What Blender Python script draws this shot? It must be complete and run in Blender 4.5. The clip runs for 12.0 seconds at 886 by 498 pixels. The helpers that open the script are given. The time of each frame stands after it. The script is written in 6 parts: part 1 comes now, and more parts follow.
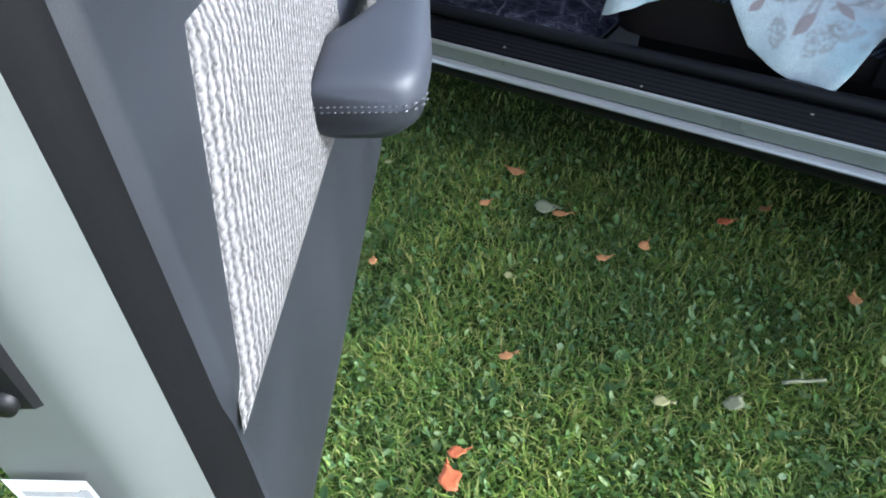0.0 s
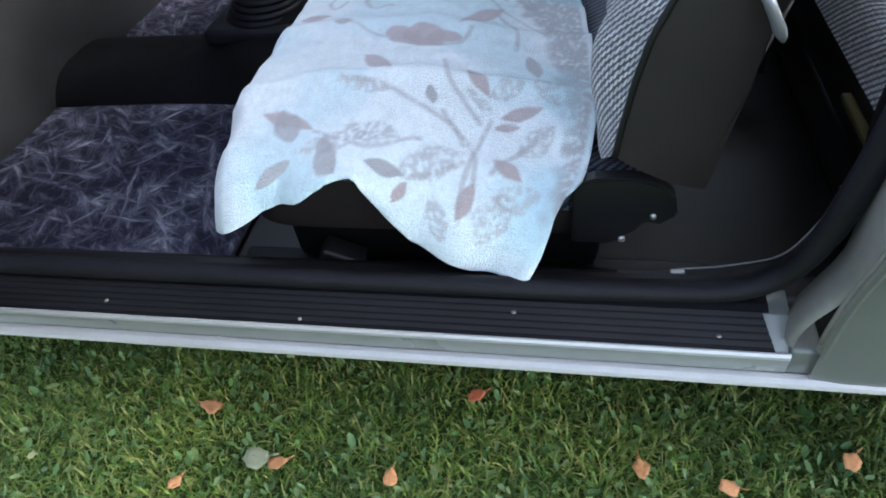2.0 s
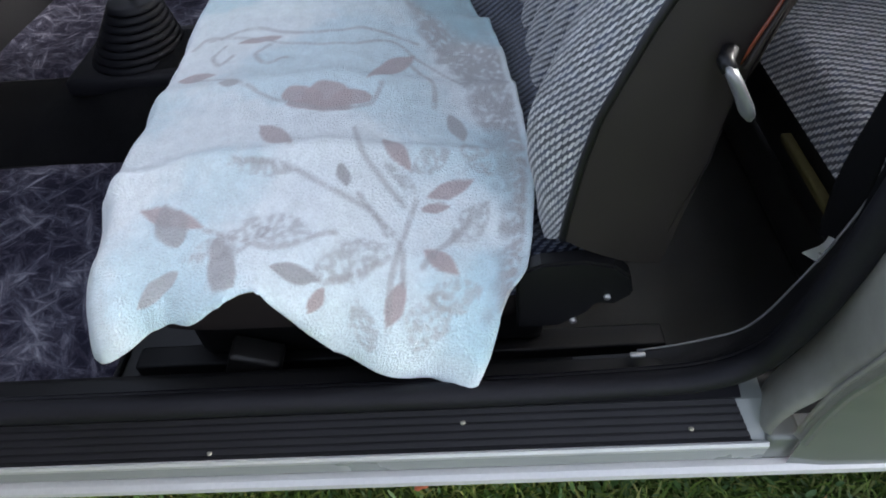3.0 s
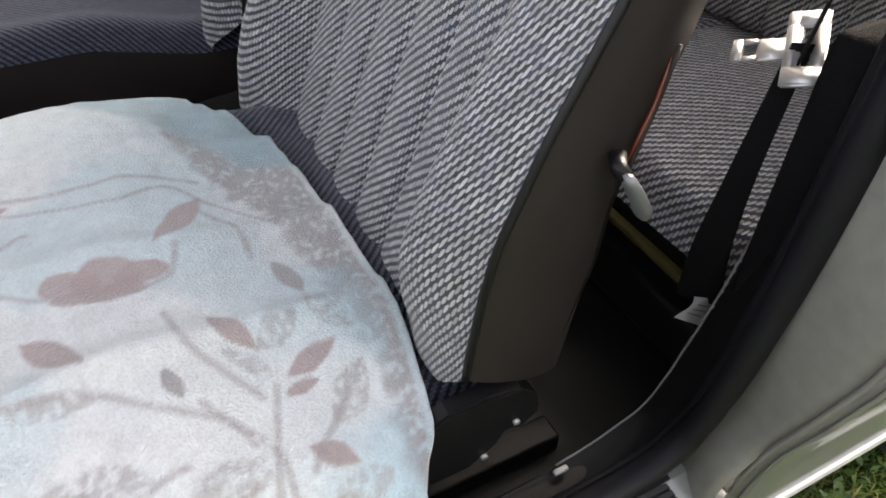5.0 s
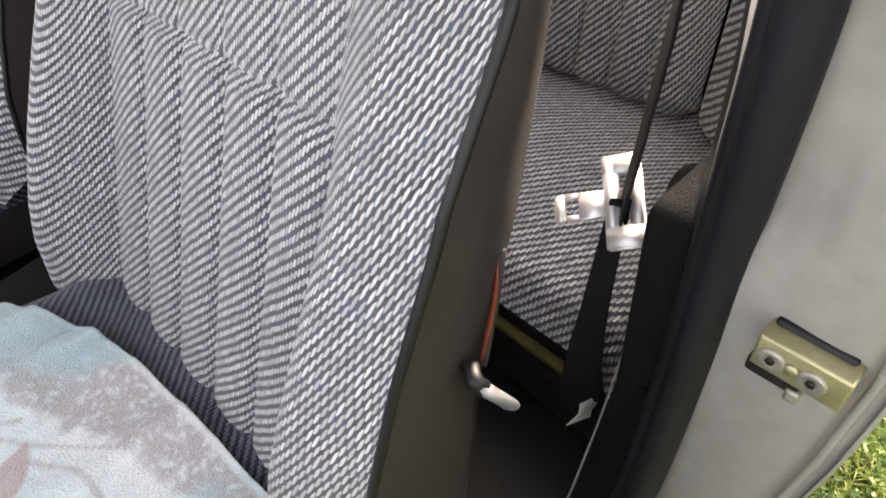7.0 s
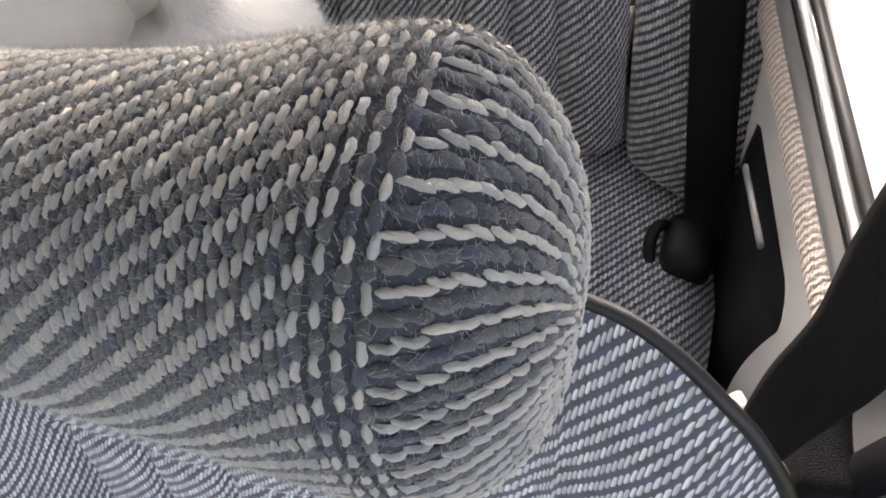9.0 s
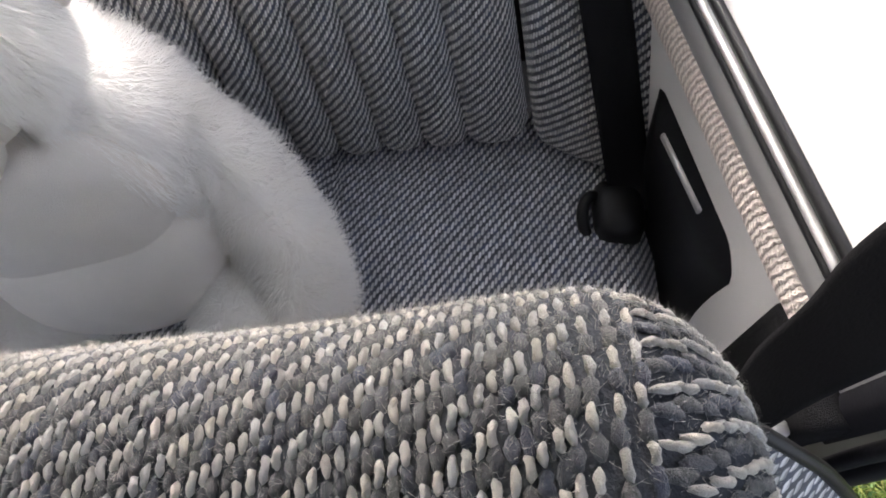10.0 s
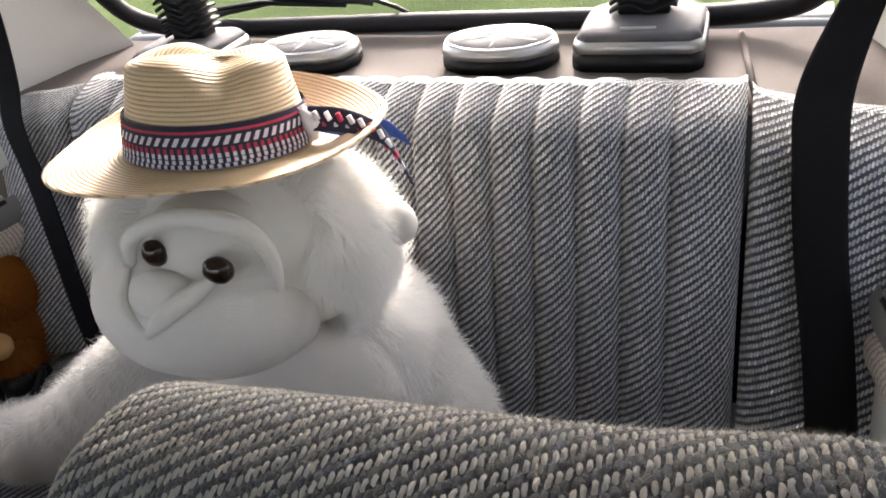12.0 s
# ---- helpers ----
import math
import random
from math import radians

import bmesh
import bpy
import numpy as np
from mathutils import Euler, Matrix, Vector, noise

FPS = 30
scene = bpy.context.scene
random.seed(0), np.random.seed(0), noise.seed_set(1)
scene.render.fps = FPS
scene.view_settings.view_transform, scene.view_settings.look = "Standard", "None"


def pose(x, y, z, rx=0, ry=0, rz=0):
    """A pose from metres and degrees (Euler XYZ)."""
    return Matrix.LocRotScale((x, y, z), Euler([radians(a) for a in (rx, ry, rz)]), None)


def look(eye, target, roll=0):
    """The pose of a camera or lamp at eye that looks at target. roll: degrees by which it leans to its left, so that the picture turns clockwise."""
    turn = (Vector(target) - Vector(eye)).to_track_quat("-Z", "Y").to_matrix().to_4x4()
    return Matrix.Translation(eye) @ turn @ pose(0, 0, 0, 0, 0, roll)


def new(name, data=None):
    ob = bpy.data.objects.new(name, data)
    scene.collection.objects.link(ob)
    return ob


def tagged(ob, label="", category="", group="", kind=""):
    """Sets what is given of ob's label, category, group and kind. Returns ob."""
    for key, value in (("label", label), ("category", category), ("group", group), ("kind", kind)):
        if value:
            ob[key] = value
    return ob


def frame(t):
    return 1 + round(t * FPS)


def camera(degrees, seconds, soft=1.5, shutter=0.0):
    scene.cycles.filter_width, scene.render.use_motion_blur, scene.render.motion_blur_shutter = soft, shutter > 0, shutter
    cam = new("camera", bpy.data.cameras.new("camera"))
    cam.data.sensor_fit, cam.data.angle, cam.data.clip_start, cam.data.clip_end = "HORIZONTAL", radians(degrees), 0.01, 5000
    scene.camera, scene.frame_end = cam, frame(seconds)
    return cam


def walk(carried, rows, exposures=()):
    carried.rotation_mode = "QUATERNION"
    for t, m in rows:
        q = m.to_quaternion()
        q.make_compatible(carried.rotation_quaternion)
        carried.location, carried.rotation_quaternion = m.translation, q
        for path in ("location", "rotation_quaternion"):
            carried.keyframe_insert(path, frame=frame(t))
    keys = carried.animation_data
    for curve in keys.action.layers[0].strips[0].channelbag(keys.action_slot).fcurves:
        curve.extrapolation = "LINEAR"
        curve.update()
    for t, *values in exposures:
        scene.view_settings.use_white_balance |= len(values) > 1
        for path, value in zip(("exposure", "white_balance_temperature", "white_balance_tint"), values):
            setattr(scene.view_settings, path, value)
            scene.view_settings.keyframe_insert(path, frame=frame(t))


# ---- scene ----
cam = camera(69.2, 12.0, soft=1.8)
PATH = [
    (0, (-0.308, -1.1, 0.942), (-1.162, 0.112, -0.401), -2.7),
    (0.5, (-0.316, -0.986, 0.952), (-1.087, 0.33, -0.342), -4.6),
    (1, (-0.312, -0.839, 0.978), (-0.936, 0.537, -0.332), -6.4),
    (1.5, (-0.287, -0.656, 0.995), (-0.768, 0.75, -0.344), -8.1),
    (2, (-0.261, -0.486, 0.996), (-0.652, 0.893, -0.399), -9.3),
    (2.5, (-0.252, -0.378, 1.005), (-0.575, 0.984, -0.423), -9.2),
    (3, (-0.292, -0.316, 1.004), (-0.43, 1.064, -0.436), -7.4),
    (3.2, (-0.319, -0.293, 0.996), (-0.314, 1.095, -0.444), -5.7),
    (4.8, (-0.389, -0.169, 0.993), (0.206, 1.186, -0.352), -0.7),
    (5, (-0.385, -0.152, 0.996), (0.259, 1.187, -0.343), -0.8),
    (5.5, (-0.355, -0.122, 1.002), (0.438, 1.131, -0.341), 0.1),
    (6, (-0.322, -0.107, 1.02), (0.558, 1.085, -0.324), -0.5),
    (6.5, (-0.297, -0.088, 1.06), (0.62, 1.073, -0.285), -3.2),
    (7, (-0.266, -0.046, 1.101), (0.639, 1.071, -0.29), -6.3),
    (7.5, (-0.217, 0.029, 1.159), (0.643, 1.092, -0.3), -10.6),
    (7.7, (-0.197, 0.055, 1.181), (0.677, 1.085, -0.294), -11.4),
    (9.3, (-0.053, 0.307, 1.367), (0.757, 0.717, -0.414), -19.1),
    (9.5, (-0.03, 0.321, 1.37), (0.757, 0.636, -0.444), -18.4),
    (10, (-0.011, 0.347, 1.388), (0.766, 0.567, -0.442), -18.6),
    (10.5, (-0.01, 0.365, 1.396), (0.904, 0.587, -0.369), -16.4),
    (11, (-0.041, 0.382, 1.411), (1.179, 0.712, -0.139), -10.7),
    (11.5, (-0.09, 0.378, 1.432), (1.283, 0.93, 0.086), -10.4),
    (12, (-0.137, 0.391, 1.437), (1.32, 1.115, 0.275), -9.8),
]
SIZE = 0.85  # the plan below is drawn a little large; everything is brought to true size at the end
walk(cam, [(t, look(Vector(eye) * SIZE, Vector(target) * SIZE, roll)) for t, eye, target, roll in PATH],
     exposures=[(0, 1.95, 5500, 7), (0.8, 2.45, 5500, 7), (1.5, 2.95, 5750, 8), (2.5, 2.55, 5850, 9), (3.2, 2.55, 6450, 11), (4.8, 2.75, 7400, 15), (5.5, 3.1, 7750, 16), (7.0, 3.55, 7900, 17), (7.7, 3.5, 7700, 17), (9.3, 3.05, 6850, 16), (10.5, 2.6, 6500, 15), (11.0, 2.4, 6650, 15), (12.0, 2.45, 6850, 15)])

# ---- light ----
world = bpy.data.worlds.new("world")
scene.world = world
world.use_nodes = True
wnt = world.node_tree
sky = wnt.nodes.new("ShaderNodeTexSky")
sky.sky_type = 'NISHITA'
sky.sun_disc = False
SUN_TO = Vector((1.00, 0.25, 0.50)).normalized()
sky.sun_elevation = math.asin(SUN_TO.z)
sky.sun_rotation = math.atan2(SUN_TO.x, SUN_TO.y)
sky.air_density, sky.dust_density, sky.ozone_density = 0.6, 4.0, 0.3
haze = wnt.nodes.new("ShaderNodeHueSaturation")
haze.inputs["Saturation"].default_value = 0.5
wnt.links.new(sky.outputs[0], haze.inputs["Color"])
wnt.links.new(haze.outputs[0], wnt.nodes["Background"].inputs[0])
wnt.nodes["Background"].inputs[1].default_value = 0.15
sun = new("sun", bpy.data.lights.new("sun", "SUN"))
sun.data.energy, sun.data.angle, sun.data.color = 1.3, radians(10), (1.0, 0.96, 0.90)
sun.matrix_world = look(SUN_TO * 30, (0, 0, 0))


# ---- materials ----
def nodes_of(name):
    m = bpy.data.materials.new(name)
    m.use_nodes = True
    nt = m.node_tree
    return m, nt, nt.nodes["Principled BSDF"]


def math_node(nt, op, a, b=None, c=None):
    n = nt.nodes.new("ShaderNodeMath")
    n.operation = op
    for i, v in enumerate((a, b, c)):
        if v is None:
            continue
        if isinstance(v, (int, float)):
            n.inputs[i].default_value = v
        else:
            nt.links.new(v, n.inputs[i])
    return n.outputs[0]


def ramp(nt, fac, stops):
    r = nt.nodes.new("ShaderNodeValToRGB")
    els = r.color_ramp.elements
    while len(els) < len(stops):
        els.new(0.5)
    for e, (p, c) in zip(els, stops):
        e.position, e.color = p, (*c, 1)
    nt.links.new(fac, r.inputs[0])
    return r.outputs[0]


def noise_tex(nt, scale, detail=3.0, coord="Object", rough=0.55, stretch=None):
    tc = nt.nodes.new("ShaderNodeTexCoord")
    n = nt.nodes.new("ShaderNodeTexNoise")
    n.inputs["Scale"].default_value, n.inputs["Detail"].default_value, n.inputs["Roughness"].default_value = scale, detail, rough
    src = tc.outputs[coord]
    if stretch:
        mp = nt.nodes.new("ShaderNodeMapping")
        mp.inputs["Scale"].default_value = stretch
        nt.links.new(src, mp.inputs[0])
        src = mp.outputs[0]
    nt.links.new(src, n.inputs["Vector"])
    return n.outputs["Fac"]


def bump(nt, bsdf, height, strength, dist):
    b = nt.nodes.new("ShaderNodeBump")
    b.inputs["Strength"].default_value, b.inputs["Distance"].default_value = strength, dist
    nt.links.new(height, b.inputs["Height"])
    nt.links.new(b.outputs[0], bsdf.inputs["Normal"])


def plain(name, col, rough=0.5, metal=0.0, var=0.25, big=6.0, fine=220.0, relief=0.15, dist=0.001, stretch=None, spec=0.5, coat=0.0):
    m, nt, b = nodes_of(name)
    lo, hi = [max(0, c * (1 - var)) for c in col], [min(1, c * (1 + var)) for c in col]
    f1, f2 = noise_tex(nt, big, 5), noise_tex(nt, fine, 3, stretch=stretch)
    mix = math_node(nt, 'ADD', math_node(nt, 'MULTIPLY', f1, 0.6), math_node(nt, 'MULTIPLY', f2, 0.4))
    nt.links.new(ramp(nt, mix, [(0.3, lo), (0.7, hi)]), b.inputs["Base Color"])
    rr = math_node(nt, 'ADD', math_node(nt, 'MULTIPLY', f1, 0.25), rough - 0.12)
    nt.links.new(rr, b.inputs["Roughness"])
    b.inputs["Metallic"].default_value = metal
    b.inputs["Specular IOR Level"].default_value = spec
    b.inputs["Coat Weight"].default_value = coat
    bump(nt, b, f2, relief, dist)
    return m


def twill(name, light, dark, mirror=1.0, pitch=0.0036, period=0.0148, shift=0.27, fuzz=0.3):
    """Diagonal weave: upright stitches in narrow columns, each column set a third of a stitch higher. UVs are metres."""
    m, nt, b = nodes_of(name)
    uv = nt.nodes.new("ShaderNodeUVMap")
    sep = nt.nodes.new("ShaderNodeSeparateXYZ")
    nt.links.new(uv.outputs[0], sep.inputs[0])
    wob = nt.nodes.new("ShaderNodeTexNoise")
    wob.inputs["Scale"].default_value, wob.inputs["Detail"].default_value = 60.0, 2.0
    nt.links.new(uv.outputs[0], wob.inputs["Vector"])
    wv = math_node(nt, 'MULTIPLY', math_node(nt, 'SUBTRACT', wob.outputs["Fac"], 0.5), 0.5)
    u = math_node(nt, 'ADD', math_node(nt, 'SUBTRACT', math_node(nt, 'DIVIDE', sep.outputs[0], pitch * mirror), math_node(nt, 'MULTIPLY', sep.outputs[1], 0.16 / pitch)), wv)
    col = math_node(nt, 'FLOOR', u)
    fu = math_node(nt, 'FRACT', u)
    v = math_node(nt, 'ADD', math_node(nt, 'DIVIDE', sep.outputs[1], period), math_node(nt, 'MULTIPLY', math_node(nt, 'ADD', col, math_node(nt, 'MULTIPLY', fu, 0.35)), -shift))
    fv = math_node(nt, 'FRACT', math_node(nt, 'ADD', v, wv))
    row = math_node(nt, 'FLOOR', v)
    du = math_node(nt, 'ABSOLUTE', math_node(nt, 'SUBTRACT', fu, 0.5))
    dv = math_node(nt, 'ABSOLUTE', math_node(nt, 'SUBTRACT', fv, 0.5))
    # light stitch: a long rounded stroke in the middle of the cell
    e = math_node(nt, 'ADD', math_node(nt, 'POWER', math_node(nt, 'MULTIPLY', du, 2.3), 2.0), math_node(nt, 'POWER', math_node(nt, 'MULTIPLY', dv, 3.5), 4.0))
    body = math_node(nt, 'SUBTRACT', 1.0, e)
    mask = nt.nodes.new("ShaderNodeMapRange")
    mask.inputs["From Min"].default_value, mask.inputs["From Max"].default_value = -0.25, 0.3
    nt.links.new(body, mask.inputs["Value"])
    wn = nt.nodes.new("ShaderNodeTexWhiteNoise")
    wn.noise_dimensions = '2D'
    cv = nt.nodes.new("ShaderNodeCombineXYZ")
    nt.links.new(col, cv.inputs[0]); nt.links.new(row, cv.inputs[1])
    nt.links.new(cv.outputs[0], wn.inputs["Vector"])
    lighter = ramp(nt, wn.outputs["Value"], [(0.0, [c * 0.72 for c in light]), (0.6, light), (1.0, [min(1, c * 1.25) for c in light])])
    darker = ramp(nt, wob.outputs["Fac"], [(0.3, [c * 0.6 for c in dark]), (0.5, dark), (0.72, (dark[0] * 1.0, dark[1] * 1.15, dark[2] * 1.5))])
    mx = nt.nodes.new("ShaderNodeMix")
    mx.data_type = 'RGBA'
    nt.links.new(mask.outputs[0], mx.inputs[0])
    nt.links.new(darker, mx.inputs[6]); nt.links.new(lighter, mx.inputs[7])
    nt.links.new(mx.outputs[2], b.inputs["Base Color"])
    b.inputs["Roughness"].default_value = 0.95
    b.inputs["Specular IOR Level"].default_value = 0.15
    b.inputs["Sheen Weight"].default_value = fuzz
    b.inputs["Sheen Roughness"].default_value = 0.6
    bump(nt, b, math_node(nt, 'MAXIMUM', body, -0.4), 0.7, 0.0016)
    return m


def knit(name, col, pitch=0.0068, rowp=0.0058, low=0.26, deep=0.0032):
    """Loose knit with upright ribs of knots. UVs are metres."""
    m, nt, b = nodes_of(name)
    uv = nt.nodes.new("ShaderNodeUVMap")
    sep = nt.nodes.new("ShaderNodeSeparateXYZ")
    nt.links.new(uv.outputs[0], sep.inputs[0])
    wob = nt.nodes.new("ShaderNodeTexNoise")
    wob.inputs["Scale"].default_value, wob.inputs["Detail"].default_value = 130.0, 4.0
    nt.links.new(uv.outputs[0], wob.inputs["Vector"])
    wv = math_node(nt, 'MULTIPLY', math_node(nt, 'SUBTRACT', wob.outputs["Fac"], 0.5), 2.3)
    u = math_node(nt, 'ADD', math_node(nt, 'DIVIDE', sep.outputs[0], pitch), math_node(nt, 'MULTIPLY', wv, 0.5))
    v = math_node(nt, 'ADD', math_node(nt, 'DIVIDE', sep.outputs[1], rowp), wv)
    du = math_node(nt, 'ABSOLUTE', math_node(nt, 'SUBTRACT', math_node(nt, 'FRACT', u), 0.5))
    dv = math_node(nt, 'ABSOLUTE', math_node(nt, 'SUBTRACT', math_node(nt, 'FRACT', math_node(nt, 'ADD', v, math_node(nt, 'MULTIPLY', math_node(nt, 'FLOOR', u), 0.5))), 0.5))
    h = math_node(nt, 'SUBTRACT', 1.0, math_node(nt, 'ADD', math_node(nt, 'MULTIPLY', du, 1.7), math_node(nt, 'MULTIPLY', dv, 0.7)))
    # Shade between the knots is put into the colour: gaps darken with depth.
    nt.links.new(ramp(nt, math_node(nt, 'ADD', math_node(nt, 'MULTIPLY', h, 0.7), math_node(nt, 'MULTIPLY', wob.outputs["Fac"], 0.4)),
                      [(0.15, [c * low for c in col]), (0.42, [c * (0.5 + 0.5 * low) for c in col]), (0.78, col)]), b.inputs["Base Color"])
    b.inputs["Roughness"].default_value = 0.95
    b.inputs["Specular IOR Level"].default_value = 0.1
    bump(nt, b, math_node(nt, 'ADD', h, math_node(nt, 'MULTIPLY', wob.outputs["Fac"], 0.7)), 1.0, deep)
    return m


def attr_cloth(name, attr, relief, dist, scale, rough=0.95, sheen=0.3):
    """Cloth whose print lies in a colour layer, with a pile of fine loops."""
    m, nt, b = nodes_of(name)
    at = nt.nodes.new("ShaderNodeAttribute")
    at.attribute_name = attr
    f = noise_tex(nt, scale, 4)
    f2 = noise_tex(nt, scale * 0.12, 3)
    mx = nt.nodes.new("ShaderNodeMix")
    mx.data_type, mx.blend_type = 'RGBA', 'MULTIPLY'
    mx.inputs[0].default_value = 1.0
    nt.links.new(at.outputs["Color"], mx.inputs[6])
    nt.links.new(ramp(nt, math_node(nt, 'ADD', math_node(nt, 'MULTIPLY', f, 0.6), math_node(nt, 'MULTIPLY', f2, 0.4)), [(0.3, (0.80, 0.80, 0.80)), (0.58, (1, 1, 1))]), mx.inputs[7])
    nt.links.new(mx.outputs[2], b.inputs["Base Color"])
    b.inputs["Roughness"].default_value = rough
    b.inputs["Specular IOR Level"].default_value = 0.1
    b.inputs["Sheen Weight"].default_value = sheen
    bump(nt, b, f, relief, dist)
    return m


def island(name, cols, rough=0.8, spec=0.3, trans=0.0, fibre=0.0):
    """One colour per loose piece, out of a row of colours."""
    m, nt, b = nodes_of(name)
    g = nt.nodes.new("ShaderNodeNewGeometry")
    nt.links.new(ramp(nt, g.outputs["Random Per Island"], [(i / (len(cols) - 1), c) for i, c in enumerate(cols)]), b.inputs["Base Color"])
    b.inputs["Roughness"].default_value = rough
    b.inputs["Specular IOR Level"].default_value = spec
    if fibre:
        bump(nt, b, noise_tex(nt, 2600, 3), fibre, 0.0012)
        b.inputs["Sheen Weight"].default_value = 0.35
        b.inputs["Sheen Roughness"].default_value = 0.6
    if trans:
        tr = nt.nodes.new("ShaderNodeBsdfTranslucent")
        nt.links.new(b.inputs["Base Color"].links[0].from_socket, tr.inputs[0])
        ms = nt.nodes.new("ShaderNodeMixShader")
        ms.inputs[0].default_value = trans
        nt.links.new(b.outputs[0], ms.inputs[1]); nt.links.new(tr.outputs[0], ms.inputs[2])
        nt.links.new(ms.outputs[0], nt.nodes["Material Output"].inputs[0])
    return m


LIGHT_YARN, DARK_YARN = (0.50, 0.50, 0.495), (0.056, 0.061, 0.072)
M_TWILL = twill("seat_twill", LIGHT_YARN, DARK_YARN)
M_TWILL_M = twill("seat_twill_mirrored", LIGHT_YARN, DARK_YARN, mirror=-1.0)
M_YARN_BASE = plain("dark_yarn_ground", (0.055, 0.060, 0.072), 0.95, fine=900, relief=0.6, spec=0.1)
M_YARN_L = island("light_yarn", [(0.34, 0.34, 0.34), (0.52, 0.49, 0.44), (0.42, 0.425, 0.43), (0.57, 0.53, 0.47)], 0.95, 0.05, fibre=0.8)
M_YARN_D = island("dark_yarn", [(0.026, 0.030, 0.040), (0.066, 0.068, 0.074), (0.028, 0.038, 0.072), (0.095, 0.095, 0.098), (0.026, 0.033, 0.050)], 0.95, 0.05, fibre=0.8)
# Rear cushion yarn is lightened, putting window light into the colour.
M_TWILL_R = twill("rear_cushion_twill_lit", (0.56, 0.57, 0.60), (0.072, 0.079, 0.102), mirror=-1.0, pitch=0.0045, period=0.0185, shift=0.33)
# Seat twill darker and bluer: the shade on the front cushions is in the yarn.
M_NAVY_SHADE = twill("shade_dark_navy_twill", (0.080, 0.094, 0.135), (0.010, 0.012, 0.024))
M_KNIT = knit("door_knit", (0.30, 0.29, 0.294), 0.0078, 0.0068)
M_KNIT_S = knit("panel_knit", (0.74, 0.66, 0.60), 0.008, 0.005, 0.5, 0.0020)
M_VINYL = plain("grey_vinyl", (0.041, 0.046, 0.060), 0.5, var=0.2, fine=1600, relief=0.25, dist=0.0006)
M_VINYL_T = plain("slate_trim", (0.021, 0.0235, 0.029), 0.5, var=0.3, big=9, fine=1300, relief=0.25, dist=0.0006, spec=0.4)
M_VINYL_D = plain("dark_vinyl", (0.0235, 0.0195, 0.0185), 0.55, var=0.3, fine=1400, relief=0.3, dist=0.0006, spec=0.25)
M_BLACK = plain("black_plastic", (0.0065, 0.0065, 0.0072), 0.45, var=0.3, fine=900, relief=0.2, dist=0.0006, spec=0.3)
M_RUBBER = plain("black_rubber", (0.0075, 0.0075, 0.010), 0.55, var=0.45, fine=300, relief=0.15, spec=0.22)
M_CARPET = plain("black_carpet", (0.009, 0.009, 0.010), 0.95, var=0.5, fine=700, relief=0.8, dist=0.003, spec=0.1)
M_FLOOR = plain("black_floor_vinyl", (0.011, 0.0108, 0.0105), 0.42, var=0.35, big=8, fine=500, relief=0.25, dist=0.0015, spec=0.5)
M_SEALBLACK = plain("matt_black_rubber", (0.0035, 0.0035, 0.004), 0.7, var=0.4, fine=300, relief=0.15, spec=0.15)
# One car paint in three tones, with sun and shade worked into the colour.
M_PAINT = plain("shade_toned_grey_green_paint", (0.108, 0.118, 0.112), 0.32, var=0.06, big=3, fine=40, relief=0.02, coat=0.4)
M_JAMB = plain("shade_toned_jamb_paint", (0.225, 0.222, 0.20), 0.4, var=0.22, big=4, fine=50, relief=0.04, coat=0.15)
M_PAINT_SILL = plain("shade_toned_sill_paint", (0.19, 0.207, 0.195), 0.3, var=0.10, big=5, fine=60, relief=0.03, coat=0.3)
M_EDGE = plain("bright_edge_trim", (0.46, 0.47, 0.475), 0.32, metal=0.35, var=0.08, relief=0.02)
M_TRIM = plain("light_grey_trim", (0.62, 0.61, 0.59), 0.5, var=0.06, fine=900, relief=0.1, dist=0.0004)
M_TRIM_D = plain("mid_grey_trim", (0.20, 0.20, 0.20), 0.45, var=0.1, fine=900, relief=0.1, dist=0.0004)
M_ROOF = plain("headliner", (0.60, 0.59, 0.56), 0.9, var=0.06, fine=500, relief=0.3)
M_STEEL = plain("worn_steel", (0.52, 0.52, 0.51), 0.5, metal=0.75, var=0.12, big=60, relief=0.05)
M_CHROME = plain("chrome", (0.75, 0.75, 0.76), 0.16, metal=1.0, var=0.05, relief=0.0)
M_ZINC = plain("dull_zinc", (0.30, 0.29, 0.24), 0.45, metal=0.6, var=0.25, big=80, relief=0.05)
M_BRASS = plain("yellow_zinc", (0.36, 0.335, 0.19), 0.38, metal=0.7, var=0.2, big=50, relief=0.05)
M_WEB = plain("black_webbing", (0.007, 0.007, 0.008), 0.85, var=0.2, fine=700, relief=0.4, spec=0.12, stretch=(1, 1, 0.2))
M_SHELF = plain("parcel_shelf_felt", (0.115, 0.100, 0.096), 0.95, var=0.18, fine=500, relief=0.5, spec=0.1)
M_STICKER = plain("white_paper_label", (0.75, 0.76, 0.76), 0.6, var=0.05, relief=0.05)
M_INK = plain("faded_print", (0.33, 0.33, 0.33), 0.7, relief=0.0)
M_ORANGE = plain("red_brown_catch", (0.11, 0.022, 0.010), 0.25, var=0.2, relief=0.05)
M_YELLOW = plain("yellow_foam_edge", (0.06, 0.050, 0.009), 0.85, var=0.3)
M_SPK_GREY = plain("speaker_grille", (0.085, 0.085, 0.095), 0.75, var=0.1, fine=1500, relief=0.3, spec=0.2)
M_SPK_SILVER = plain("speaker_silver", (0.40, 0.40, 0.39), 0.35, metal=0.7, var=0.05, relief=0.02)
M_LEVER = plain("lever_grey", (0.20, 0.205, 0.215), 0.3, metal=0.4, var=0.08, relief=0.05)
M_STITCH = plain("grey_thread", (0.12, 0.122, 0.135), 0.9)
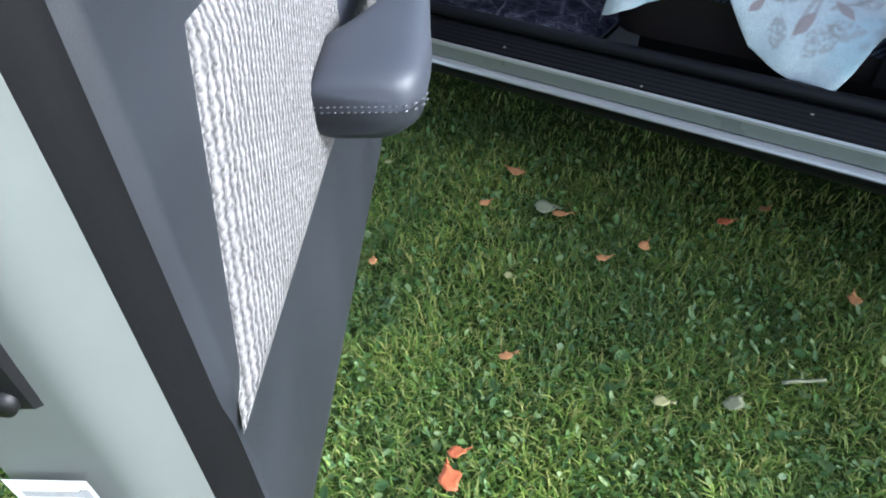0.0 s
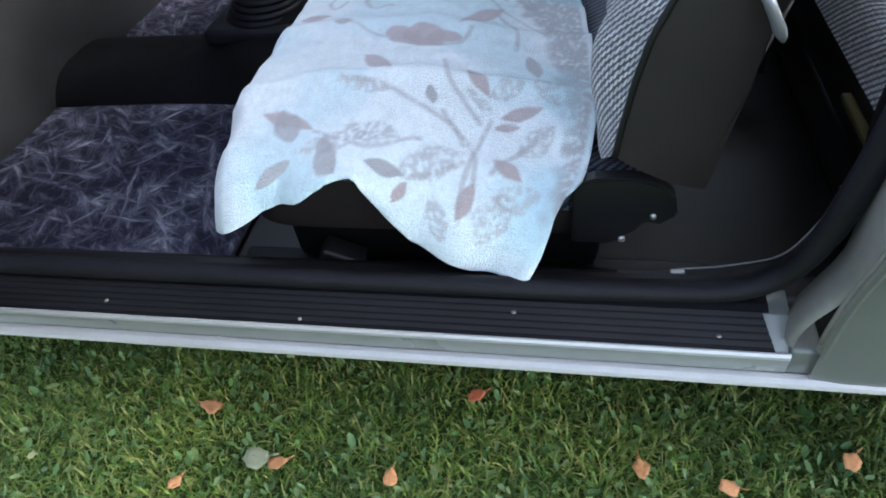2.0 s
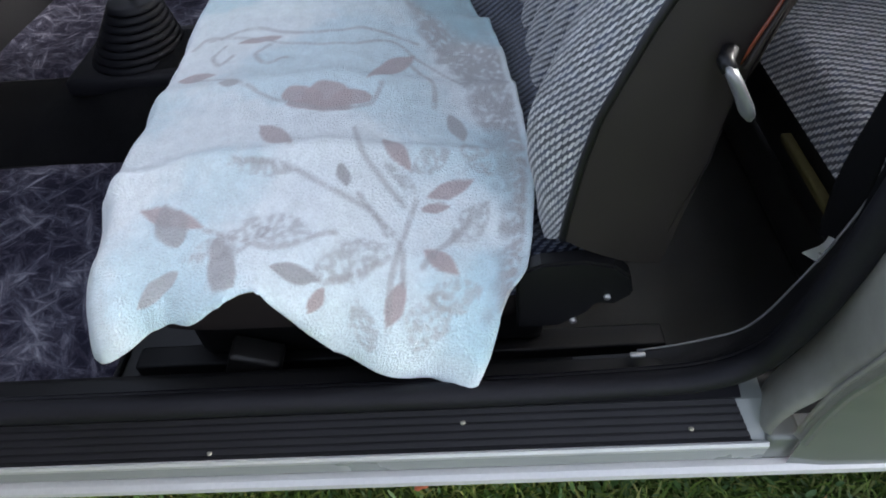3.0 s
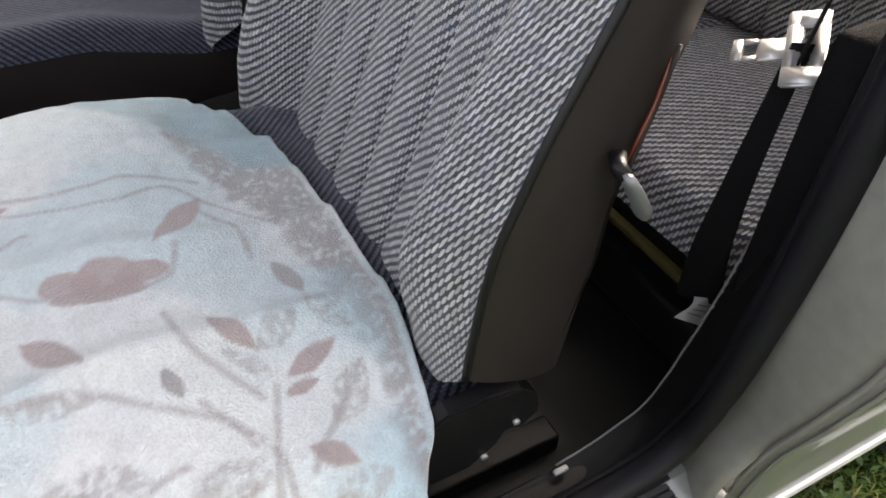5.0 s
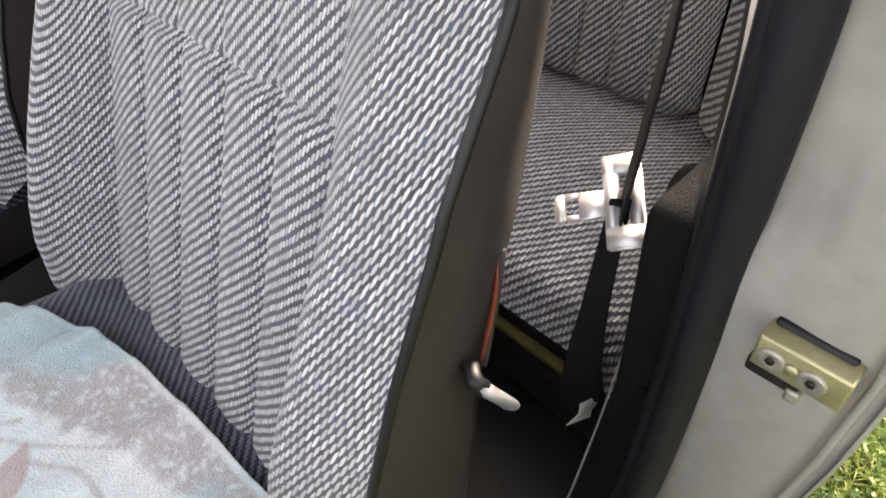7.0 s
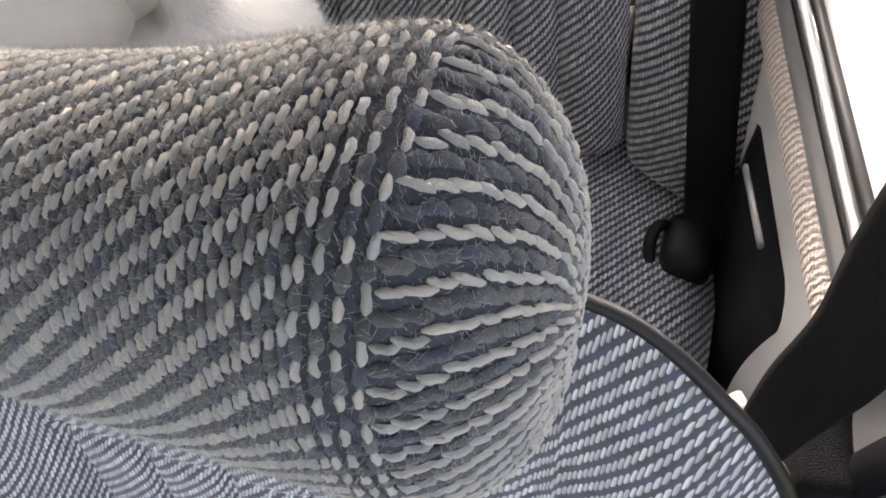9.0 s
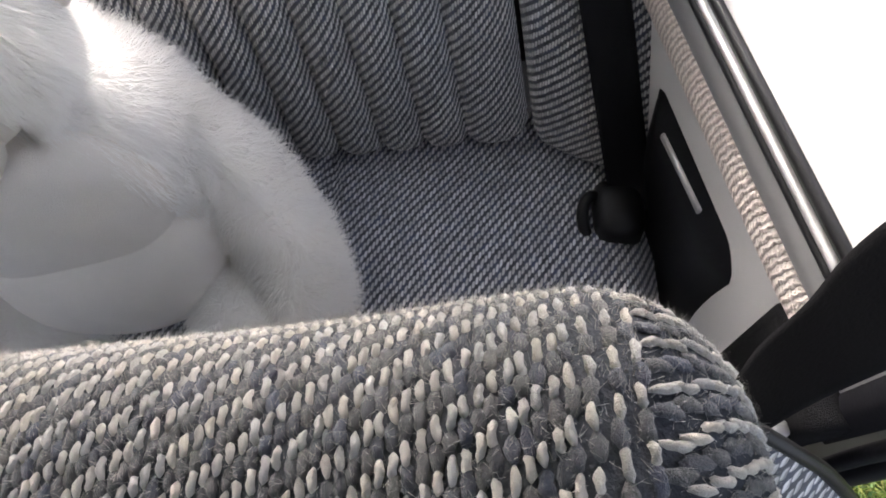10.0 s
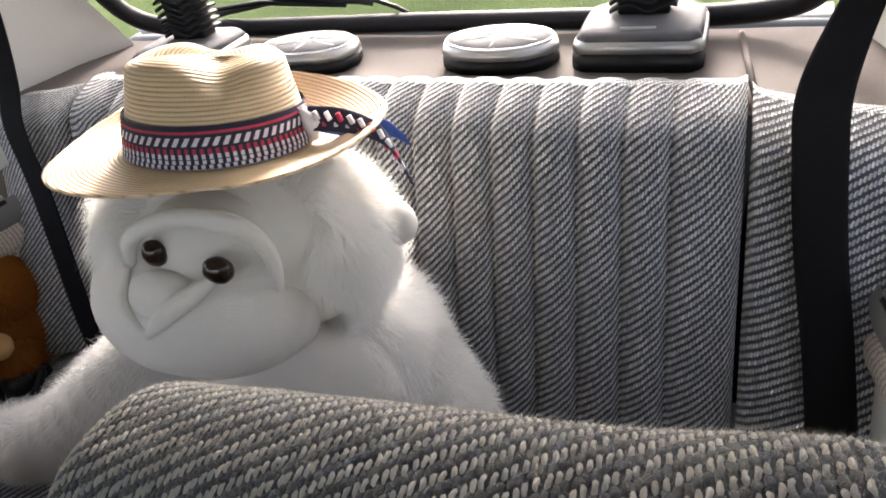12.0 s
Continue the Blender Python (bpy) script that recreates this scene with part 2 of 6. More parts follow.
M_EYE = plain("dark_brown_eye", (0.018, 0.008, 0.005), 0.08, var=0.3, relief=0.0)
M_GLASS, gnt, gb = nodes_of("window_glass")
gb.inputs["Base Color"].default_value = (0.95, 0.98, 0.96, 1)
gb.inputs["Roughness"].default_value = 0.02
gb.inputs["Transmission Weight"].default_value = 1.0
gb.inputs["IOR"].default_value = 1.05


# ---- building helpers ----
def link_mesh(name, me, mats, parent, smooth=True):
    for mt in mats if isinstance(mats, (list, tuple)) else [mats]:
        me.materials.append(mt)
    if smooth:
        me.polygons.foreach_set("use_smooth", [True] * len(me.polygons))
    ob = new(name, me)
    if parent is not None:
        ob.parent = parent
    return ob


def part(name, bm, mats, parent, label="", smooth=True):
    """Links a bmesh as one mesh object under a thing or a part."""
    me = bpy.data.meshes.new(name)
    bm.to_mesh(me)
    bm.free()
    return tagged(link_mesh(name, me, mats, parent, smooth), label)


def raw(name, verts, faces, mats, parent, label="", smooth=True, uvs=None, mat_ids=None):
    me = bpy.data.meshes.new(name)
    me.from_pydata([tuple(v) for v in verts], [], faces)
    if uvs is not None:
        lay = me.uv_layers.new(name="UVMap")
        idx = np.empty(len(me.loops), dtype=np.int32)
        me.loops.foreach_get("vertex_index", idx)
        lay.data.foreach_set("uv", np.asarray(uvs, dtype=np.float32)[idx].ravel())
    if mat_ids is not None:
        me.polygons.foreach_set("material_index", mat_ids)
    return tagged(link_mesh(name, me, mats, parent, smooth), label)


def thing(name, at, label, category, group="", kind=""):
    ob = new(name)
    ob.location = at
    ob.empty_display_size = 0.05
    return tagged(ob, label, category, group, kind)


def sheet(name, nu, nv, fn, mats, parent, label="", uvscale=None, flip=False, wrap=False):
    """A surface fn(a, b) over the unit square, with UVs in metres along it."""
    o = Vector((0, 0, 0))
    p = parent
    while p is not None:
        o += p.location
        p = p.parent
    pts = [[Vector(fn(i / nu, j / nv)) for j in range(nv + 1)] for i in range(nu + 1)]
    verts = [q - o for row in pts for q in row]
    us = [[0.0] * (nv + 1) for _ in range(nu + 1)]
    vs = [[0.0] * (nv + 1) for _ in range(nu + 1)]
    mid_v, mid_u = nv // 2, nu // 2
    acc = 0.0
    for i in range(nu + 1):
        if i:
            acc += (pts[i][mid_v] - pts[i - 1][mid_v]).length
        for j in range(nv + 1):
            us[i][j] = acc
    for i in range(nu + 1):
        acc = 0.0
        for j in range(nv + 1):
            if j:
                acc += (pts[i][j] - pts[i][j - 1]).length
            vs[i][j] = acc
    uvs = [(us[i][j], vs[i][j]) for i in range(nu + 1) for j in range(nv + 1)]
    faces = []
    for i in range(nu):
        for j in range(nv):
            f = (i * (nv + 1) + j, (i + 1) * (nv + 1) + j, (i + 1) * (nv + 1) + j + 1, i * (nv + 1) + j + 1)
            faces.append(f[::-1] if flip else f)
    return raw(name, verts, faces, mats, parent, label, True, uvs)


def offset_of(parent):
    o = Vector((0, 0, 0))
    p = parent
    while p is not None:
        o += p.location
        p = p.parent
    return o


def slab(name, lo, hi, mats, parent, label="", bevel=0.004, turn=None, seg=2):
    """A box with rounded edges between two corners in the world, turned by a matrix if given."""
    bm = bmesh.new()
    bmesh.ops.create_cube(bm, size=1)
    for v in bm.verts:
        v.co = Vector([(a + b) / 2 + c * (b - a) for a, b, c in zip(lo, hi, v.co)])
    bmesh.ops.bevel(bm, geom=bm.edges[:], offset=min(bevel, 0.49 * min(b - a for a, b in zip(lo, hi))), segments=seg, profile=0.6, affect='EDGES')
    if turn is not None:
        bmesh.ops.transform(bm, matrix=turn, verts=bm.verts)
    bmesh.ops.translate(bm, vec=-offset_of(parent), verts=bm.verts)
    return part(name, bm, mats, parent, label)


def tube(name, pts, rad, mats, parent, label="", seg=8, closed=False, flat=1.0):
    """A round bar along a row of places; rad may change along it."""
    pts = [Vector(p) for p in pts]
    o = offset_of(parent)
    n = len(pts)
    rads = rad if isinstance(rad, (list, tuple)) else [rad] * n
    verts, faces = [], []
    up = Vector((0.13, 0.21, 0.97)).normalized()
    for i, p in enumerate(pts):
        if closed:
            d = pts[(i + 1) % n] - pts[i - 1]
        else:
            d = pts[min(i + 1, n - 1)] - pts[max(i - 1, 0)]
        d.normalize()
        side = d.cross(up)
        if side.length < 1e-3:
            side = d.cross(Vector((1, 0, 0)))
        side.normalize()
        nrm = side.cross(d)
        for k in range(seg):
            a = 2 * math.pi * k / seg
            verts.append(p - o + side * math.cos(a) * rads[i] + nrm * math.sin(a) * rads[i] * flat)
    for i in range(n if closed else n - 1):
        for k in range(seg):
            a, b = i * seg, ((i + 1) % n) * seg
            faces.append((a + k, a + (k + 1) % seg, b + (k + 1) % seg, b + k))
    if not closed:
        faces.append(tuple(range(seg))[::-1])
        faces.append(tuple((n - 1) * seg + k for k in range(seg)))
    return raw(name, verts, faces, mats, parent, label)


def curve_pts(ctrl, n):
    """A smooth row of n places through the given ones."""
    c = [Vector(p) for p in ctrl]
    c = [2 * c[0] - c[1]] + c + [2 * c[-1] - c[-2]]
    out = []
    segs = len(c) - 3
    for k in range(n):
        t = k / (n - 1) * segs
        i = min(int(t), segs - 1)
        u = t - i
        p0, p1, p2, p3 = c[i:i + 4]
        out.append(0.5 * ((2 * p1) + (p2 - p0) * u + (2 * p0 - 5 * p1 + 4 * p2 - p3) * u * u + (3 * p1 - p0 - 3 * p2 + p3) * u ** 3))
    return out


def profile_sweep(name, path, prof, mats, parent, label="", closed_prof=False, flip=False):
    """A cross-section of (y, z) pairs carried along x from path[0] to path[1]."""
    o = offset_of(parent)
    verts, faces = [], []
    for x in path:
        for y, z in prof:
            verts.append(Vector((x, y, z)) - o)
    n = len(prof)
    for i in range(len(path) - 1):
        for k in range(n if closed_prof else n - 1):
            a, b = i * n + k, i * n + (k + 1) % n
            f = (a, b, b + n, a + n)
            faces.append(f[::-1] if flip else f)
    return raw(name, verts, faces, mats, parent, label, False)


def web(name, ctrl, wides, mats, parent, label="", n=40, thick=0.0014):
    """A strip of webbing along ctrl; wides: its half-width vectors at the same places."""
    pts, ws = curve_pts(ctrl, n), curve_pts(wides, n)
    o = offset_of(parent)
    verts, faces = [], []
    for i, (p, w) in enumerate(zip(pts, ws)):
        d = (pts[min(i + 1, n - 1)] - pts[max(i - 1, 0)]).normalized()
        nn = d.cross(w)
        nn = nn.normalized() * thick if nn.length > 1e-9 else Vector((thick, 0, 0))
        for s in (-1.0, -0.8, 0.8, 1.0):
            verts.append(p - o + w * s + nn * (1.0 if abs(s) < 0.9 else 0.6))
        for s in (1.0, 0.8, -0.8, -1.0):
            verts.append(p - o + w * s - nn * (1.0 if abs(s) < 0.9 else 0.6))
    for i in range(n - 1):
        for k in range(8):
            a, b = i * 8 + k, i * 8 + (k + 1) % 8
            faces.append((a, b, b + 8, a + 8))
    return raw(name, verts, faces, mats, parent, label)


def smooth01(a, b, t):
    t = min(1.0, max(0.0, (t - a) / (b - a)))
    return t * t * (3 - 2 * t)


def interp(x, table):
    xs, ys = zip(*table)
    return float(np.interp(x, xs, ys))


# ---- ground ----
def lawn_soil():
    m, nt, b = nodes_of("lawn_soil")
    f1, f2 = noise_tex(nt, 1.3, 6), noise_tex(nt, 60, 5)
    mix = math_node(nt, 'ADD', math_node(nt, 'MULTIPLY', f1, 0.5), math_node(nt, 'MULTIPLY', f2, 0.5))
    nt.links.new(ramp(nt, mix, [(0.32, (0.028, 0.046, 0.013)), (0.5, (0.055, 0.090, 0.024)), (0.68, (0.10, 0.135, 0.04))]), b.inputs["Base Color"])
    b.inputs["Roughness"].default_value = 0.95
    b.inputs["Specular IOR Level"].default_value = 0.1
    bump(nt, b, f2, 0.8, 0.02)
    return m


def ground_sheet():
    span = [-260, -60, -20, -8, -4, -2, 0, 2, 4, 8, 20, 60, 260]
    verts = [(x, y, 0.0) for x in span for y in span]
    n = len(span)
    faces = [(i * n + j, (i + 1) * n + j, (i + 1) * n + j + 1, i * n + j + 1) for i in range(n - 1) for j in range(n - 1)]
    return tagged(raw("ground", verts, faces, lawn_soil(), None, smooth=False), "short green lawn reaching away on all sides", "lawn", kind="structure")


ground_sheet()


# ---- the car's shell ----
CAR = thing("car", (0, 0, 0), "pale grey-green two-door car parked on the lawn, driver's door open", "car")
YC = 0.93


def sill():
    xs = [-1.32, -1.0, -0.6, -0.2, -0.004]
    top = [(0.085, 0.366), (0.049, 0.362), (0.030, 0.346), (0.013, 0.333)]
    bead = [(0.013, 0.333), (0.0125, 0.3365), (0.0095, 0.3372), (0.0070, 0.3335), (0.0072, 0.3285)]
    low = [(0.0072, 0.3285), (0.0082, 0.318), (0.0095, 0.302), (0.0125, 0.2985)]
    lip = [(0.0120, 0.2975), (0.0105, 0.2990), (0.0030, 0.2985), (-0.0035, 0.2960), (-0.0055, 0.2910), (-0.0030, 0.2870), (0.02, 0.2865), (0.074, 0.286)]
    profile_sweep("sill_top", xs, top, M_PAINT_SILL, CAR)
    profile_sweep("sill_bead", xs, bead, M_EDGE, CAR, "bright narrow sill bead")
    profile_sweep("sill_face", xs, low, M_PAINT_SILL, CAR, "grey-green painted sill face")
    xs2 = [-1.32, -0.6, 0.0, 0.6, 1.147]
    profile_sweep("rocker_lip", xs2, lip, M_EDGE, CAR, "pale silver rocker lip")


def scuff_plate():
    """Ribbed black plate with screws, lying on the sill."""
    prof = []
    y = 0.047
    ribs = 5

    def slope(v):
        return 0.3672 - (0.047 - v) * 0.88
    prof.append((0.0485, 0.3625))
    for k in range(ribs):
        prof += [(y, slope(y)), (y - 0.0044, slope(y - 0.0044) + 0.0003), (y - 0.0049, slope(y - 0.0049) - 0.0018), (y - 0.0060, slope(y - 0.006) - 0.0018)]
        y -= 0.0066
    prof += [(y, slope(y)), (0.0140, 0.3388), (0.0132, 0.3345)]
    plate = profile_sweep("scuff_plate", [-1.26, -0.8, -0.4, -0.055, -0.024], prof, M_RUBBER, CAR, "ribbed black scuff plate, dusty")
    # the far corner runs out at a slant
    for v in plate.data.vertices:
        if v.co.x > -0.05:
            v.co.x += (0.02 - v.co.y) * 0.45
    profile_sweep("seal_flange", [-1.26, -0.6, -0.028], [(0.086, 0.3690), (0.060, 0.3685), (0.0490, 0.3650)], M_RUBBER, CAR, "black seal flange")
    for x, yy in ((-0.920, 0.026), (-0.62, 0.018), (-0.33, 0.036), (-0.084, 0.024)):
        bm = bmesh.new()
        bmesh.ops.create_uvsphere(bm, u_segments=10, v_segments=6, radius=0.0034)
        for v in bm.verts:
            v.co.z *= 0.45
        bmesh.ops.translate(bm, vec=(x, yy, slope(yy) + 0.0004), verts=bm.verts)
        part("screw", bm, M_ZINC, plate)


def door_seal():
    """Black rubber lip round the door opening: along the sill, up the pillar and forward under the roof."""
    ctrl = [(-1.33, 0.085, 0.62), (-1.30, 0.080, 0.45), (-1.235, 0.066, 0.397), (-1.15, 0.058, 0.386), (-0.9, 0.056, 0.384), (-0.6, 0.056, 0.384), (-0.3, 0.056, 0.384), (-0.14, 0.058, 0.386),
            (-0.070, 0.058, 0.394), (-0.027, 0.057, 0.419), (-0.003, 0.055, 0.466), (0.010, 0.052, 0.54), (0.021, 0.050, 0.66), (0.028, 0.050, 0.82), (0.027, 0.052, 1.03), (0.018, 0.088, 1.25), (-0.03, 0.165, 1.45), (-0.4, 0.205, 1.500), (-0.8, 0.205, 1.475)]
    pts = curve_pts(ctrl, 150)
    seal = tube("door_seal", pts, 0.0155, M_RUBBER, CAR, "black rubber door seal", seg=10, flat=0.85)
    lip = [p + Vector((0.004, 0.016, -0.006)) for p in pts]
    tube("seal_lip", lip, 0.008, M_RUBBER, seal, seg=8)


def pillar_and_quarter():
    # door-jamb face of the B-pillar: outer edge tucks in towards the sill
    outer = [(0.28, 0.002), (0.352, 0.000), (0.40, -0.003), (0.46, -0.012), (0.52, -0.028), (0.60, -0.046), (0.70, -0.056), (0.80, -0.060), (0.95, -0.054), (1.05, -0.034), (1.2, 0.015), (1.34, 0.065), (1.58, 0.16)]

    def yo(z):
        return interp(z, outer)

    def jamb(a, b):
        z = 0.345 + b * 1.15
        y0, y1 = yo(z) + 0.014, 0.066 + max(0, z - 0.98) * 0.22
        y = y0 + a * (y1 - y0)
        edge = 0.018 * math.exp(-a * 14)
        dent = 0.006 * math.exp(-((z - 0.86) / 0.03) ** 2 - ((a - 0.6) / 0.25) ** 2)
        step = 0.011 * smooth01(0.865, 0.885, z - 0.12 * (0.5 - a))
        foot = 0.030 * smooth01(0.47, 0.36, z)
        return (0.019 + edge * 0.4 + dent + step + 0.012 * a * a - foot, y, z)
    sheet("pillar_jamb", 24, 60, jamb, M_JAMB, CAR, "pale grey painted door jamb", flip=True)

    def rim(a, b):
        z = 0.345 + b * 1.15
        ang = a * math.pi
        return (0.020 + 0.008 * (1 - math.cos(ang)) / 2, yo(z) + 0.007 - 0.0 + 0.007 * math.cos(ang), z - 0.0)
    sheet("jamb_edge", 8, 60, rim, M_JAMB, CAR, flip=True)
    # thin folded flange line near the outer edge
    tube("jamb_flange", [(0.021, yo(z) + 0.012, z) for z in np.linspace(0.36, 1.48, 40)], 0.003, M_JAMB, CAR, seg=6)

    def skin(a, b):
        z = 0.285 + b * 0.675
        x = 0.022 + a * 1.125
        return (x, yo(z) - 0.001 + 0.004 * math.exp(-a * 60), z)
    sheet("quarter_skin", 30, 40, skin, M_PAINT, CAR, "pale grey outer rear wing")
    # inner lip behind the sill corner
    slab("sill_corner", (-0.006, 0.010, 0.298), (0.030, 0.085, 0.345), M_PAINT, CAR, bevel=0.006)
    # inside trim of the pillar
    slab("pillar_trim", (0.046, 0.074, 0.36), (0.165, 0.118, 0.81), M_CARPET, CAR, "black lower pillar trim", bevel=0.012)

    def upper(a, b):
        z = 0.80 + b * 0.70
        x = 0.050 + a * (0.10 + 0.02 * b)
        return (x, 0.082 + 0.006 * math.sin(a * math.pi) + max(0.0, z - 0.95) * 0.19, z)
    sheet("upper_pillar_trim", 10, 16, upper, M_TRIM_D, CAR, "grey plastic pillar cover", flip=True)
    sheet("inner_seal_flap", 6, 20, lambda a, b: (0.044 + 0.046 * a, 0.079 + 0.011 * math.sin(a * math.pi) + max(0.0, 0.74 + 0.74 * b - 0.95) * 0.19, 0.74 + 0.74 * b), M_RUBBER, CAR, "black rubber flap inside the pillar", flip=True)


def striker():
    """Latch plate on the jamb: yellow zinc block with two Torx screws on a black wedge."""
    st = slab("striker", (0.004, -0.034, 0.765), (0.022, 0.018, 0.791), M_BRASS, CAR, "yellow zinc door striker with two screws", bevel=0.002)
    slab("striker_wedge", (0.017, -0.030, 0.788), (0.024, 0.016, 0.794), M_BLACK, st, "black striker wedge", bevel=0.004)
    slab("striker_plate", (0.006, -0.012, 0.755), (0.023, 0.020, 0.766), M_BLACK, st, "black lower striker plate", bevel=0.002)
    slab("striker_tip", (0.004, -0.014, 0.750), (0.020, -0.006, 0.760), M_ZINC, st, bevel=0.002)
    for i, y in enumerate((0.007, -0.016)):
        bm = bmesh.new()
        bmesh.ops.create_cone(bm, cap_ends=True, segments=20, radius1=0.0088, radius2=0.0076, depth=0.004)
        bmesh.ops.inset_region(bm, faces=[f for f in bm.faces if f.normal.z > 0.9], thickness=0.004, depth=-0.0016)
        bmesh.ops.rotate(bm, matrix=Matrix.Rotation(radians(-90), 3, 'Y'), verts=bm.verts)
        bmesh.ops.translate(bm, vec=(0.0035, y, 0.777), verts=bm.verts)
        part("screw", bm, M_ZINC, st)
        # A black disc stands for the shade inside the Torx hole.
        tube("recess_shade", [(0.0012, y, 0.777), (0.0022, y, 0.777)], 0.0029, M_BLACK, st, seg=6)
    bm = bmesh.new()
    bmesh.ops.create_cone(bm, cap_ends=True, segments=14, radius1=0.005, radius2=0.004, depth=0.003)
    bmesh.ops.rotate(bm, matrix=Matrix.Rotation(radians(-90), 3, 'Y'), verts=bm.verts)
    bmesh.ops.translate(bm, vec=(0.0035, -0.0045, 0.7775), verts=bm.verts)
    part("rivet", bm, M_BRASS, st)
    st.location = st.location + Vector((0.0, -0.006, 0.008))
    for y in (-0.024, -0.008, 0.008):
        slab("notch", (0.0075, y - 0.0028, 0.7890), (0.017, y + 0.0028, 0.7922), M_BLACK, st, bevel=0.002)


def floor_pan():
    slab("floor_pan", (-1.75, 0.075, 0.217), (1.25, 2 * YC - 0.075, 0.235), M_FLOOR, CAR, "black carpeted floor", bevel=0.01)
    slab("inner_sill", (-1.5, 0.070, 0.225), (0.16, 0.118, 0.362), M_BLACK, CAR, "black inner sill trim", bevel=0.012)
    slab("far_sill", (-1.5, 2 * YC - 0.118, 0.20), (0.16, 2 * YC + 0.04, 0.38), M_BLACK, CAR, bevel=0.012)

    def tun(a, b):
        x = -1.62 + b * 1.72
        h = 0.235 + (0.066 + 0.110 * smooth01(-1.25, -0.95, x)) * (1 - abs(2 * a - 1) ** 3.0) + 0.05 * smooth01(-0.7, -0.2, x)
        return (x, 0.878 + (2 * a - 1) * (0.176 - 0.03 * smooth01(-1.0, -0.75, x)), h)
    sheet("tunnel", 24, 30, tun, M_CARPET, CAR, "black carpeted centre tunnel", flip=True)
    # bulkhead, kick panel and dashboard, all black
    slab("bulkhead", (-1.62, 0.05, 0.2), (-1.53, 2 * YC - 0.05, 0.9), M_BLACK, CAR, "black footwell bulkhead", bevel=0.02, turn=Matrix.Translation((-1.56, 0, 0.25)) @ Matrix.Rotation(radians(-14), 4, 'Y') @ Matrix.Translation((1.56, 0, -0.25)))
    slab("kick_panel", (-1.60, 0.052, 0.22), (-1.255, 0.085, 0.86), M_BLACK, CAR, "black kick panel beside the footwell", bevel=0.01)
    slab("dashboard", (-1.70, 0.07, 0.66), (-1.22, 2 * YC - 0.07, 0.92), M_BLACK, CAR, "black dashboard", bevel=0.05, seg=4)
    slab("side_wall", (-1.55, 2 * YC - 0.07, 0.24), (0.25, 2 * YC + 0.02, 0.90), M_VINYL_D, CAR, "dark far door trim", bevel=0.02)
    slab("rear_floor_step", (0.16, 0.10, 0.236), (1.2, 2 * YC - 0.10, 0.34), M_FLOOR, CAR, bevel=0.02)
    # moulded corner panel between seal and pillar foot, with its bright binding
    inner = curve_pts([(-0.20, 0.112, 0.362), (-0.12, 0.114, 0.364), (-0.05, 0.119, 0.372), (0.0, 0.123, 0.392), (0.031, 0.123, 0.470), (0.050, 0.122, 0.540), (0.060, 0.118, 0.62)], 40)
    outer = curve_pts([(-0.20, 0.070, 0.372), (-0.12, 0.070, 0.376), (-0.065, 0.070, 0.396), (-0.025, 0.070, 0.430), (0.006, 0.068, 0.490), (0.022, 0.066, 0.560), (0.030, 0.064, 0.64)], 40)

    def corner(a, b):
        k = min(38, int(a * 39))
        f = a * 39 - k
        p, q = outer[k].lerp(outer[k + 1], f), inner[k].lerp(inner[k + 1], f)
        return p.lerp(q, b) + Vector((0, 0, -0.010 * math.sin(b * math.pi)))
    cp = sheet("corner_panel", 60, 10, corner, M_BLACK, CAR, "black moulded panel at the pillar foot")
    tube("panel_binding", [p + Vector((0, 0.002, 0.001)) for p in inner[6:]], 0.0013, M_TRIM_D, cp, "thin pale edge binding", seg=6)
    slab("panel_clip", (-0.136, 0.103, 0.367), (-0.118, 0.110, 0.372), M_STEEL, cp, "chipped bright metal clip", bevel=0.003)
    # clutch pedal
    ped = slab("pedal", (-1.43, 0.30, 0.37), (-1.405, 0.37, 0.43), M_RUBBER, CAR, "worn grey rubber pedal", bevel=0.006, turn=Matrix.Translation((-1.42, 0.33, 0.4)) @ Matrix.Rotation(radians(30), 4, 'Y') @ Matrix.Translation((1.42, -0.33, -0.4)))
    tube("pedal_arm", [(-1.425, 0.335, 0.41), (-1.47, 0.335, 0.55), (-1.50, 0.335, 0.7)], 0.006, M_BLACK, ped)


def gear_lever():
    gx, gy = -0.975, 0.88
    g = thing("gear_lever", (gx, gy, 0.36), "black ribbed rubber gear lever gaiter on the tunnel", "gear lever")
    base = slab("gaiter_base", (gx - 0.125, gy - 0.105, 0.355), (gx + 0.115, gy + 0.105, 0.392), M_RUBBER, g, "black rubber gaiter base", bevel=0.014, seg=3)
    for k in range(8):
        t = k / 7
        bm = bmesh.new()
        bmesh.ops.create_cone(bm, cap_ends=True, segments=28, radius1=0.098 - 0.044 * t, radius2=0.090 - 0.044 * t, depth=0.013)
        bmesh.ops.bevel(bm, geom=[e for e in bm.edges], offset=0.003, segments=1, affect='EDGES')
        bmesh.ops.translate(bm, vec=Vector((gx + 0.045 * t, gy - 0.030 * t, 0.398 + 0.0155 * k)) - offset_of(g), verts=bm.verts)
        part("gaiter_fold", bm, M_RUBBER, g)
    tube("gear_stick", [(gx + 0.045, gy - 0.03, 0.50), (gx + 0.075, gy - 0.045, 0.62)], 0.007, M_CHROME, g)
    bm = bmesh.new()
    bmesh.ops.create_uvsphere(bm, u_segments=16, v_segments=10, radius=0.024)
    bmesh.ops.translate(bm, vec=Vector((gx + 0.078, gy - 0.047, 0.64)) - offset_of(g), verts=bm.verts)
    part("gear_knob", bm, M_BLACK, g)


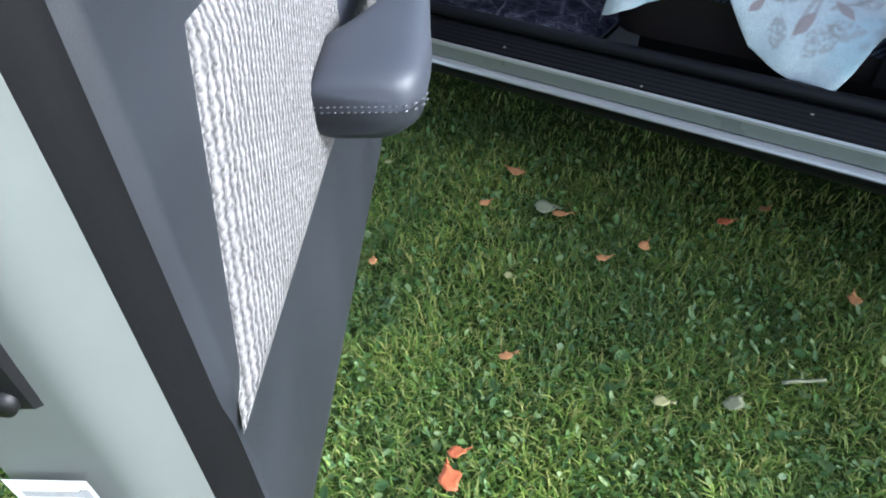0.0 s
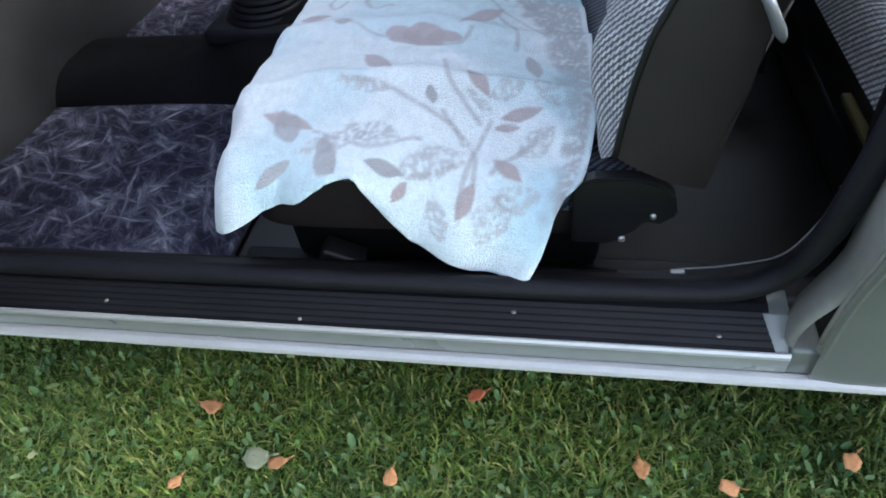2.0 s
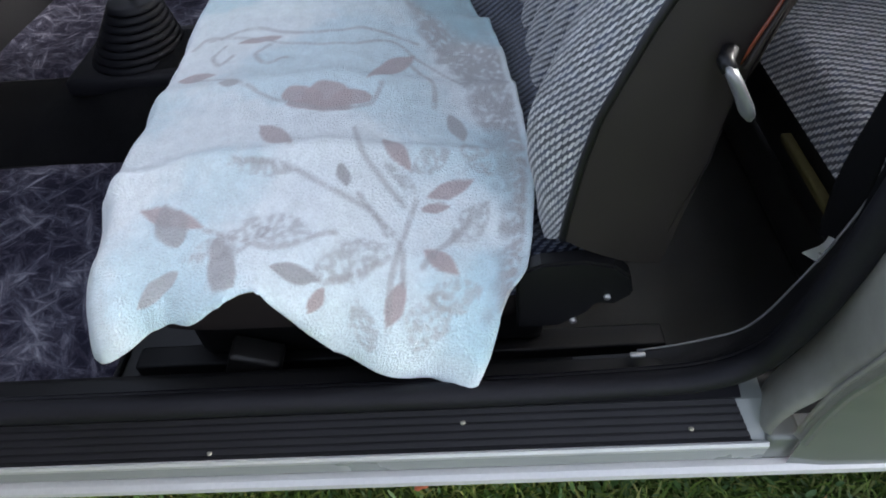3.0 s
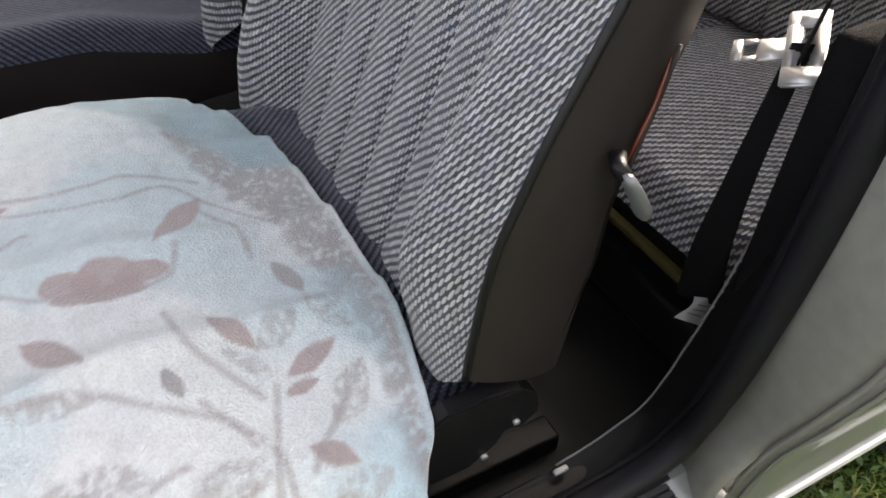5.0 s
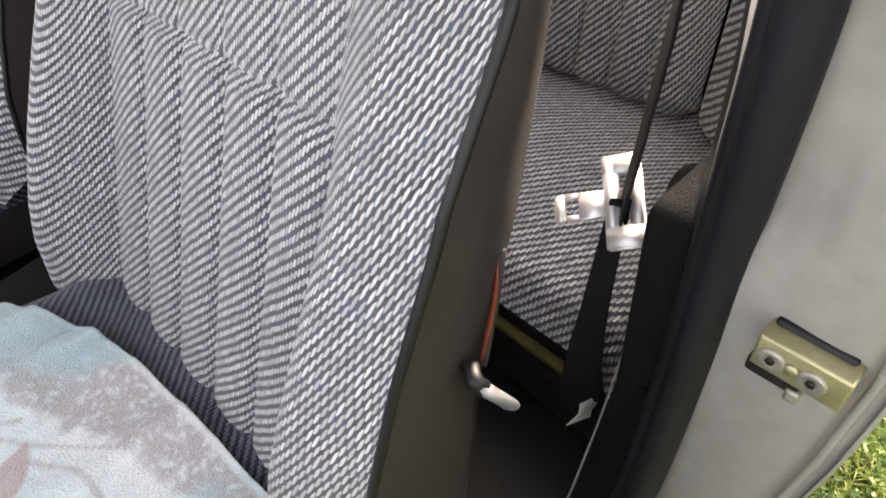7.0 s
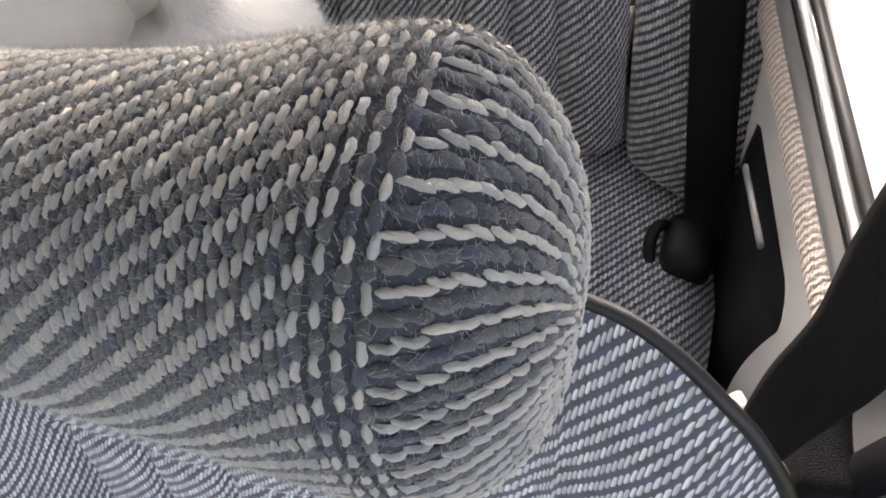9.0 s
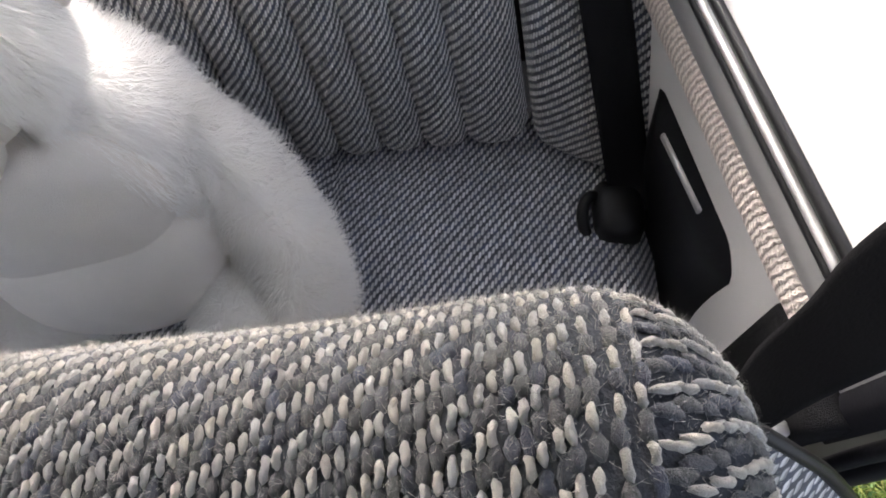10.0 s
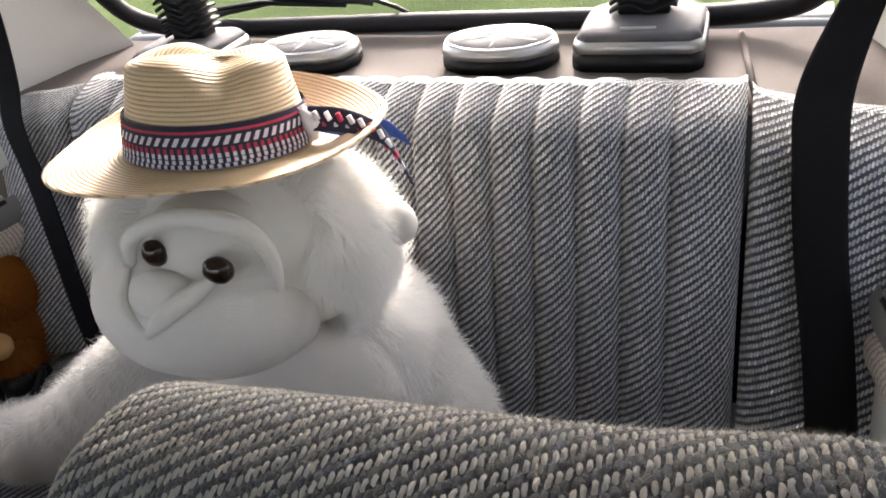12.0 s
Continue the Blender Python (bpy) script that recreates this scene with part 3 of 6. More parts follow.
def roof_and_glass():
    def top(a, b):
        x = -0.95 + b * 1.66
        y = 0.22 + a * (2 * YC - 0.44)
        return (x, y, 1.545 - 0.045 * (2 * a - 1) ** 4 - 0.07 * (2 * b - 1) ** 4)
    sheet("headliner", 16, 20, top, M_ROOF, CAR, "pale grey headliner")
    sheet("roof_skin", 16, 20, lambda a, b: Vector(top(a, b)) + Vector(((b - 0.5) * 0.06, (a - 0.5) * 0.06, 0.03)), M_PAINT, CAR, flip=True)
    for s in (1, -1):
        def yy(v):
            return v if s == 1 else 2 * YC - v
        # A-pillar, roof rail, C-pillar
        tube("a_pillar", [(-1.55, yy(0.10), 0.92), (-1.2, yy(0.18), 1.18), (-0.93, yy(0.215), 1.485)], 0.035, M_TRIM_D, CAR)
        tube("roof_rail", [(-0.95, yy(0.205), 1.485), (-0.4, yy(0.19), 1.51), (0.1, yy(0.175), 1.51), (0.71, yy(0.20), 1.485)], 0.035, M_TRIM, CAR)

        def cp(a, b):
            z = 0.98 + b * 0.51
            xf = 0.60 + (z - 0.98) * 0.02
            xr = 1.05 - (z - 0.98) * 0.72
            return (xf + a * (xr - xf), yy(0.115 + (z - 0.98) * 0.16 + 0.10 * a * a * 0.6), z)
        sheet("c_pillar_trim", 12, 14, cp, M_TRIM, CAR, "light grey rear pillar trim", flip=(s == 1))
        sheet("c_pillar_skin", 12, 14, lambda a, b: Vector(cp(a, b)) + Vector((0, -0.05 * s, 0)), M_PAINT, CAR, flip=(s == -1))
    # rear window: rubber frame and pane
    zb, xb, zt, xt = 1.066, 1.000, 1.490, 0.69

    def rw(a, b):
        w = 1.40 - 0.16 * b
        return Vector((xb + (xt - xb) * b + 0.05 * (1 - (2 * a - 1) ** 2) * 0.6, YC + (a - 0.5) * w, zb + (zt - zb) * b))
    ring = []
    for k in range(120):
        t = 2 * math.pi * k / 120
        ca, sa = math.cos(t), math.sin(t)
        e = 0.30
        a = 0.5 + 0.5 * math.copysign(abs(ca) ** e, ca)
        b = 0.5 + 0.5 * math.copysign(abs(sa) ** e, sa)
        ring.append(rw(a, b))
    win = tube("rear_window", ring, 0.018, M_RUBBER, CAR, "rear window in black rubber frame", seg=8, closed=True)
    pane = sheet("pane", 8, 4, rw, M_GLASS, win)
    pane.visible_shadow = False
    slab("tailgate", (1.06, 0.10, 0.35), (1.14, 2 * YC - 0.10, 1.040), M_PAINT, CAR, "pale painted tailgate", bevel=0.02)
    # rear wiper lying on the outside
    wip = tube("rear_wiper", [rw(0.86, 0.03) + Vector((0.03, 0, 0.01)), rw(0.72, 0.10) + Vector((0.03, 0, 0.012)), rw(0.60, 0.065) + Vector((0.03, 0, 0.012)), rw(0.58, 0.05) + Vector((0.03, 0, 0.012))], 0.007, M_BLACK, CAR, "black rear wiper")
    tube("wiper_blade", [rw(0.90, 0.055) + Vector((0.022, 0, 0.01)), rw(0.76, 0.09) + Vector((0.022, 0, 0.012)), rw(0.62, 0.06) + Vector((0.022, 0, 0.01))], 0.005, M_RUBBER, wip)
    tube("wiper_cable", curve_pts([rw(0.70, 0.12) + Vector((0.03, 0, 0.01)), rw(0.60, 0.13) + Vector((0.03, 0, 0)), rw(0.55, 0.07) + Vector((0.03, 0, 0)), rw(0.53, 0.02) + Vector((0.03, 0, 0))], 16), 0.004, M_BLACK, wip)


def quarter_trim():
    """Inside of the rear wing: lower panel, knitted band, grey rail with a bright strip, pale window ledge."""
    for s in (1, -1):
        def f(y):
            return y if s == 1 else 2 * YC - y
        fl = (s == -1)

        def yq(x):
            """The trim leans inwards towards the back."""
            return 0.100 + 0.186 * (x - 0.14)

        def low(a, b):
            x = 0.15 + a * 0.47
            return (x, f(yq(x) - 0.004 + 0.010 * math.sin(b * math.pi)), 0.32 + b * 0.478)
        sheet("lower_quarter_panel", 12, 12, low, M_TRIM, CAR, "grey lower side panel", flip=not fl)

        def band(a, b):
            x = 0.14 + a * 0.41
            return (x, f(yq(x) + 0.012 * math.sin(b * math.pi) ** 0.6), 0.788 + b * 0.054 + 0.012 * (0.3 - x))
        sheet("fabric_band", 60, 10, band, M_KNIT_S, CAR, "pinkish beige knitted band", flip=not fl)

        def rail(a, b):
            x = 0.13 + a * 0.44
            return (x, f(yq(x) + 0.002 + 0.008 * math.sin(b * math.pi * 0.9)), 0.836 + 0.060 * b + 0.012 * (0.3 - x))
        sheet("side_rail", 20, 10, rail, M_TRIM_D, CAR, "grey side rail", flip=not fl)
        rz = [(x, f(yq(x) + 0.004), 0.895 + 0.010 * (0.3 - x)) for x in np.linspace(0.13, 0.55, 14)]
        tube("rail_gap", [(x, y, z - 0.006) for x, y, z in rz], 0.0055, M_BLACK, CAR)
        tube("rail_strip", [(x, y, z + 0.004) for x, y, z in rz], 0.0045, M_STEEL, CAR, "bright rail strip")
        tube("glass_seal", [(x, f(f(y) - 0.006), z + 0.016) for x, y, z in rz], 0.0055, M_BLACK, CAR, "black glass seal")

        def ledge(a, b):
            x = 0.12 + a * 0.53
            up = 0.14 * smooth01(0.47, 0.60, x) * (0.3 + 0.7 * b)
            return (x, f(yq(x) - 0.004 - 0.11 * b), 0.905 + 0.048 * math.sin(min(1.0, b * 1.6) * math.pi / 2) + up)
        sheet("window_ledge", 30, 12, ledge, M_TRIM, CAR, "pale plastic ledge below the side window", flip=not fl)
    slab("far_quarter_skin", (0.2, 2 * YC + 0.03, 0.3), (1.2, 2 * YC + 0.05, 0.92), M_PAINT, CAR)
    # underside and front wings, which keep the ground below in shade
    slab("nose", (-2.5, 0.0, 0.25), (-1.62, 2 * YC, 0.95), M_PAINT, CAR, "pale front wings and bonnet", bevel=0.08, seg=4)
    slab("tail_underside", (0.2, 0.05, 0.255), (1.3, 2 * YC - 0.05, 0.3), M_BLACK, CAR, bevel=0.02)


sill()
scuff_plate()
door_seal()
pillar_and_quarter()
striker()
floor_pan()
gear_lever()
roof_and_glass()
quarter_trim()


def wheels():
    for x in (-1.92, 0.66):
        for y, s in ((0.085, 1), (2 * YC - 0.085, -1)):
            verts, faces, n = [], [], 36
            prof = [(0.19, -0.07), (0.27, -0.082), (0.285, -0.06), (0.288, 0.0), (0.285, 0.06), (0.27, 0.082), (0.19, 0.07)]
            for i in range(n):
                a = 2 * math.pi * i / n
                verts += [Vector((x + r * math.cos(a), y + w, 0.284 + r * math.sin(a))) for r, w in prof]
            m = len(prof)
            faces = [(i * m + k, ((i + 1) % n) * m + k, ((i + 1) % n) * m + k + 1, i * m + k + 1) for i in range(n) for k in range(m - 1)]
            tyre = raw("wheel", verts, faces, M_RUBBER, CAR, "black road tyre")
            bm = bmesh.new()
            bmesh.ops.create_cone(bm, cap_ends=True, segments=28, radius1=0.192, radius2=0.17, depth=0.10)
            bmesh.ops.rotate(bm, matrix=Matrix.Rotation(radians(90 * s), 3, 'X'), verts=bm.verts)
            bmesh.ops.translate(bm, vec=(x, y, 0.284), verts=bm.verts)
            part("rim", bm, M_STEEL, tyre)


wheels()


# ---- the open door ----
def open_door():
    th = radians(-59)
    R = Matrix.Rotation(th, 4, 'Z')
    nu, nv = 20, 16
    skin = [R @ Vector((i / nu * 1.275, -0.018 * math.sin(j / nv * 2.4) - 0.004, 0.312 + 0.03 * (1 - i / nu) + j / nv * 0.62)) for i in range(nu + 1) for j in range(nv + 1)]
    door = raw("door", skin, [(i * (nv + 1) + j, (i + 1) * (nv + 1) + j, (i + 1) * (nv + 1) + j + 1, i * (nv + 1) + j + 1) for i in range(nu) for j in range(nv)], M_PAINT, CAR, "open pale door with knitted panel and grey vinyl trim")
    door.location = (-1.22, 0.03, 0)

    def put(s, w, z):
        """Along the door from its hinge, inward from the skin, and up."""
        return R @ Vector((s, w, z))

    def panel(name, nu, nv, fn, mats, parent, label="", flip=False):
        o = offset_of(parent) - offset_of(door)
        return sheet(name, nu, nv, lambda a, b: put(*fn(a, b)) + offset_of(door), mats, parent, label, flip=flip)

    # outer skin with the folded bottom edge, whose sky shine is its pale colour
    panel("bottom_edge", 20, 6, lambda a, b: (0.03 + a * 1.235, -0.006 + 0.038 * b, 0.312 + 0.03 * (1 - a) - 0.006 * math.sin(b * math.pi) + 0.002 * b), M_TRIM, door, "folded door edge, sky shine in its pale colour", flip=True)

    # moulded dark trim
    def trim(a, b):
        s = 0.05 + a * (1.185 + 0.016 * (1 - b))
        z0 = 0.325 + 0.028 * (1 - a)
        z = z0 + b * (0.935 - z0)
        w = 0.018 + 0.036 * smooth01(0, 0.12, b)
        w += 0.006 * smooth01(0.60, 0.64, z)
        w -= 0.006 * math.exp(-((s - (0.64 + 0.6 * (z - 0.47))) / 0.007) ** 2) * smooth01(0.40, 0.47, z) * smooth01(0.58, 0.53, z)
        w -= 0.005 * math.exp(-((s - (0.70 + 0.6 * (z - 0.47))) / 0.007) ** 2) * smooth01(0.40, 0.46, z) * smooth01(0.57, 0.52, z)
        w -= 0.024 * smooth01(0.988, 1.0, a)
        return (s, w, z)
    panel("door_trim", 160, 60, trim, M_VINYL_T, door, "grey moulded vinyl trim")

    # knitted inset
    def fab(a, b):
        z = 0.600 + b * 0.226
        s0 = 0.46 - 0.86 * (z - 0.63) * 0.9
        s1 = 1.225 - 0.36 * (z - 0.616)
        s = s0 + a * (s1 - s0)
        edge = min(1.0, min(a * 14, (1 - a) * 22, b * 7, (1 - b) * 7))
        return (s, 0.058 + 0.008 * math.sin(max(0.0, edge) * math.pi / 2), z)
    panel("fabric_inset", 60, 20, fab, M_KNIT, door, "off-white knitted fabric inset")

    # armrest with pull grip
    secs = [(0.640, 0.060, 0.082, 0.690, 0.724), (0.655, 0.060, 0.120, 0.672, 0.724), (0.68, 0.094, 0.141, 0.664, 0.723), (0.76, 0.103, 0.149, 0.654, 0.720), (0.84, 0.100, 0.154, 0.648, 0.716),
            (0.875, 0.078, 0.157, 0.645, 0.713), (0.90, 0.060, 0.158, 0.643, 0.712), (0.955, 0.060, 0.155, 0.642, 0.708), (0.972, 0.060, 0.147, 0.646, 0.704), (0.979, 0.062, 0.135, 0.655, 0.696)]
    n = 48
    verts, faces = [], []
    for s, w0, w1, z0, z1 in secs:
        cw, cz, hw, hz = (w0 + w1) / 2, (z0 + z1) / 2, (w1 - w0) / 2, (z1 - z0) / 2
        for k in range(n):
            t = 2 * math.pi * k / n
            ca, sa = math.cos(t), math.sin(t)
            e = 0.5
            ww = cw + hw * math.copysign(abs(ca) ** e, ca)
            zz = cz + hz * math.copysign(abs(sa) ** e, sa)
            if sa < 0:
                ww -= 0.012 * (ww - w0) / max(1e-6, w1 - w0) * (-sa)
            verts.append(put(s, ww, zz))
    m = len(secs)
    for i in range(m - 1):
        for k in range(n):
            faces.append((i * n + k, i * n + (k + 1) % n, (i + 1) * n + (k + 1) % n, (i + 1) * n + k))
    faces.append(tuple(range(n))[::-1])
    faces.append(tuple((m - 1) * n + k for k in range(n // 2 + 1)))
    faces.append(tuple((m - 1) * n + k % n for k in range(n // 2, n + 1)))
    ids = [1 if all(verts[i].z < 0.6775 for i in f) else 0 for f in faces]
    raw("armrest", verts, faces, [M_VINYL, M_VINYL_T], door, "grey padded armrest with double stitching", mat_ids=ids)
    panel("grip_recess", 8, 6, lambda a, b: (0.675 + a * 0.16, 0.0660 + 0.002 * a * (1 - a), 0.668 + b * 0.045), M_VINYL, door, "grey grip recess")
    sv, sf = [], []
    for zz in (0.6795, 0.6745):
        for k in range(17):
            t = k / 29
            if t < 0.42:
                s, w = 0.9785, 0.066 + t / 0.42 * 0.068
            elif t < 0.56:
                q = (t - 0.42) / 0.14 * math.pi / 2
                s, w = 0.9555 + 0.0235 * math.cos(q), 0.134 + 0.0235 * math.sin(q)
            else:
                s, w = 0.955 - (t - 0.56) / 0.44 * 0.05, 0.1575
            d = (0.0, 0.0016) if t < 0.42 else ((-0.0011, 0.0011) if t < 0.56 else (-0.0016, 0.0))
            c0, c1 = put(s - d[0], w - d[1], zz), put(s + d[0], w + d[1], zz + 0.0006)
            out = (c1 - c0).cross(Vector((0, 0, 1))).normalized() * 0.0009
            i0 = len(sv)
            for c in (c0, c1):
                sv += [c + out, c + Vector((0, 0, 0.0009)), c - out, c - Vector((0, 0, 0.0009))]
            sf += [(i0, i0 + 1, i0 + 5, i0 + 4), (i0 + 1, i0 + 2, i0 + 6, i0 + 5), (i0 + 2, i0 + 3, i0 + 7, i0 + 6), (i0 + 3, i0, i0 + 4, i0 + 7), (i0, i0 + 3, i0 + 2, i0 + 1), (i0 + 4, i0 + 5, i0 + 6, i0 + 7)]
    raw("double_stitching", sv, sf, M_STITCH, door, "pale double stitching on the armrest")

    # window winder
    o = offset_of(door)
    tube("window_winder", [o + put(0.385, 0.052, 0.682), o + put(0.385, 0.078, 0.682)], 0.024, M_BLACK, door, "black window winder with bright boss", seg=18)
    tube("winder_arm", [o + put(0.385, 0.090, 0.682), o + put(0.36, 0.094, 0.688), o + put(0.31, 0.100, 0.700), o + put(0.275, 0.104, 0.708)], [0.019, 0.017, 0.012, 0.009], M_BLACK, door, seg=12, flat=0.6)
    tube("winder_boss", [o + put(0.385, 0.086, 0.682), o + put(0.385, 0.100, 0.682)], [0.010, 0.006], M_TRIM_D, door, seg=12)
    tube("winder_knob", [o + put(0.275, 0.104, 0.708), o + put(0.275, 0.120, 0.708), o + put(0.275, 0.140, 0.708)], [0.010, 0.014, 0.011], M_BLACK, door, seg=12)

    # free end: rubber, painted edge, latch and label
    panel("edge_rubber", 6, 30, lambda a, b: (1.214 + 0.016 * (1 - b) + a * (0.038 + 0.006 * (1 - b)), 0.053 + 0.010 * math.sin(a * math.pi) - 0.026 * a, 0.34 + b * 0.58), M_SEALBLACK, door, "black rubber strip")

    def end(a, b):
        z = 0.32 + b * 0.62
        q = min(1.0, a / 0.42)
        ang = q * math.pi / 2
        s = 1.243 + 0.018 * (1 - b) + 0.030 * math.sin(ang)
        w = 0.026 + 0.014 * math.cos(ang) - 0.012 * q
        if a > 0.42:
            w -= (a - 0.42) / 0.58 * 0.052
            s += 0.004 * (a - 0.42)
        return (s, w, z)
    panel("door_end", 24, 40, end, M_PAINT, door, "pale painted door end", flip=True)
    raw("latch", [put(s, w, z) for s, w, z in ((1.275, 0.008, 0.70), (1.275, 0.008, 0.758), (1.275, -0.026, 0.758), (1.275, -0.026, 0.70), (1.284, 0.005, 0.706), (1.284, 0.005, 0.752), (1.284, -0.022, 0.752), (1.284, -0.022, 0.706))],
              [(0, 1, 5, 4), (1, 2, 6, 5), (2, 3, 7, 6), (3, 0, 4, 7), (4, 5, 6, 7)], M_BLACK, door, "black latch with grey bolt", smooth=False)
    tube("latch_bolt", [o + put(1.279, -0.006, 0.712), o + put(1.288, -0.006, 0.712)], 0.007, M_BLACK, door, seg=14)
    tube("latch_hook", [o + put(1.279, -0.004, 0.738), o + put(1.287, -0.008, 0.732), o + put(1.287, -0.012, 0.722)], 0.006, M_ZINC, door, seg=10)

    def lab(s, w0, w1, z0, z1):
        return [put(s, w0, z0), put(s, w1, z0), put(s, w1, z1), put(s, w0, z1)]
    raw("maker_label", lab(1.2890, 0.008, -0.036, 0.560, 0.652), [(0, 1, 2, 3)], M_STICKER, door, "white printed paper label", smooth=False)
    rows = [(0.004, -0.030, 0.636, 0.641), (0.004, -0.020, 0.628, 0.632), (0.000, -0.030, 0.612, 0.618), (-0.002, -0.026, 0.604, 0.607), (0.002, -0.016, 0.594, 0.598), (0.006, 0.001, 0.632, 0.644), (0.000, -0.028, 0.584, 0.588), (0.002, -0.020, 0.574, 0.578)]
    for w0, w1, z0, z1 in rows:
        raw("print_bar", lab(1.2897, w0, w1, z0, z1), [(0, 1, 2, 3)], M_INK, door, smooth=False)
    panel("top_ledge", 12, 4, lambda a, b: (0.05 + a * 1.2, 0.054 - 0.06 * b, 0.935 + 0.01 * math.sin(b * math.pi)), M_VINYL, door, flip=False)


open_door()


# ---- front seats ----
def front_seat(seat, flip, full):
    y0, H = 0.505, 0.342
    edge_at = [(0.45, 0.0), (0.51, 0.009), (0.55, 0.020), (0.61, 0.034), (0.66, 0.042), (0.74, 0.040), (0.80, 0.033), (0.86, 0.025), (0.91, 0.015), (0.96, 0.005), (1.00, -0.010), (1.09, -0.022)]
    crest_at = [(0.45, 0.045), (0.50, 0.070), (0.57, 0.086), (0.62, 0.088), (0.70, 0.080), (0.785, 0.064), (0.87, 0.044), (0.95, 0.024), (1.03, 0.0), (1.09, 0.0)]

    def Y(y):
        return (2 * YC - y) if flip else y

    def xc(z):
        return -0.194 + 0.40 * (z - 0.549)

    def zt(t):
        return 1.076 - 0.130 * (1 - math.sqrt(max(0.0, 1 - max(0.0, (abs(t) - 0.55) / 0.45) ** 2)))

    def zb(t):
        k = max(0.0, (abs(t) - 0.68) / 0.32)
        return 0.452 + (0.085 if t > 0 else 0.058) * k * k

    seams = [0.300, 0.384, 0.467, 0.550, 0.634, 0.714]

    def flutes(y, z):
        g = sum(math.exp(-((y - q) / 0.006) ** 2) for q in seams)
        top = math.exp(-((z - 0.847) / 0.006) ** 2) if 0.29 < y < 0.72 else 0.0
        puff = 0.006 * abs(math.sin((y - 0.300) / 0.0828 * math.pi)) if 0.30 < y < 0.714 else 0.0
        low = smooth01(0.865, 0.835, z)
        return (0.007 * g + 0.004 - puff) * (0.35 + 0.65 * low) + 0.009 * top

    def face(t, b):
        z = zb(t) + b * (zt(t) - zb(t))
        y = y0 + t * H * (1.0 - 0.012 * b)
        k = abs(t)
        e, c = interp(z, edge_at), interp(z, crest_at) * (smooth01(0.40, 0.66, z) if t < 0 else 1.0)
        if k < 0.82:
            fwd = c * smooth01(0.56, 0.82, k)
        else:
            fwd = e + (c - e) * math.cos((k - 0.82) / 0.18 * math.pi / 2)
        x = xc(z) - fwd + flutes(y, z)
        x += 0.020 * max(0.0, (z - (zt(t) - 0.07)) / 0.07) ** 2.0 * (1 - smooth01(0.66, 0.98, k))
        x += 0.03 * max(0.0, (0.49 - z) / 0.04) ** 2 * (1 if z < 0.49 else 0)
        return Vector((x, Y(y), z))

    # fabric in three panels, so that the weave turns at the seams
    for name, t0, t1 in (("outer_bolster", -1.0, -0.60), ("centre_panel", -0.60, 0.61), ("inner_bolster", 0.61, 1.0)):
        sheet(name, int(110 * (t1 - t0)) + 6, 90, lambda a, b: face(t0 + a * (t1 - t0), b), M_TWILL_M, seat, "", flip=flip)
    # vinyl side and back shell
    edge = [face(-1.0, b) for b in np.linspace(0, 1, 40)] + [face(-math.cos(a), 1.0) for a in np.linspace(0.06, math.pi - 0.06, 110)] + [face(1.0, b) for b in np.linspace(1, 0, 40)]

    def depth(z):
        return interp(z, [(0.44, 0.098), (0.50, 0.114), (0.60, 0.128), (0.70, 0.118), (0.80, 0.104), (0.86, 0.088), (0.92, 0.066), (0.97, 0.044), (1.02, 0.030), (1.09, 0.022)])

    def shell(a, b):
        i = a * (len(edge) - 1)
        k = min(int(i), len(edge) - 2)
        p = edge[k].lerp(edge[k + 1], i - k)
        c = Vector((p.x, Y(y0), 0.76))
        q = p + Vector((depth(p.z) * b, 0, -0.006 * b - 0.07 * b * smooth01(0.94, 1.05, p.z) - 0.062 * b * smooth01(0.62, 0.51, p.z)))
        inward = (c - p)
        inward.x = 0
        q += inward.normalized() * (0.014 * b ** 3 - 0.004 * math.sin(b * math.pi))
        wr = noise.noise(Vector((p.y * 9, p.z * 9, b * 2))) * 0.003 * math.sin(b * math.pi)
        return q + Vector((0, wr, 0))
    sheet("side_cover", 240, 12, shell, M_VINYL_D, seat, "dark grey vinyl side cover", flip=flip)

    def backp(a, b):
        t = (-1 + 2 * a) * 0.975
        p = face(t, 0.01 + 0.975 * b)
        rim = face(math.copysign(1.0, t), b)
        d = depth(p.z)
        k = abs(t)
        x = xc(p.z) + d + 0.004 - 0.02 * (1 - k)
        return Vector((x + (rim.x + d - x) * smooth01(0.7, 0.98, k), p.y, p.z - 0.006 - 0.07 * smooth01(0.94, 1.05, p.z)))
    sheet("back_cover", 30, 30, backp, M_VINYL_D, seat, "dark vinyl back", flip=not flip)
    tube("piping", [p + Vector((0.002, 0, 0)) for p in edge], 0.0042, M_BLACK, seat, "black edge piping", seg=8)

    # seat cushion
    def cush(a, b):
        x = -0.775 + b * 0.62
        t = -1 + 2 * a
        y = y0 - 0.03 + t * 0.312
        z = 0.498 + 0.045 * smooth01(-0.26, -0.5, x) + 0.012 * smooth01(0.6, 0.85, abs(t)) - 0.02 * (1 - t * t) * 0
        z -= 0.045 * max(0.0, (abs(t) - 0.86) / 0.14) ** 2.2 + 0.045 * smooth01(-0.42, -0.80, t)
        z -= 0.09 * max(0.0, (-0.70 - x) / 0.075) ** 2
        return Vector((x, Y(y), z))
    sheet("cushion", 60, 60, cush, M_NAVY_SHADE, seat, "navy twill seat cushion, darkened in its colour for shade", flip=flip)

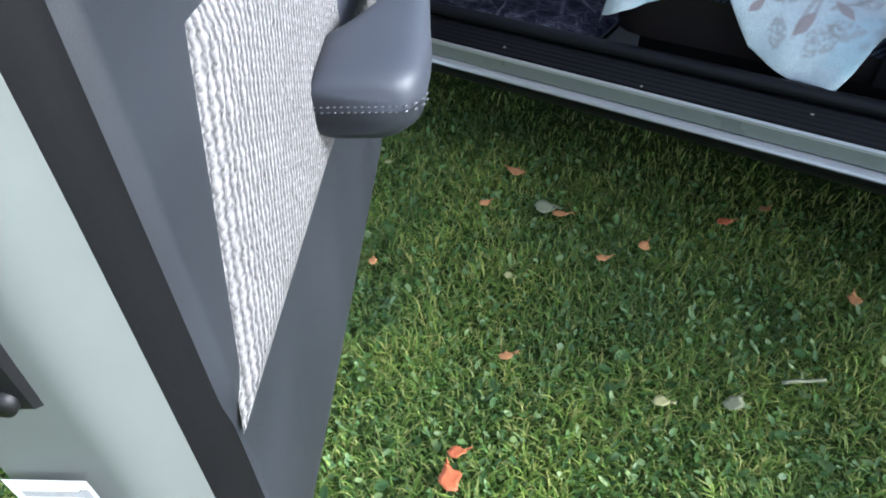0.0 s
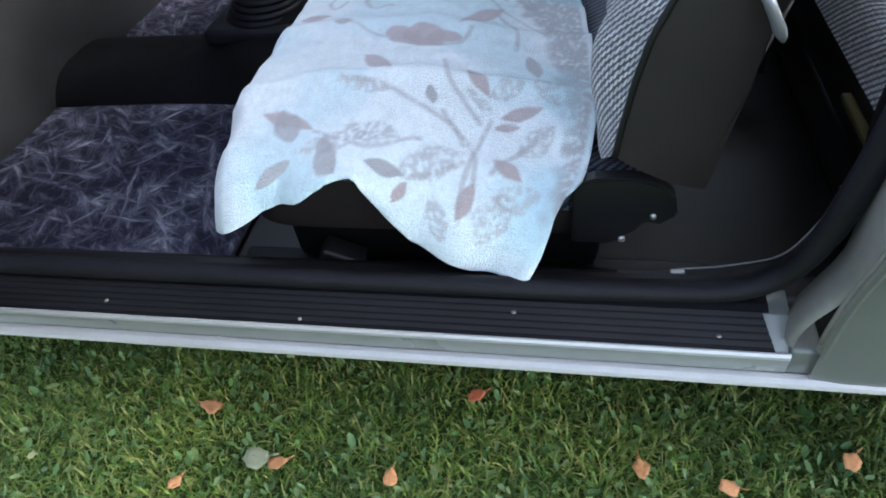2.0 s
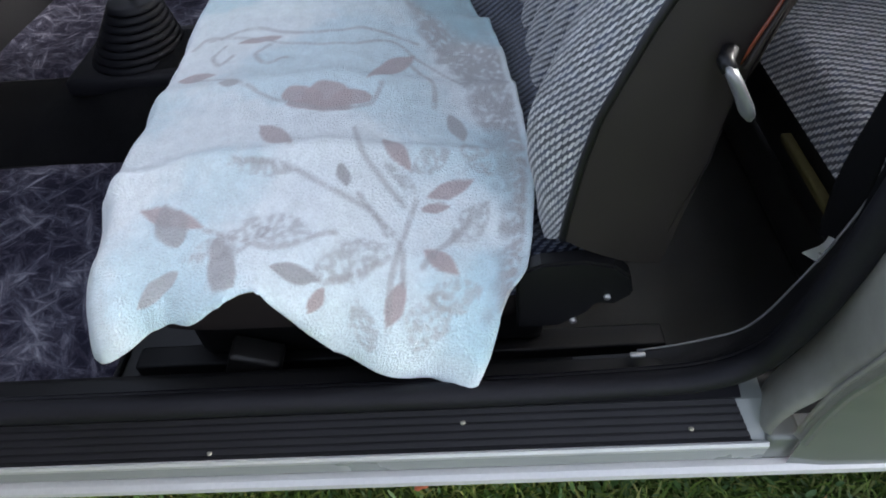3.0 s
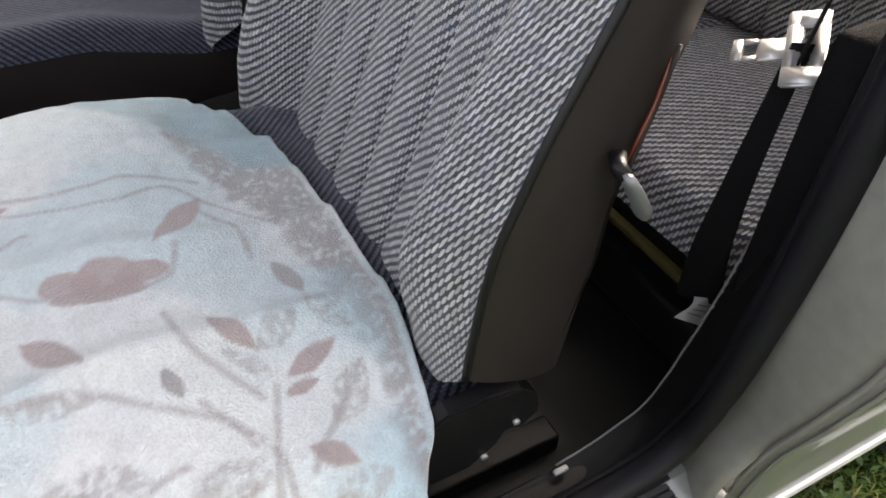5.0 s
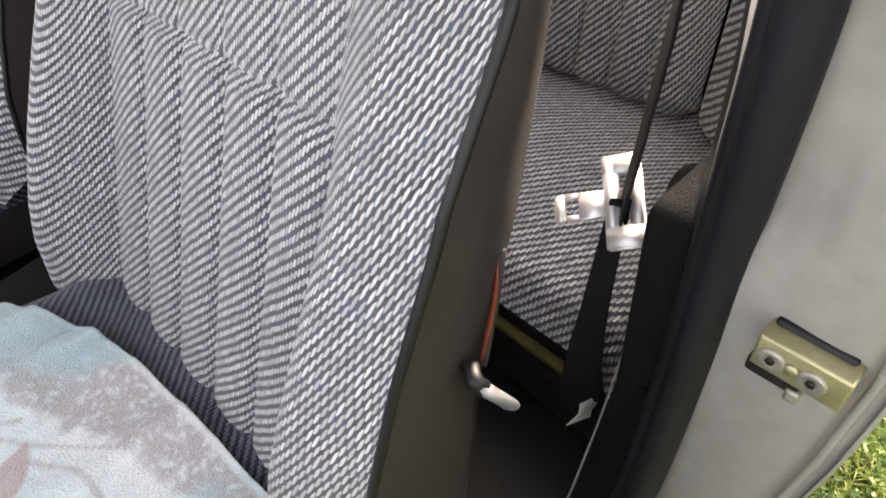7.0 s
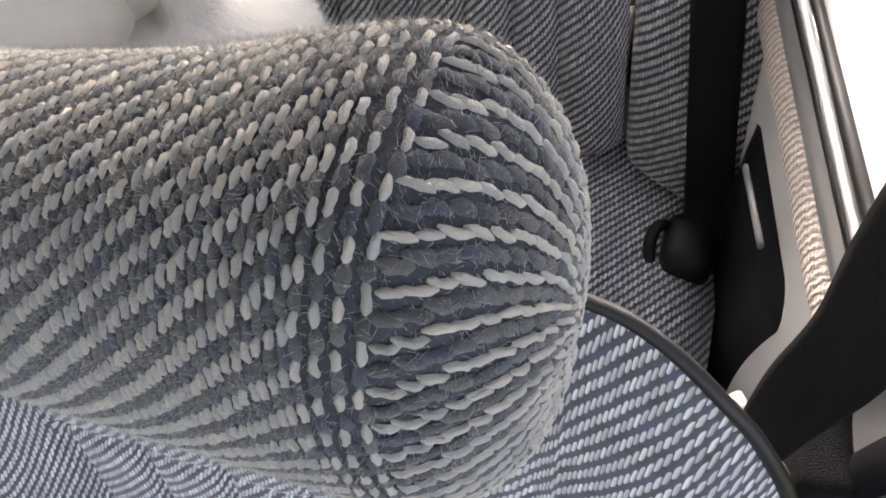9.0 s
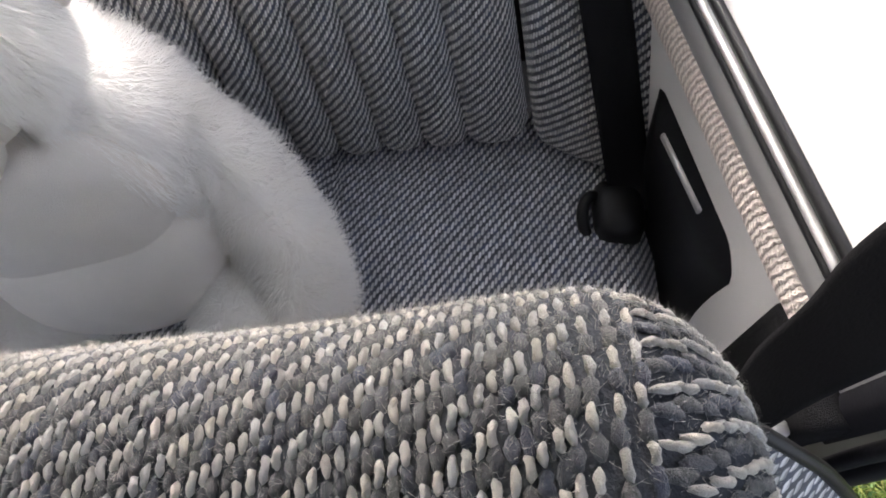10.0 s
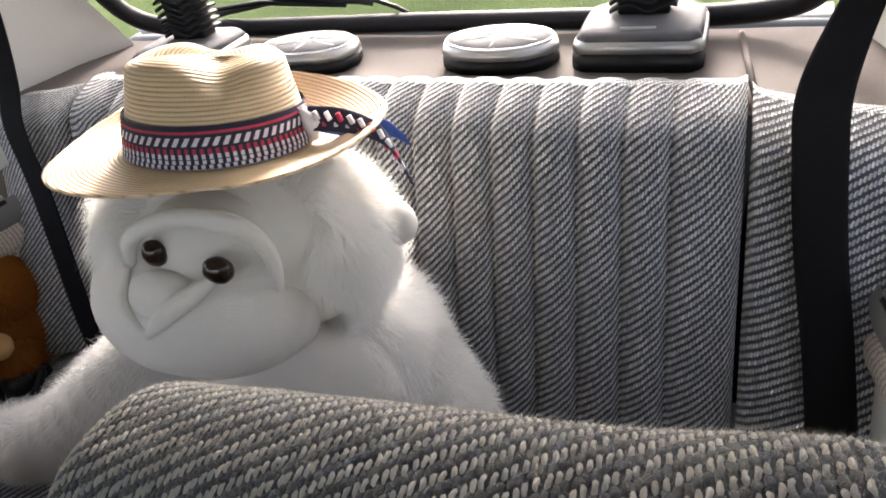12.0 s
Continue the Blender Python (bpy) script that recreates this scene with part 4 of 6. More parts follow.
    def cside(a, b):
        th = a * 2 * math.pi
        t = 1.0
        ca, sa = math.cos(th), math.sin(th)
        e = 0.25
        tx = math.copysign(abs(ca) ** e, ca)
        ty = math.copysign(abs(sa) ** e, sa)
        top = cush((ty + 1) / 2, min(1, max(0, (tx + 1) / 2)))
        return Vector((top.x + tx * -0.012 * b, top.y - ty * 0.012 * b * (-1 if flip else 1), top.z * (1 - b) + 0.365 * b))
    sheet("cushion_side", 80, 6, cside, M_VINYL_D, seat, "dark vinyl cushion side", flip=not flip)
    slab("seat_frame", (-0.70, min(Y(0.20), Y(0.74)), 0.27), (-0.22, max(Y(0.20), Y(0.74)), 0.37), M_BLACK, seat, bevel=0.02)
    for yy in (0.205, 0.735):
        slab("seat_rail", (-0.80, Y(yy) - 0.018, 0.236), (-0.06, Y(yy) + 0.018, 0.272), M_BLACK, seat, "black seat rail", bevel=0.004)

    # headrest: a broad padded block standing on the backrest, woven stitch by stitch
    hx, hz = -0.012, 1.163

    def hr(a, b):
        """a: across, b: round the pad from the lower front over the top to the back."""
        ang = -1.5 + b * (math.pi + 3.0)
        t = -1 + 2 * a
        phi = max(0.0, (abs(t) - 0.76) / 0.24) * math.pi / 2
        yy = 0.498 + math.copysign(min(abs(t), 0.76) + 0.24 * math.sin(phi), t) * 0.2135
        shr = max(0.0, math.cos(phi)) ** 0.77 * 0.985 + 0.015
        ca, sa = math.cos(ang), math.sin(ang)
        px = -0.061 * math.copysign(abs(ca) ** 0.8, ca) * shr
        pz = 0.076 * math.copysign(abs(sa) ** 0.8, sa) * (0.04 + 0.96 * shr)
        return Vector((hx + px + 0.10 * pz, Y(yy), hz + pz - 0.135 * (yy - 0.33) - 0.006 * t * t + 0.013 * math.exp(-((yy - 0.325) / 0.06) ** 2)))
    head = sheet("headrest", 70, 56, hr, M_YARN_BASE if full else M_TWILL, seat, "broad grey woven headrest", flip=flip)
    if full:
        rng = random.Random(4)
        fine = [hr(0.5, i / 400) for i in range(401)]
        arc = [0.0]
        for i in range(400):
            arc.append(arc[-1] + (fine[i + 1] - fine[i]).length)
        W, L = 0.428, arc[-1]
        for nm, mt, odd in (("light_stitch", M_YARN_L, 0), ("dark_stitch", M_YARN_D, 1)):
            verts, faces = [], []
            pitch, per = 0.0034, 0.0120
            ncol = int(W / pitch)
            nrow = int(L / per) + 2
            for c in range(ncol):
                for r in range(-1, nrow):
                    u = (c + 0.5) * pitch + rng.uniform(-0.0004, 0.0004)
                    v = (r + (c * -0.20) % 1.0 + 0.5 * odd) * per + rng.uniform(-0.0006, 0.0006)
                    if u / W < 0.004 or u / W > 0.996 or v / L < 0.02 or v / L > 0.98:
                        continue
                    a, b = u / W, float(np.interp(v, arc, [i / 400 for i in range(401)]))
                    p = hr(a, b)
                    du = hr(min(1, a + 0.004), b) - hr(max(0, a - 0.004), b)
                    dv = hr(a, min(1, b + 0.01)) - hr(a, max(0, b - 0.01))
                    if du.length < 1e-7 or dv.length < 1e-7:
                        continue
                    nn = du.cross(dv)
                    if nn.length < 1e-12:
                        continue
                    nn.normalize()
                    if nn.dot(p - Vector((hx, p.y, hz))) < 0:
                        nn = -nn
                    dv.normalize()
                    ax = dv - du.normalized() * rng.uniform(-0.14, 0.10)
                    if a < 0.098:
                        ax = du.normalized() + dv * rng.uniform(-0.25, 0.05)
                    ax.normalize()
                    sd = ax.cross(nn)
                    hl, hw, hh = (0.0035, 0.00115, 0.0015) if odd == 0 else (0.0038, 0.0018, 0.0010)
                    hl *= rng.uniform(0.8, 1.12)
                    if a < 0.098:
                        hl *= 1.15
                    base = len(verts)
                    o = offset_of(head)
                    nsec = 6
                    bend, twist = rng.uniform(-0.0007, 0.0007), rng.uniform(0, 6.28)
                    for q in range(nsec):
                        s = -1 + 2 * q / (nsec - 1)
                        ra = math.sqrt(max(0.0, 1 - s ** 4 * 0.90))
                        for w in range(5):
                            an = math.pi * w / 4
                            ply = 1 + 0.20 * math.sin(2 * an + 5.0 * s + twist)
                            verts.append(p - o + ax * (s * hl) + sd * (math.cos(an) * hw * ra * ply + bend * (1 - s * s)) + nn * (math.sin(an) * hh * ra * ply + 0.0002 - 0.0005 * s * s))
                    for q in range(nsec - 1):
                        for w in range(4):
                            faces.append((base + q * 5 + w, base + q * 5 + w + 1, base + (q + 1) * 5 + w + 1, base + (q + 1) * 5 + w))
            tagged(raw(nm, verts, faces, mt, head), kind="stuff")
        # loose fuzz on the yarn
        verts, faces = [], []
        for _ in range(60000):
            a, b = rng.uniform(0.01, 0.99), rng.uniform(0.2, 0.8)
            p = hr(a, b)
            nn = (p - Vector((hx, p.y, hz))).normalized()
            d = (nn + Vector((rng.uniform(-1, 1), rng.uniform(-1, 1), rng.uniform(-1, 1))) * 0.9).normalized()
            ln = rng.uniform(0.0015, 0.0048)
            sd = d.cross(Vector((rng.uniform(-1, 1), rng.uniform(-1, 1), rng.uniform(-1, 1)))).normalized() * 0.00007
            i = len(verts)
            q = p - offset_of(head) + nn * 0.001
            verts += [q - sd, q + sd, q + d * ln]
            faces.append((i, i + 1, i + 2))
        tagged(raw("yarn_fuzz", verts, faces, M_YARN_L, head, smooth=False), kind="stuff")
    for yy in (0.44, 0.63):
        tube("headrest_post", [(0.010, Y(yy), 1.02), (0.004, Y(yy), 1.12)], 0.006, M_CHROME, seat)


driver = thing("front_seat", (-0.3, 0.505, 0.236), "front car seat in grey diagonal twill with dark vinyl sides", "car seat", "front seats")
front_seat(driver, False, True)


def seat_fittings():
    """Hinge cover, recliner lever and orange catch on the outer side of the driver's seat."""
    o = offset_of(driver)
    out = [(-0.262, 0.372), (-0.262, 0.470), (-0.235, 0.482), (-0.190, 0.484), (-0.155, 0.474), (-0.136, 0.455), (-0.130, 0.425), (-0.150, 0.408), (-0.170, 0.412), (-0.180, 0.395), (-0.212, 0.372)]
    bm = bmesh.new()
    f = bm.faces.new([bm.verts.new(Vector((x, 0.150, z)) - o) for x, z in out])
    r = bmesh.ops.extrude_face_region(bm, geom=[f])
    bmesh.ops.translate(bm, vec=(0, 0.022, 0), verts=[v for v in r["geom"] if isinstance(v, bmesh.types.BMVert)])
    bmesh.ops.recalc_face_normals(bm, faces=bm.faces[:])
    bmesh.ops.bevel(bm, geom=[e for e in bm.edges if len(e.link_faces) == 2 and e.calc_face_angle() > 1], offset=0.003, segments=2, affect='EDGES')
    cover = part("hinge_cover", bm, M_BLACK, driver, "black plastic hinge cover", smooth=False)
    tube("cover_rivet", [(-0.160, 0.147, 0.425), (-0.160, 0.151, 0.425)], 0.004, M_STEEL, cover)
    tube("cover_screw", [(-0.196, 0.147, 0.384), (-0.196, 0.152, 0.384)], 0.0045, M_STEEL, cover)
    slab("rail_cover", (-0.655, 0.150, 0.240), (-0.585, 0.190, 0.330), M_FLOOR, driver, "black plastic rail cover", bevel=0.008, turn=Matrix.Translation((-0.62, 0, 0.28)) @ Matrix.Rotation(radians(24), 4, 'Y') @ Matrix.Translation((0.62, 0, -0.28)))
    slab("rail_side", (-0.80, 0.128, 0.238), (-0.30, 0.146, 0.262), M_FLOOR, driver, "black lower seat runner", bevel=0.005)
    tube("slide_lever", [(-0.722, 0.150, 0.300), (-0.735, 0.130, 0.312), (-0.745, 0.118, 0.330), (-0.748, 0.112, 0.345)], [0.005, 0.007, 0.008, 0.004], M_TRIM, driver, "pale grey tip of the slide lever", seg=10)
    tube("slide_wire", [(-0.76, 0.14, 0.25), (-0.70, 0.135, 0.268), (-0.60, 0.134, 0.272), (-0.50, 0.136, 0.262)], 0.003, M_BLACK, driver, seg=6)
    lev = tube("recliner_lever", [(-0.088, 0.158, 0.722), (-0.094, 0.148, 0.718), (-0.091, 0.141, 0.712)], 0.007, M_BLACK, driver, "grey-capped recliner lever", seg=10)
    tube("lever_cap", curve_pts([(-0.094, 0.143, 0.717), (-0.087, 0.138, 0.706), (-0.076, 0.135, 0.686), (-0.067, 0.136, 0.667)], 14), [0.004, 0.007, 0.0085, 0.0088, 0.0090, 0.0090, 0.0090, 0.0090, 0.0090, 0.0090, 0.0088, 0.008, 0.006, 0.003], M_LEVER, lev, "silver-grey lever cap", seg=14, flat=0.6)
    tube("orange_catch", curve_pts([(-0.046, 0.168, 0.790), (-0.055, 0.164, 0.760), (-0.067, 0.161, 0.732), (-0.076, 0.160, 0.706)], 12), [0.001, 0.002, 0.003, 0.003, 0.003, 0.003, 0.003, 0.003, 0.003, 0.003, 0.002, 0.001], M_ORANGE, driver, "red-brown plastic catch strip", seg=8, flat=0.6)
    tube("catch_rim", curve_pts([(-0.040, 0.169, 0.795), (-0.050, 0.166, 0.758), (-0.062, 0.163, 0.728), (-0.071, 0.161, 0.702)], 10), 0.0026, M_VINYL_D, driver)


seat_fittings()

passenger = thing("front_seat", (-0.3, 2 * YC - 0.505, 0.236), "second front car seat in grey twill, beyond the tunnel", "car seat", "front seats")
front_seat(passenger, True, False)


# ---- rear bench ----
def rear_bench():
    bench = thing("rear_bench", (0.4, YC, 0.34), "rear bench seat in grey diagonal twill with fluted backrest", "bench seat")
    seams = [0.437 + 0.0616 * k for k in range(17)]

    def plane_x(z):
        return 0.500 + 0.30 * (z - 0.55)

    def spread(y, z):
        """Seams draw together a little towards the top."""
        return YC + (y - YC) * (1 + 0.125 * (1.1 - z))

    def back(y, z, t):
        """Padded front: y as at the top edge, height share t in 0..1."""
        near = min(abs(y - s) for s in seams)
        x = plane_x(z) + 0.006 + 0.011 * math.exp(-(near / 0.006) ** 2) - 0.009 * min(1.0, near / 0.030)
        x += 0.070 * max(0.0, (t - 0.90) / 0.10) ** 2.3
        x += 0.03 * max(0.0, (0.06 - t) / 0.06) ** 2
        return x

    def centre(a, b):
        y = 0.350 + a * (2 * YC - 0.700)
        near = min(abs(y - s) for s in seams)
        e = min(a, 1 - a) * (2 * YC - 0.700)
        low = 0.543 + 0.028 * max(0.0, 1 - e / 0.05) ** 2
        z = low + b * (1.073 - 0.010 * math.exp(-(near / 0.012) ** 2) - low)
        ends = max(0.0, 1 - e / 0.014)
        return Vector((back(y, z, b) + 0.014 * ends ** 2, spread(y, z), z))
    sheet("backrest", 340, 64, centre, M_TWILL_M, bench, "fluted twill backrest")
    sheet("backrest_top", 120, 8, lambda a, b: centre(a, 1.0) + Vector((0.05 * b, 0, -0.012 * b * b)), M_TWILL_M, bench)
    for s in (1, -1):
        def f(y):
            return y if s == 1 else 2 * YC - y

        def side(a, b):
            zt2 = 1.065 - 0.022 * a - 0.06 * max(0.0, (a - 0.75) / 0.25) ** 2
            zb2 = 0.540 + 0.010 * max(0.0, (0.25 - a) / 0.25) ** 2
            z = zb2 + b * (zt2 - zb2)
            y0 = spread(0.344, z)
            y = y0 - a * (y0 - 0.122)
            x = plane_x(z) - 0.010 - 0.016 * math.sin(a * math.pi) - 0.085 * a ** 1.3 * smooth01(0.92, 0.58, z)
            x += 0.020 * max(0.0, (0.06 - a) / 0.06) ** 2 + 0.06 * max(0.0, (a - 0.90) / 0.10) ** 2
            x += 0.07 * max(0.0, (b - 0.90) / 0.10) ** 2.2 + 0.045 * max(0.0, (0.07 - b) / 0.07) ** 2
            return Vector((x, f(y), z))
        sheet("side_bolster", 40, 64, side, M_TWILL if s == 1 else M_TWILL_M, bench, "twill side bolster", flip=(s == 1))
        sheet("bolster_top", 30, 6, lambda a, b: side(a, 1.0) + Vector((0.05 * b, 0, -0.012 * b * b)), M_TWILL if s == 1 else M_TWILL_M, bench, flip=(s == 1))
        slab("bolster_core", (0.695, min(f(0.13), f(0.33)), 0.50), (0.755, max(f(0.13), f(0.33)), 1.01), M_BLACK, bench, bevel=0.01)
    slab("backrest_core", (0.695, 0.345, 0.45), (0.75, 2 * YC - 0.345, 1.045), M_BLACK, bench, bevel=0.01)

    def cushion(a, b):
        x = 0.128 + b * 0.442
        y = 0.150 + a * (2 * YC - 0.30)
        z = 0.520 + 0.026 * math.sin(min(1.0, b * 1.2) * math.pi * 0.9) + 0.012 * b
        z -= 0.055 * max(0.0, (0.08 - b) / 0.08) ** 2
        e = min(a, 1 - a)
        z -= 0.05 * max(0.0, (0.045 - e) / 0.045) ** 2
        seam = 0.010 * math.exp(-((y - 0.62) / 0.008) ** 2) + 0.006 * math.exp(-((y - 0.67) / 0.008) ** 2)
        return Vector((x, y, z - seam * smooth01(0.35, 0.6, b)))
    sheet("cushion", 120, 50, cushion, M_TWILL_R, bench, "twill rear cushion")

    def front(a, b):
        p = cushion(a, 0.0)
        return p + Vector((0.012 * math.sin(b * math.pi) * -1 + 0.03 * b, 0, -0.12 * b))
    sheet("cushion_front", 80, 8, front, M_BLACK, bench, "black cushion front", flip=True)
    slab("yellow_edge", (0.112, 0.215, 0.434), (0.126, 0.40, 0.446), M_YELLOW, bench, "yellow edge below the cushion", bevel=0.003)
    sheet("cushion_end", 8, 30, lambda a, b: cushion(0.0, b) + Vector((0, -0.004 * math.sin(a * math.pi), -0.16 * a)), M_TWILL_M, bench, flip=True)


rear_bench()


# ---- towel on the driver's seat ----
def towel():
    rim = [(-0.765, 0.440, 0.112), (-0.744, 0.424, 0.098), (-0.70, 0.448, 0.098), (-0.61, 0.484, 0.100), (-0.565, 0.512, 0.108), (-0.533, 0.515, 0.104), (-0.50, 0.472, 0.098), (-0.467, 0.425, 0.090), (-0.388, 0.392, 0.078), (-0.345, 0.388, 0.068), (-0.318, 0.386, 0.062), (-0.295, 0.430, 0.085), (-0.27, 0.478, 0.110), (-0.22, 0.500, 0.13)]
    back_edge = [(0.10, -0.255), (0.15, -0.250), (0.20, -0.240), (0.28, -0.230), (0.40, -0.236), (0.50, -0.246), (0.56, -0.252), (0.64, -0.272), (0.72, -0.31), (0.80, -0.36)]
    front_edge = [(0.08, -0.748), (0.13, -0.738), (0.20, -0.742), (0.24, -0.752), (0.34, -0.744), (0.50, -0.742), (0.65, -0.748), (0.85, -0.762)]
    NX, NY = 210, 250

    def top_z(x, y):
        z = 0.503 + 0.047 * smooth01(-0.27, -0.50, x) - 0.008 * smooth01(-0.6, -0.74, x)
        z += 0.010 * smooth01(0.55, 0.66, y) + 0.004
        z -= 0.030 * smooth01(0.29, 0.165, y)
        z -= 0.16 * max(0.0, y - 0.715)
        z -= 0.045 * smooth01(-0.715, -0.765, x)
        # soft folds running across
        z += 0.010 * math.exp(-((y - 0.285 - 0.10 * (x + 0.5)) / 0.015) ** 2) + 0.008 * math.exp(-((y - 0.44 - 0.05 * (x + 0.5)) / 0.022) ** 2)
        # ruffled hem at the back corner
        rim_d = interp(y, back_edge) - x
        z += 0.014 * noise.noise(Vector((y * 34.0, x * 6.0, 2.2))) * smooth01(0.075, 0.0, rim_d) * smooth01(0.40, 0.50, y)
        z += 0.0050 * noise.noise(Vector((x * 14, y * 14, 3))) + 0.002 * noise.noise(Vector((x * 38, y * 38, 9)))
        return z

    pts, wvals = [], []
    for i in range(NX + 1):
        for j in range(NY + 1):
            p, q = i / NX, j / NY
            if q < 0.80:
                y = 0.79 - (q / 0.80) * (0.79 - 0.165)
                x0, x1 = interp(y, front_edge), interp(y, back_edge)
                x = x0 + p * (x1 - x0)
                z = top_z(x, y)
                W = y
            else:
                r = (q - 0.80) / 0.20
                x0, x1 = interp(0.165 - 0.06 * r, front_edge), interp(0.165 - 0.06 * r, back_edge) - 0.045 * r * r
                x = x0 + p * (x1 - x0)
                ze, ye = interp(x, [(a, b) for a, b, c in rim]), interp(x, [(a, c) for a, b, c in rim])
                z0 = top_z(x, 0.165)
                y = 0.165 + (ye - 0.165) * (1 - (1 - r) ** 1.7)
                z = z0 + (ze - z0) * r ** 1.25
                fold = 0.010 * math.sin((x + 0.74) / 0.085 * math.pi * 1.3) * r * smooth01(-0.45, -0.52, x)
                fold += 0.0075 * math.exp(-((x + 0.585 - 0.02 * r) / 0.011) ** 2) * smooth01(0.0, 0.5, r) + 0.006 * math.exp(-((x + 0.655) / 0.013) ** 2) * smooth01(0.0, 0.6, r) + 0.0060 * math.sin(x * 62 + 2.0 * r) * smooth01(0.15, 0.8, r)
                y -= fold
                W = 0.165 - r * math.hypot(z0 - ze, 0.165 - ye)
                z += 0.002 * noise.noise(Vector((x * 30, r * 4, 5)))
            pts.append(Vector((x, y, z)))
            wvals.append((x, W))
    # print: scattered leaves, a pale wash, a taupe border, twigs
    white, wash, pink, taupe, teal = np.array((0.92, 0.97, 0.975)), np.array((0.55, 0.80, 0.875)), np.array((0.56, 0.44, 0.43)), np.array((0.45, 0.43, 0.43)), np.array((0.42, 0.63, 0.69))
    leaves = [(-0.645, 0.207, 0.0475, 0.0126, -21, 1), (-0.538, 0.315, 0.0424, 0.0150, -47, 1), (-0.394, 0.293, 0.0290, 0.0125, -52, 1), (-0.389, 0.26, 0.0290, 0.0100, -42, 3), (-0.332, 0.252, 0.0320, 0.0120, 24, 1), (-0.323, 0.362, 0.0330, 0.0125, -73, 2), (-0.344, 0.16, 0.0240, 0.0110, -29, 1), (-0.394, 0.115, 0.0265, 0.0110, 65, 1), (-0.647, 0.128, 0.0306, 0.012, 32, 2),
              (-0.642, 0.196, 0.0344, 0.0210, -65, 2), (-0.572, 0.148, 0.0341, 0.0150, -60, 2), (-0.497, 0.135, 0.0280, 0.0095, -17, 2), (-0.477, 0.108, 0.0160, 0.0085, 53, 1), (-0.35, 0.227, 0.019, 0.0075, 15, 1), (-0.41, 0.482, 0.0560, 0.0160, 58, 1), (-0.682, 0.472, 0.0300, 0.0130, 3, 1), (-0.607, 0.560, 0.0364, 0.0100, 6, 1), (-0.622, 0.433, 0.018, 0.0085, -10, 2), (-0.451, 0.250, 0.017, 0.0085, -75, 2),
              (-0.57, 0.17, 0.055, 0.018, 20, 3), (-0.44, 0.15, 0.05, 0.024, 30, 3), (-0.36, 0.10, 0.04, 0.024, 60, 3), (-0.43, 0.085, 0.03, 0.018, 100, 3), (-0.31, 0.21, 0.04, 0.018, 50, 3), (-0.33, 0.13, 0.035, 0.018, 20, 3), (-0.52, 0.185, 0.045, 0.020, -15, 3), (-0.545, 0.262, 0.045, 0.010, -5, 3), (-0.30, 0.30, 0.035, 0.018, -60, 3), (-0.355, 0.285, 0.030, 0.014, 35, 3),
              (-0.520, 0.400, 0.030, 0.020, -20, 4), (-0.488, 0.398, 0.034, 0.030, 0, 4), (-0.457, 0.397, 0.028, 0.018, 15, 4), (-0.495, 0.378, 0.044, 0.013, -6, 4)]
    xs = np.array([a for a, b in wvals]); ws = np.array([b for a, b in wvals])
    ys = np.array([p.y for p in pts])
    n1 = np.array([noise.noise(Vector((a * 7, b * 7, 1.7))) for a, b in wvals])
    n2 = np.array([noise.noise(Vector((a * 55, b * 55, 4.1))) for a, b in wvals])
    n3 = np.array([noise.noise(Vector((a * 160, b * 160, 8.3))) for a, b in wvals])

    def sm(a, b, t):
        t = np.clip((t - a) / (b - a), 0, 1)
        return t * t * (3 - 2 * t)
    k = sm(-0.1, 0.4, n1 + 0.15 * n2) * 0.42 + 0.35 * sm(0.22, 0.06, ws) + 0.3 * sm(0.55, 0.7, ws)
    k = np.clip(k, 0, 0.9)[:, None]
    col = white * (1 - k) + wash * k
    xb = np.interp(ys, [a for a, b in back_edge], [b for a, b in back_edge])
    inner = np.interp(ys, [0.10, 0.23, 0.288, 0.366, 0.46, 0.541, 0.62, 0.75], [-0.290, -0.272, -0.282, -0.291, -0.316, -0.361, -0.385, -0.43])
    border = sm(-0.010, 0.012, xs - inner + 0.012 * n2) * sm(-0.9, 0.25, n3 + 0.5 * n2) * (1 - 0.85 * sm(-0.012, -0.005, xs - xb))
    col = col * (1 - 0.85 * border[:, None]) + taupe * 0.85 * border[:, None]
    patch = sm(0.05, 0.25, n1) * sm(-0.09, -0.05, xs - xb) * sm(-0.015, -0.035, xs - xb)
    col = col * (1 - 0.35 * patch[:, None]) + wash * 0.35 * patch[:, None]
    corner = sm(-0.015, 0.03, ws - 0.598 - 0.868 * (-0.315 - xs) + 0.03 * n1)
    col = col * (1 - 0.7 * corner[:, None]) + teal * 0.7 * corner[:, None]
    for cx, cw, hl, hw, deg, kindn in leaves:
        a = radians(deg)
        dx, dw = xs - cx, ws - cw
        u = (dx * math.cos(a) + dw * math.sin(a)) / hl
        v = (-dx * math.sin(a) + dw * math.cos(a)) / hw
        inside = 1 - np.abs(v) - u * u if kindn < 4 else 1 - v * v - u * u
        m = sm(-0.05, 0.25, inside + 0.16 * n2 + 0.06 * n3) * {1: 0.85, 2: 0.80, 3: 0.55, 4: 0.85}[kindn]
        if kindn == 3:
            m = m * sm(-0.5, 0.3, n3)
        c = pink if kindn in (1, 4) else taupe
        shade = (0.88 + 0.18 * n1)[:, None]
        col = col * (1 - m[:, None]) + c * shade * m[:, None]
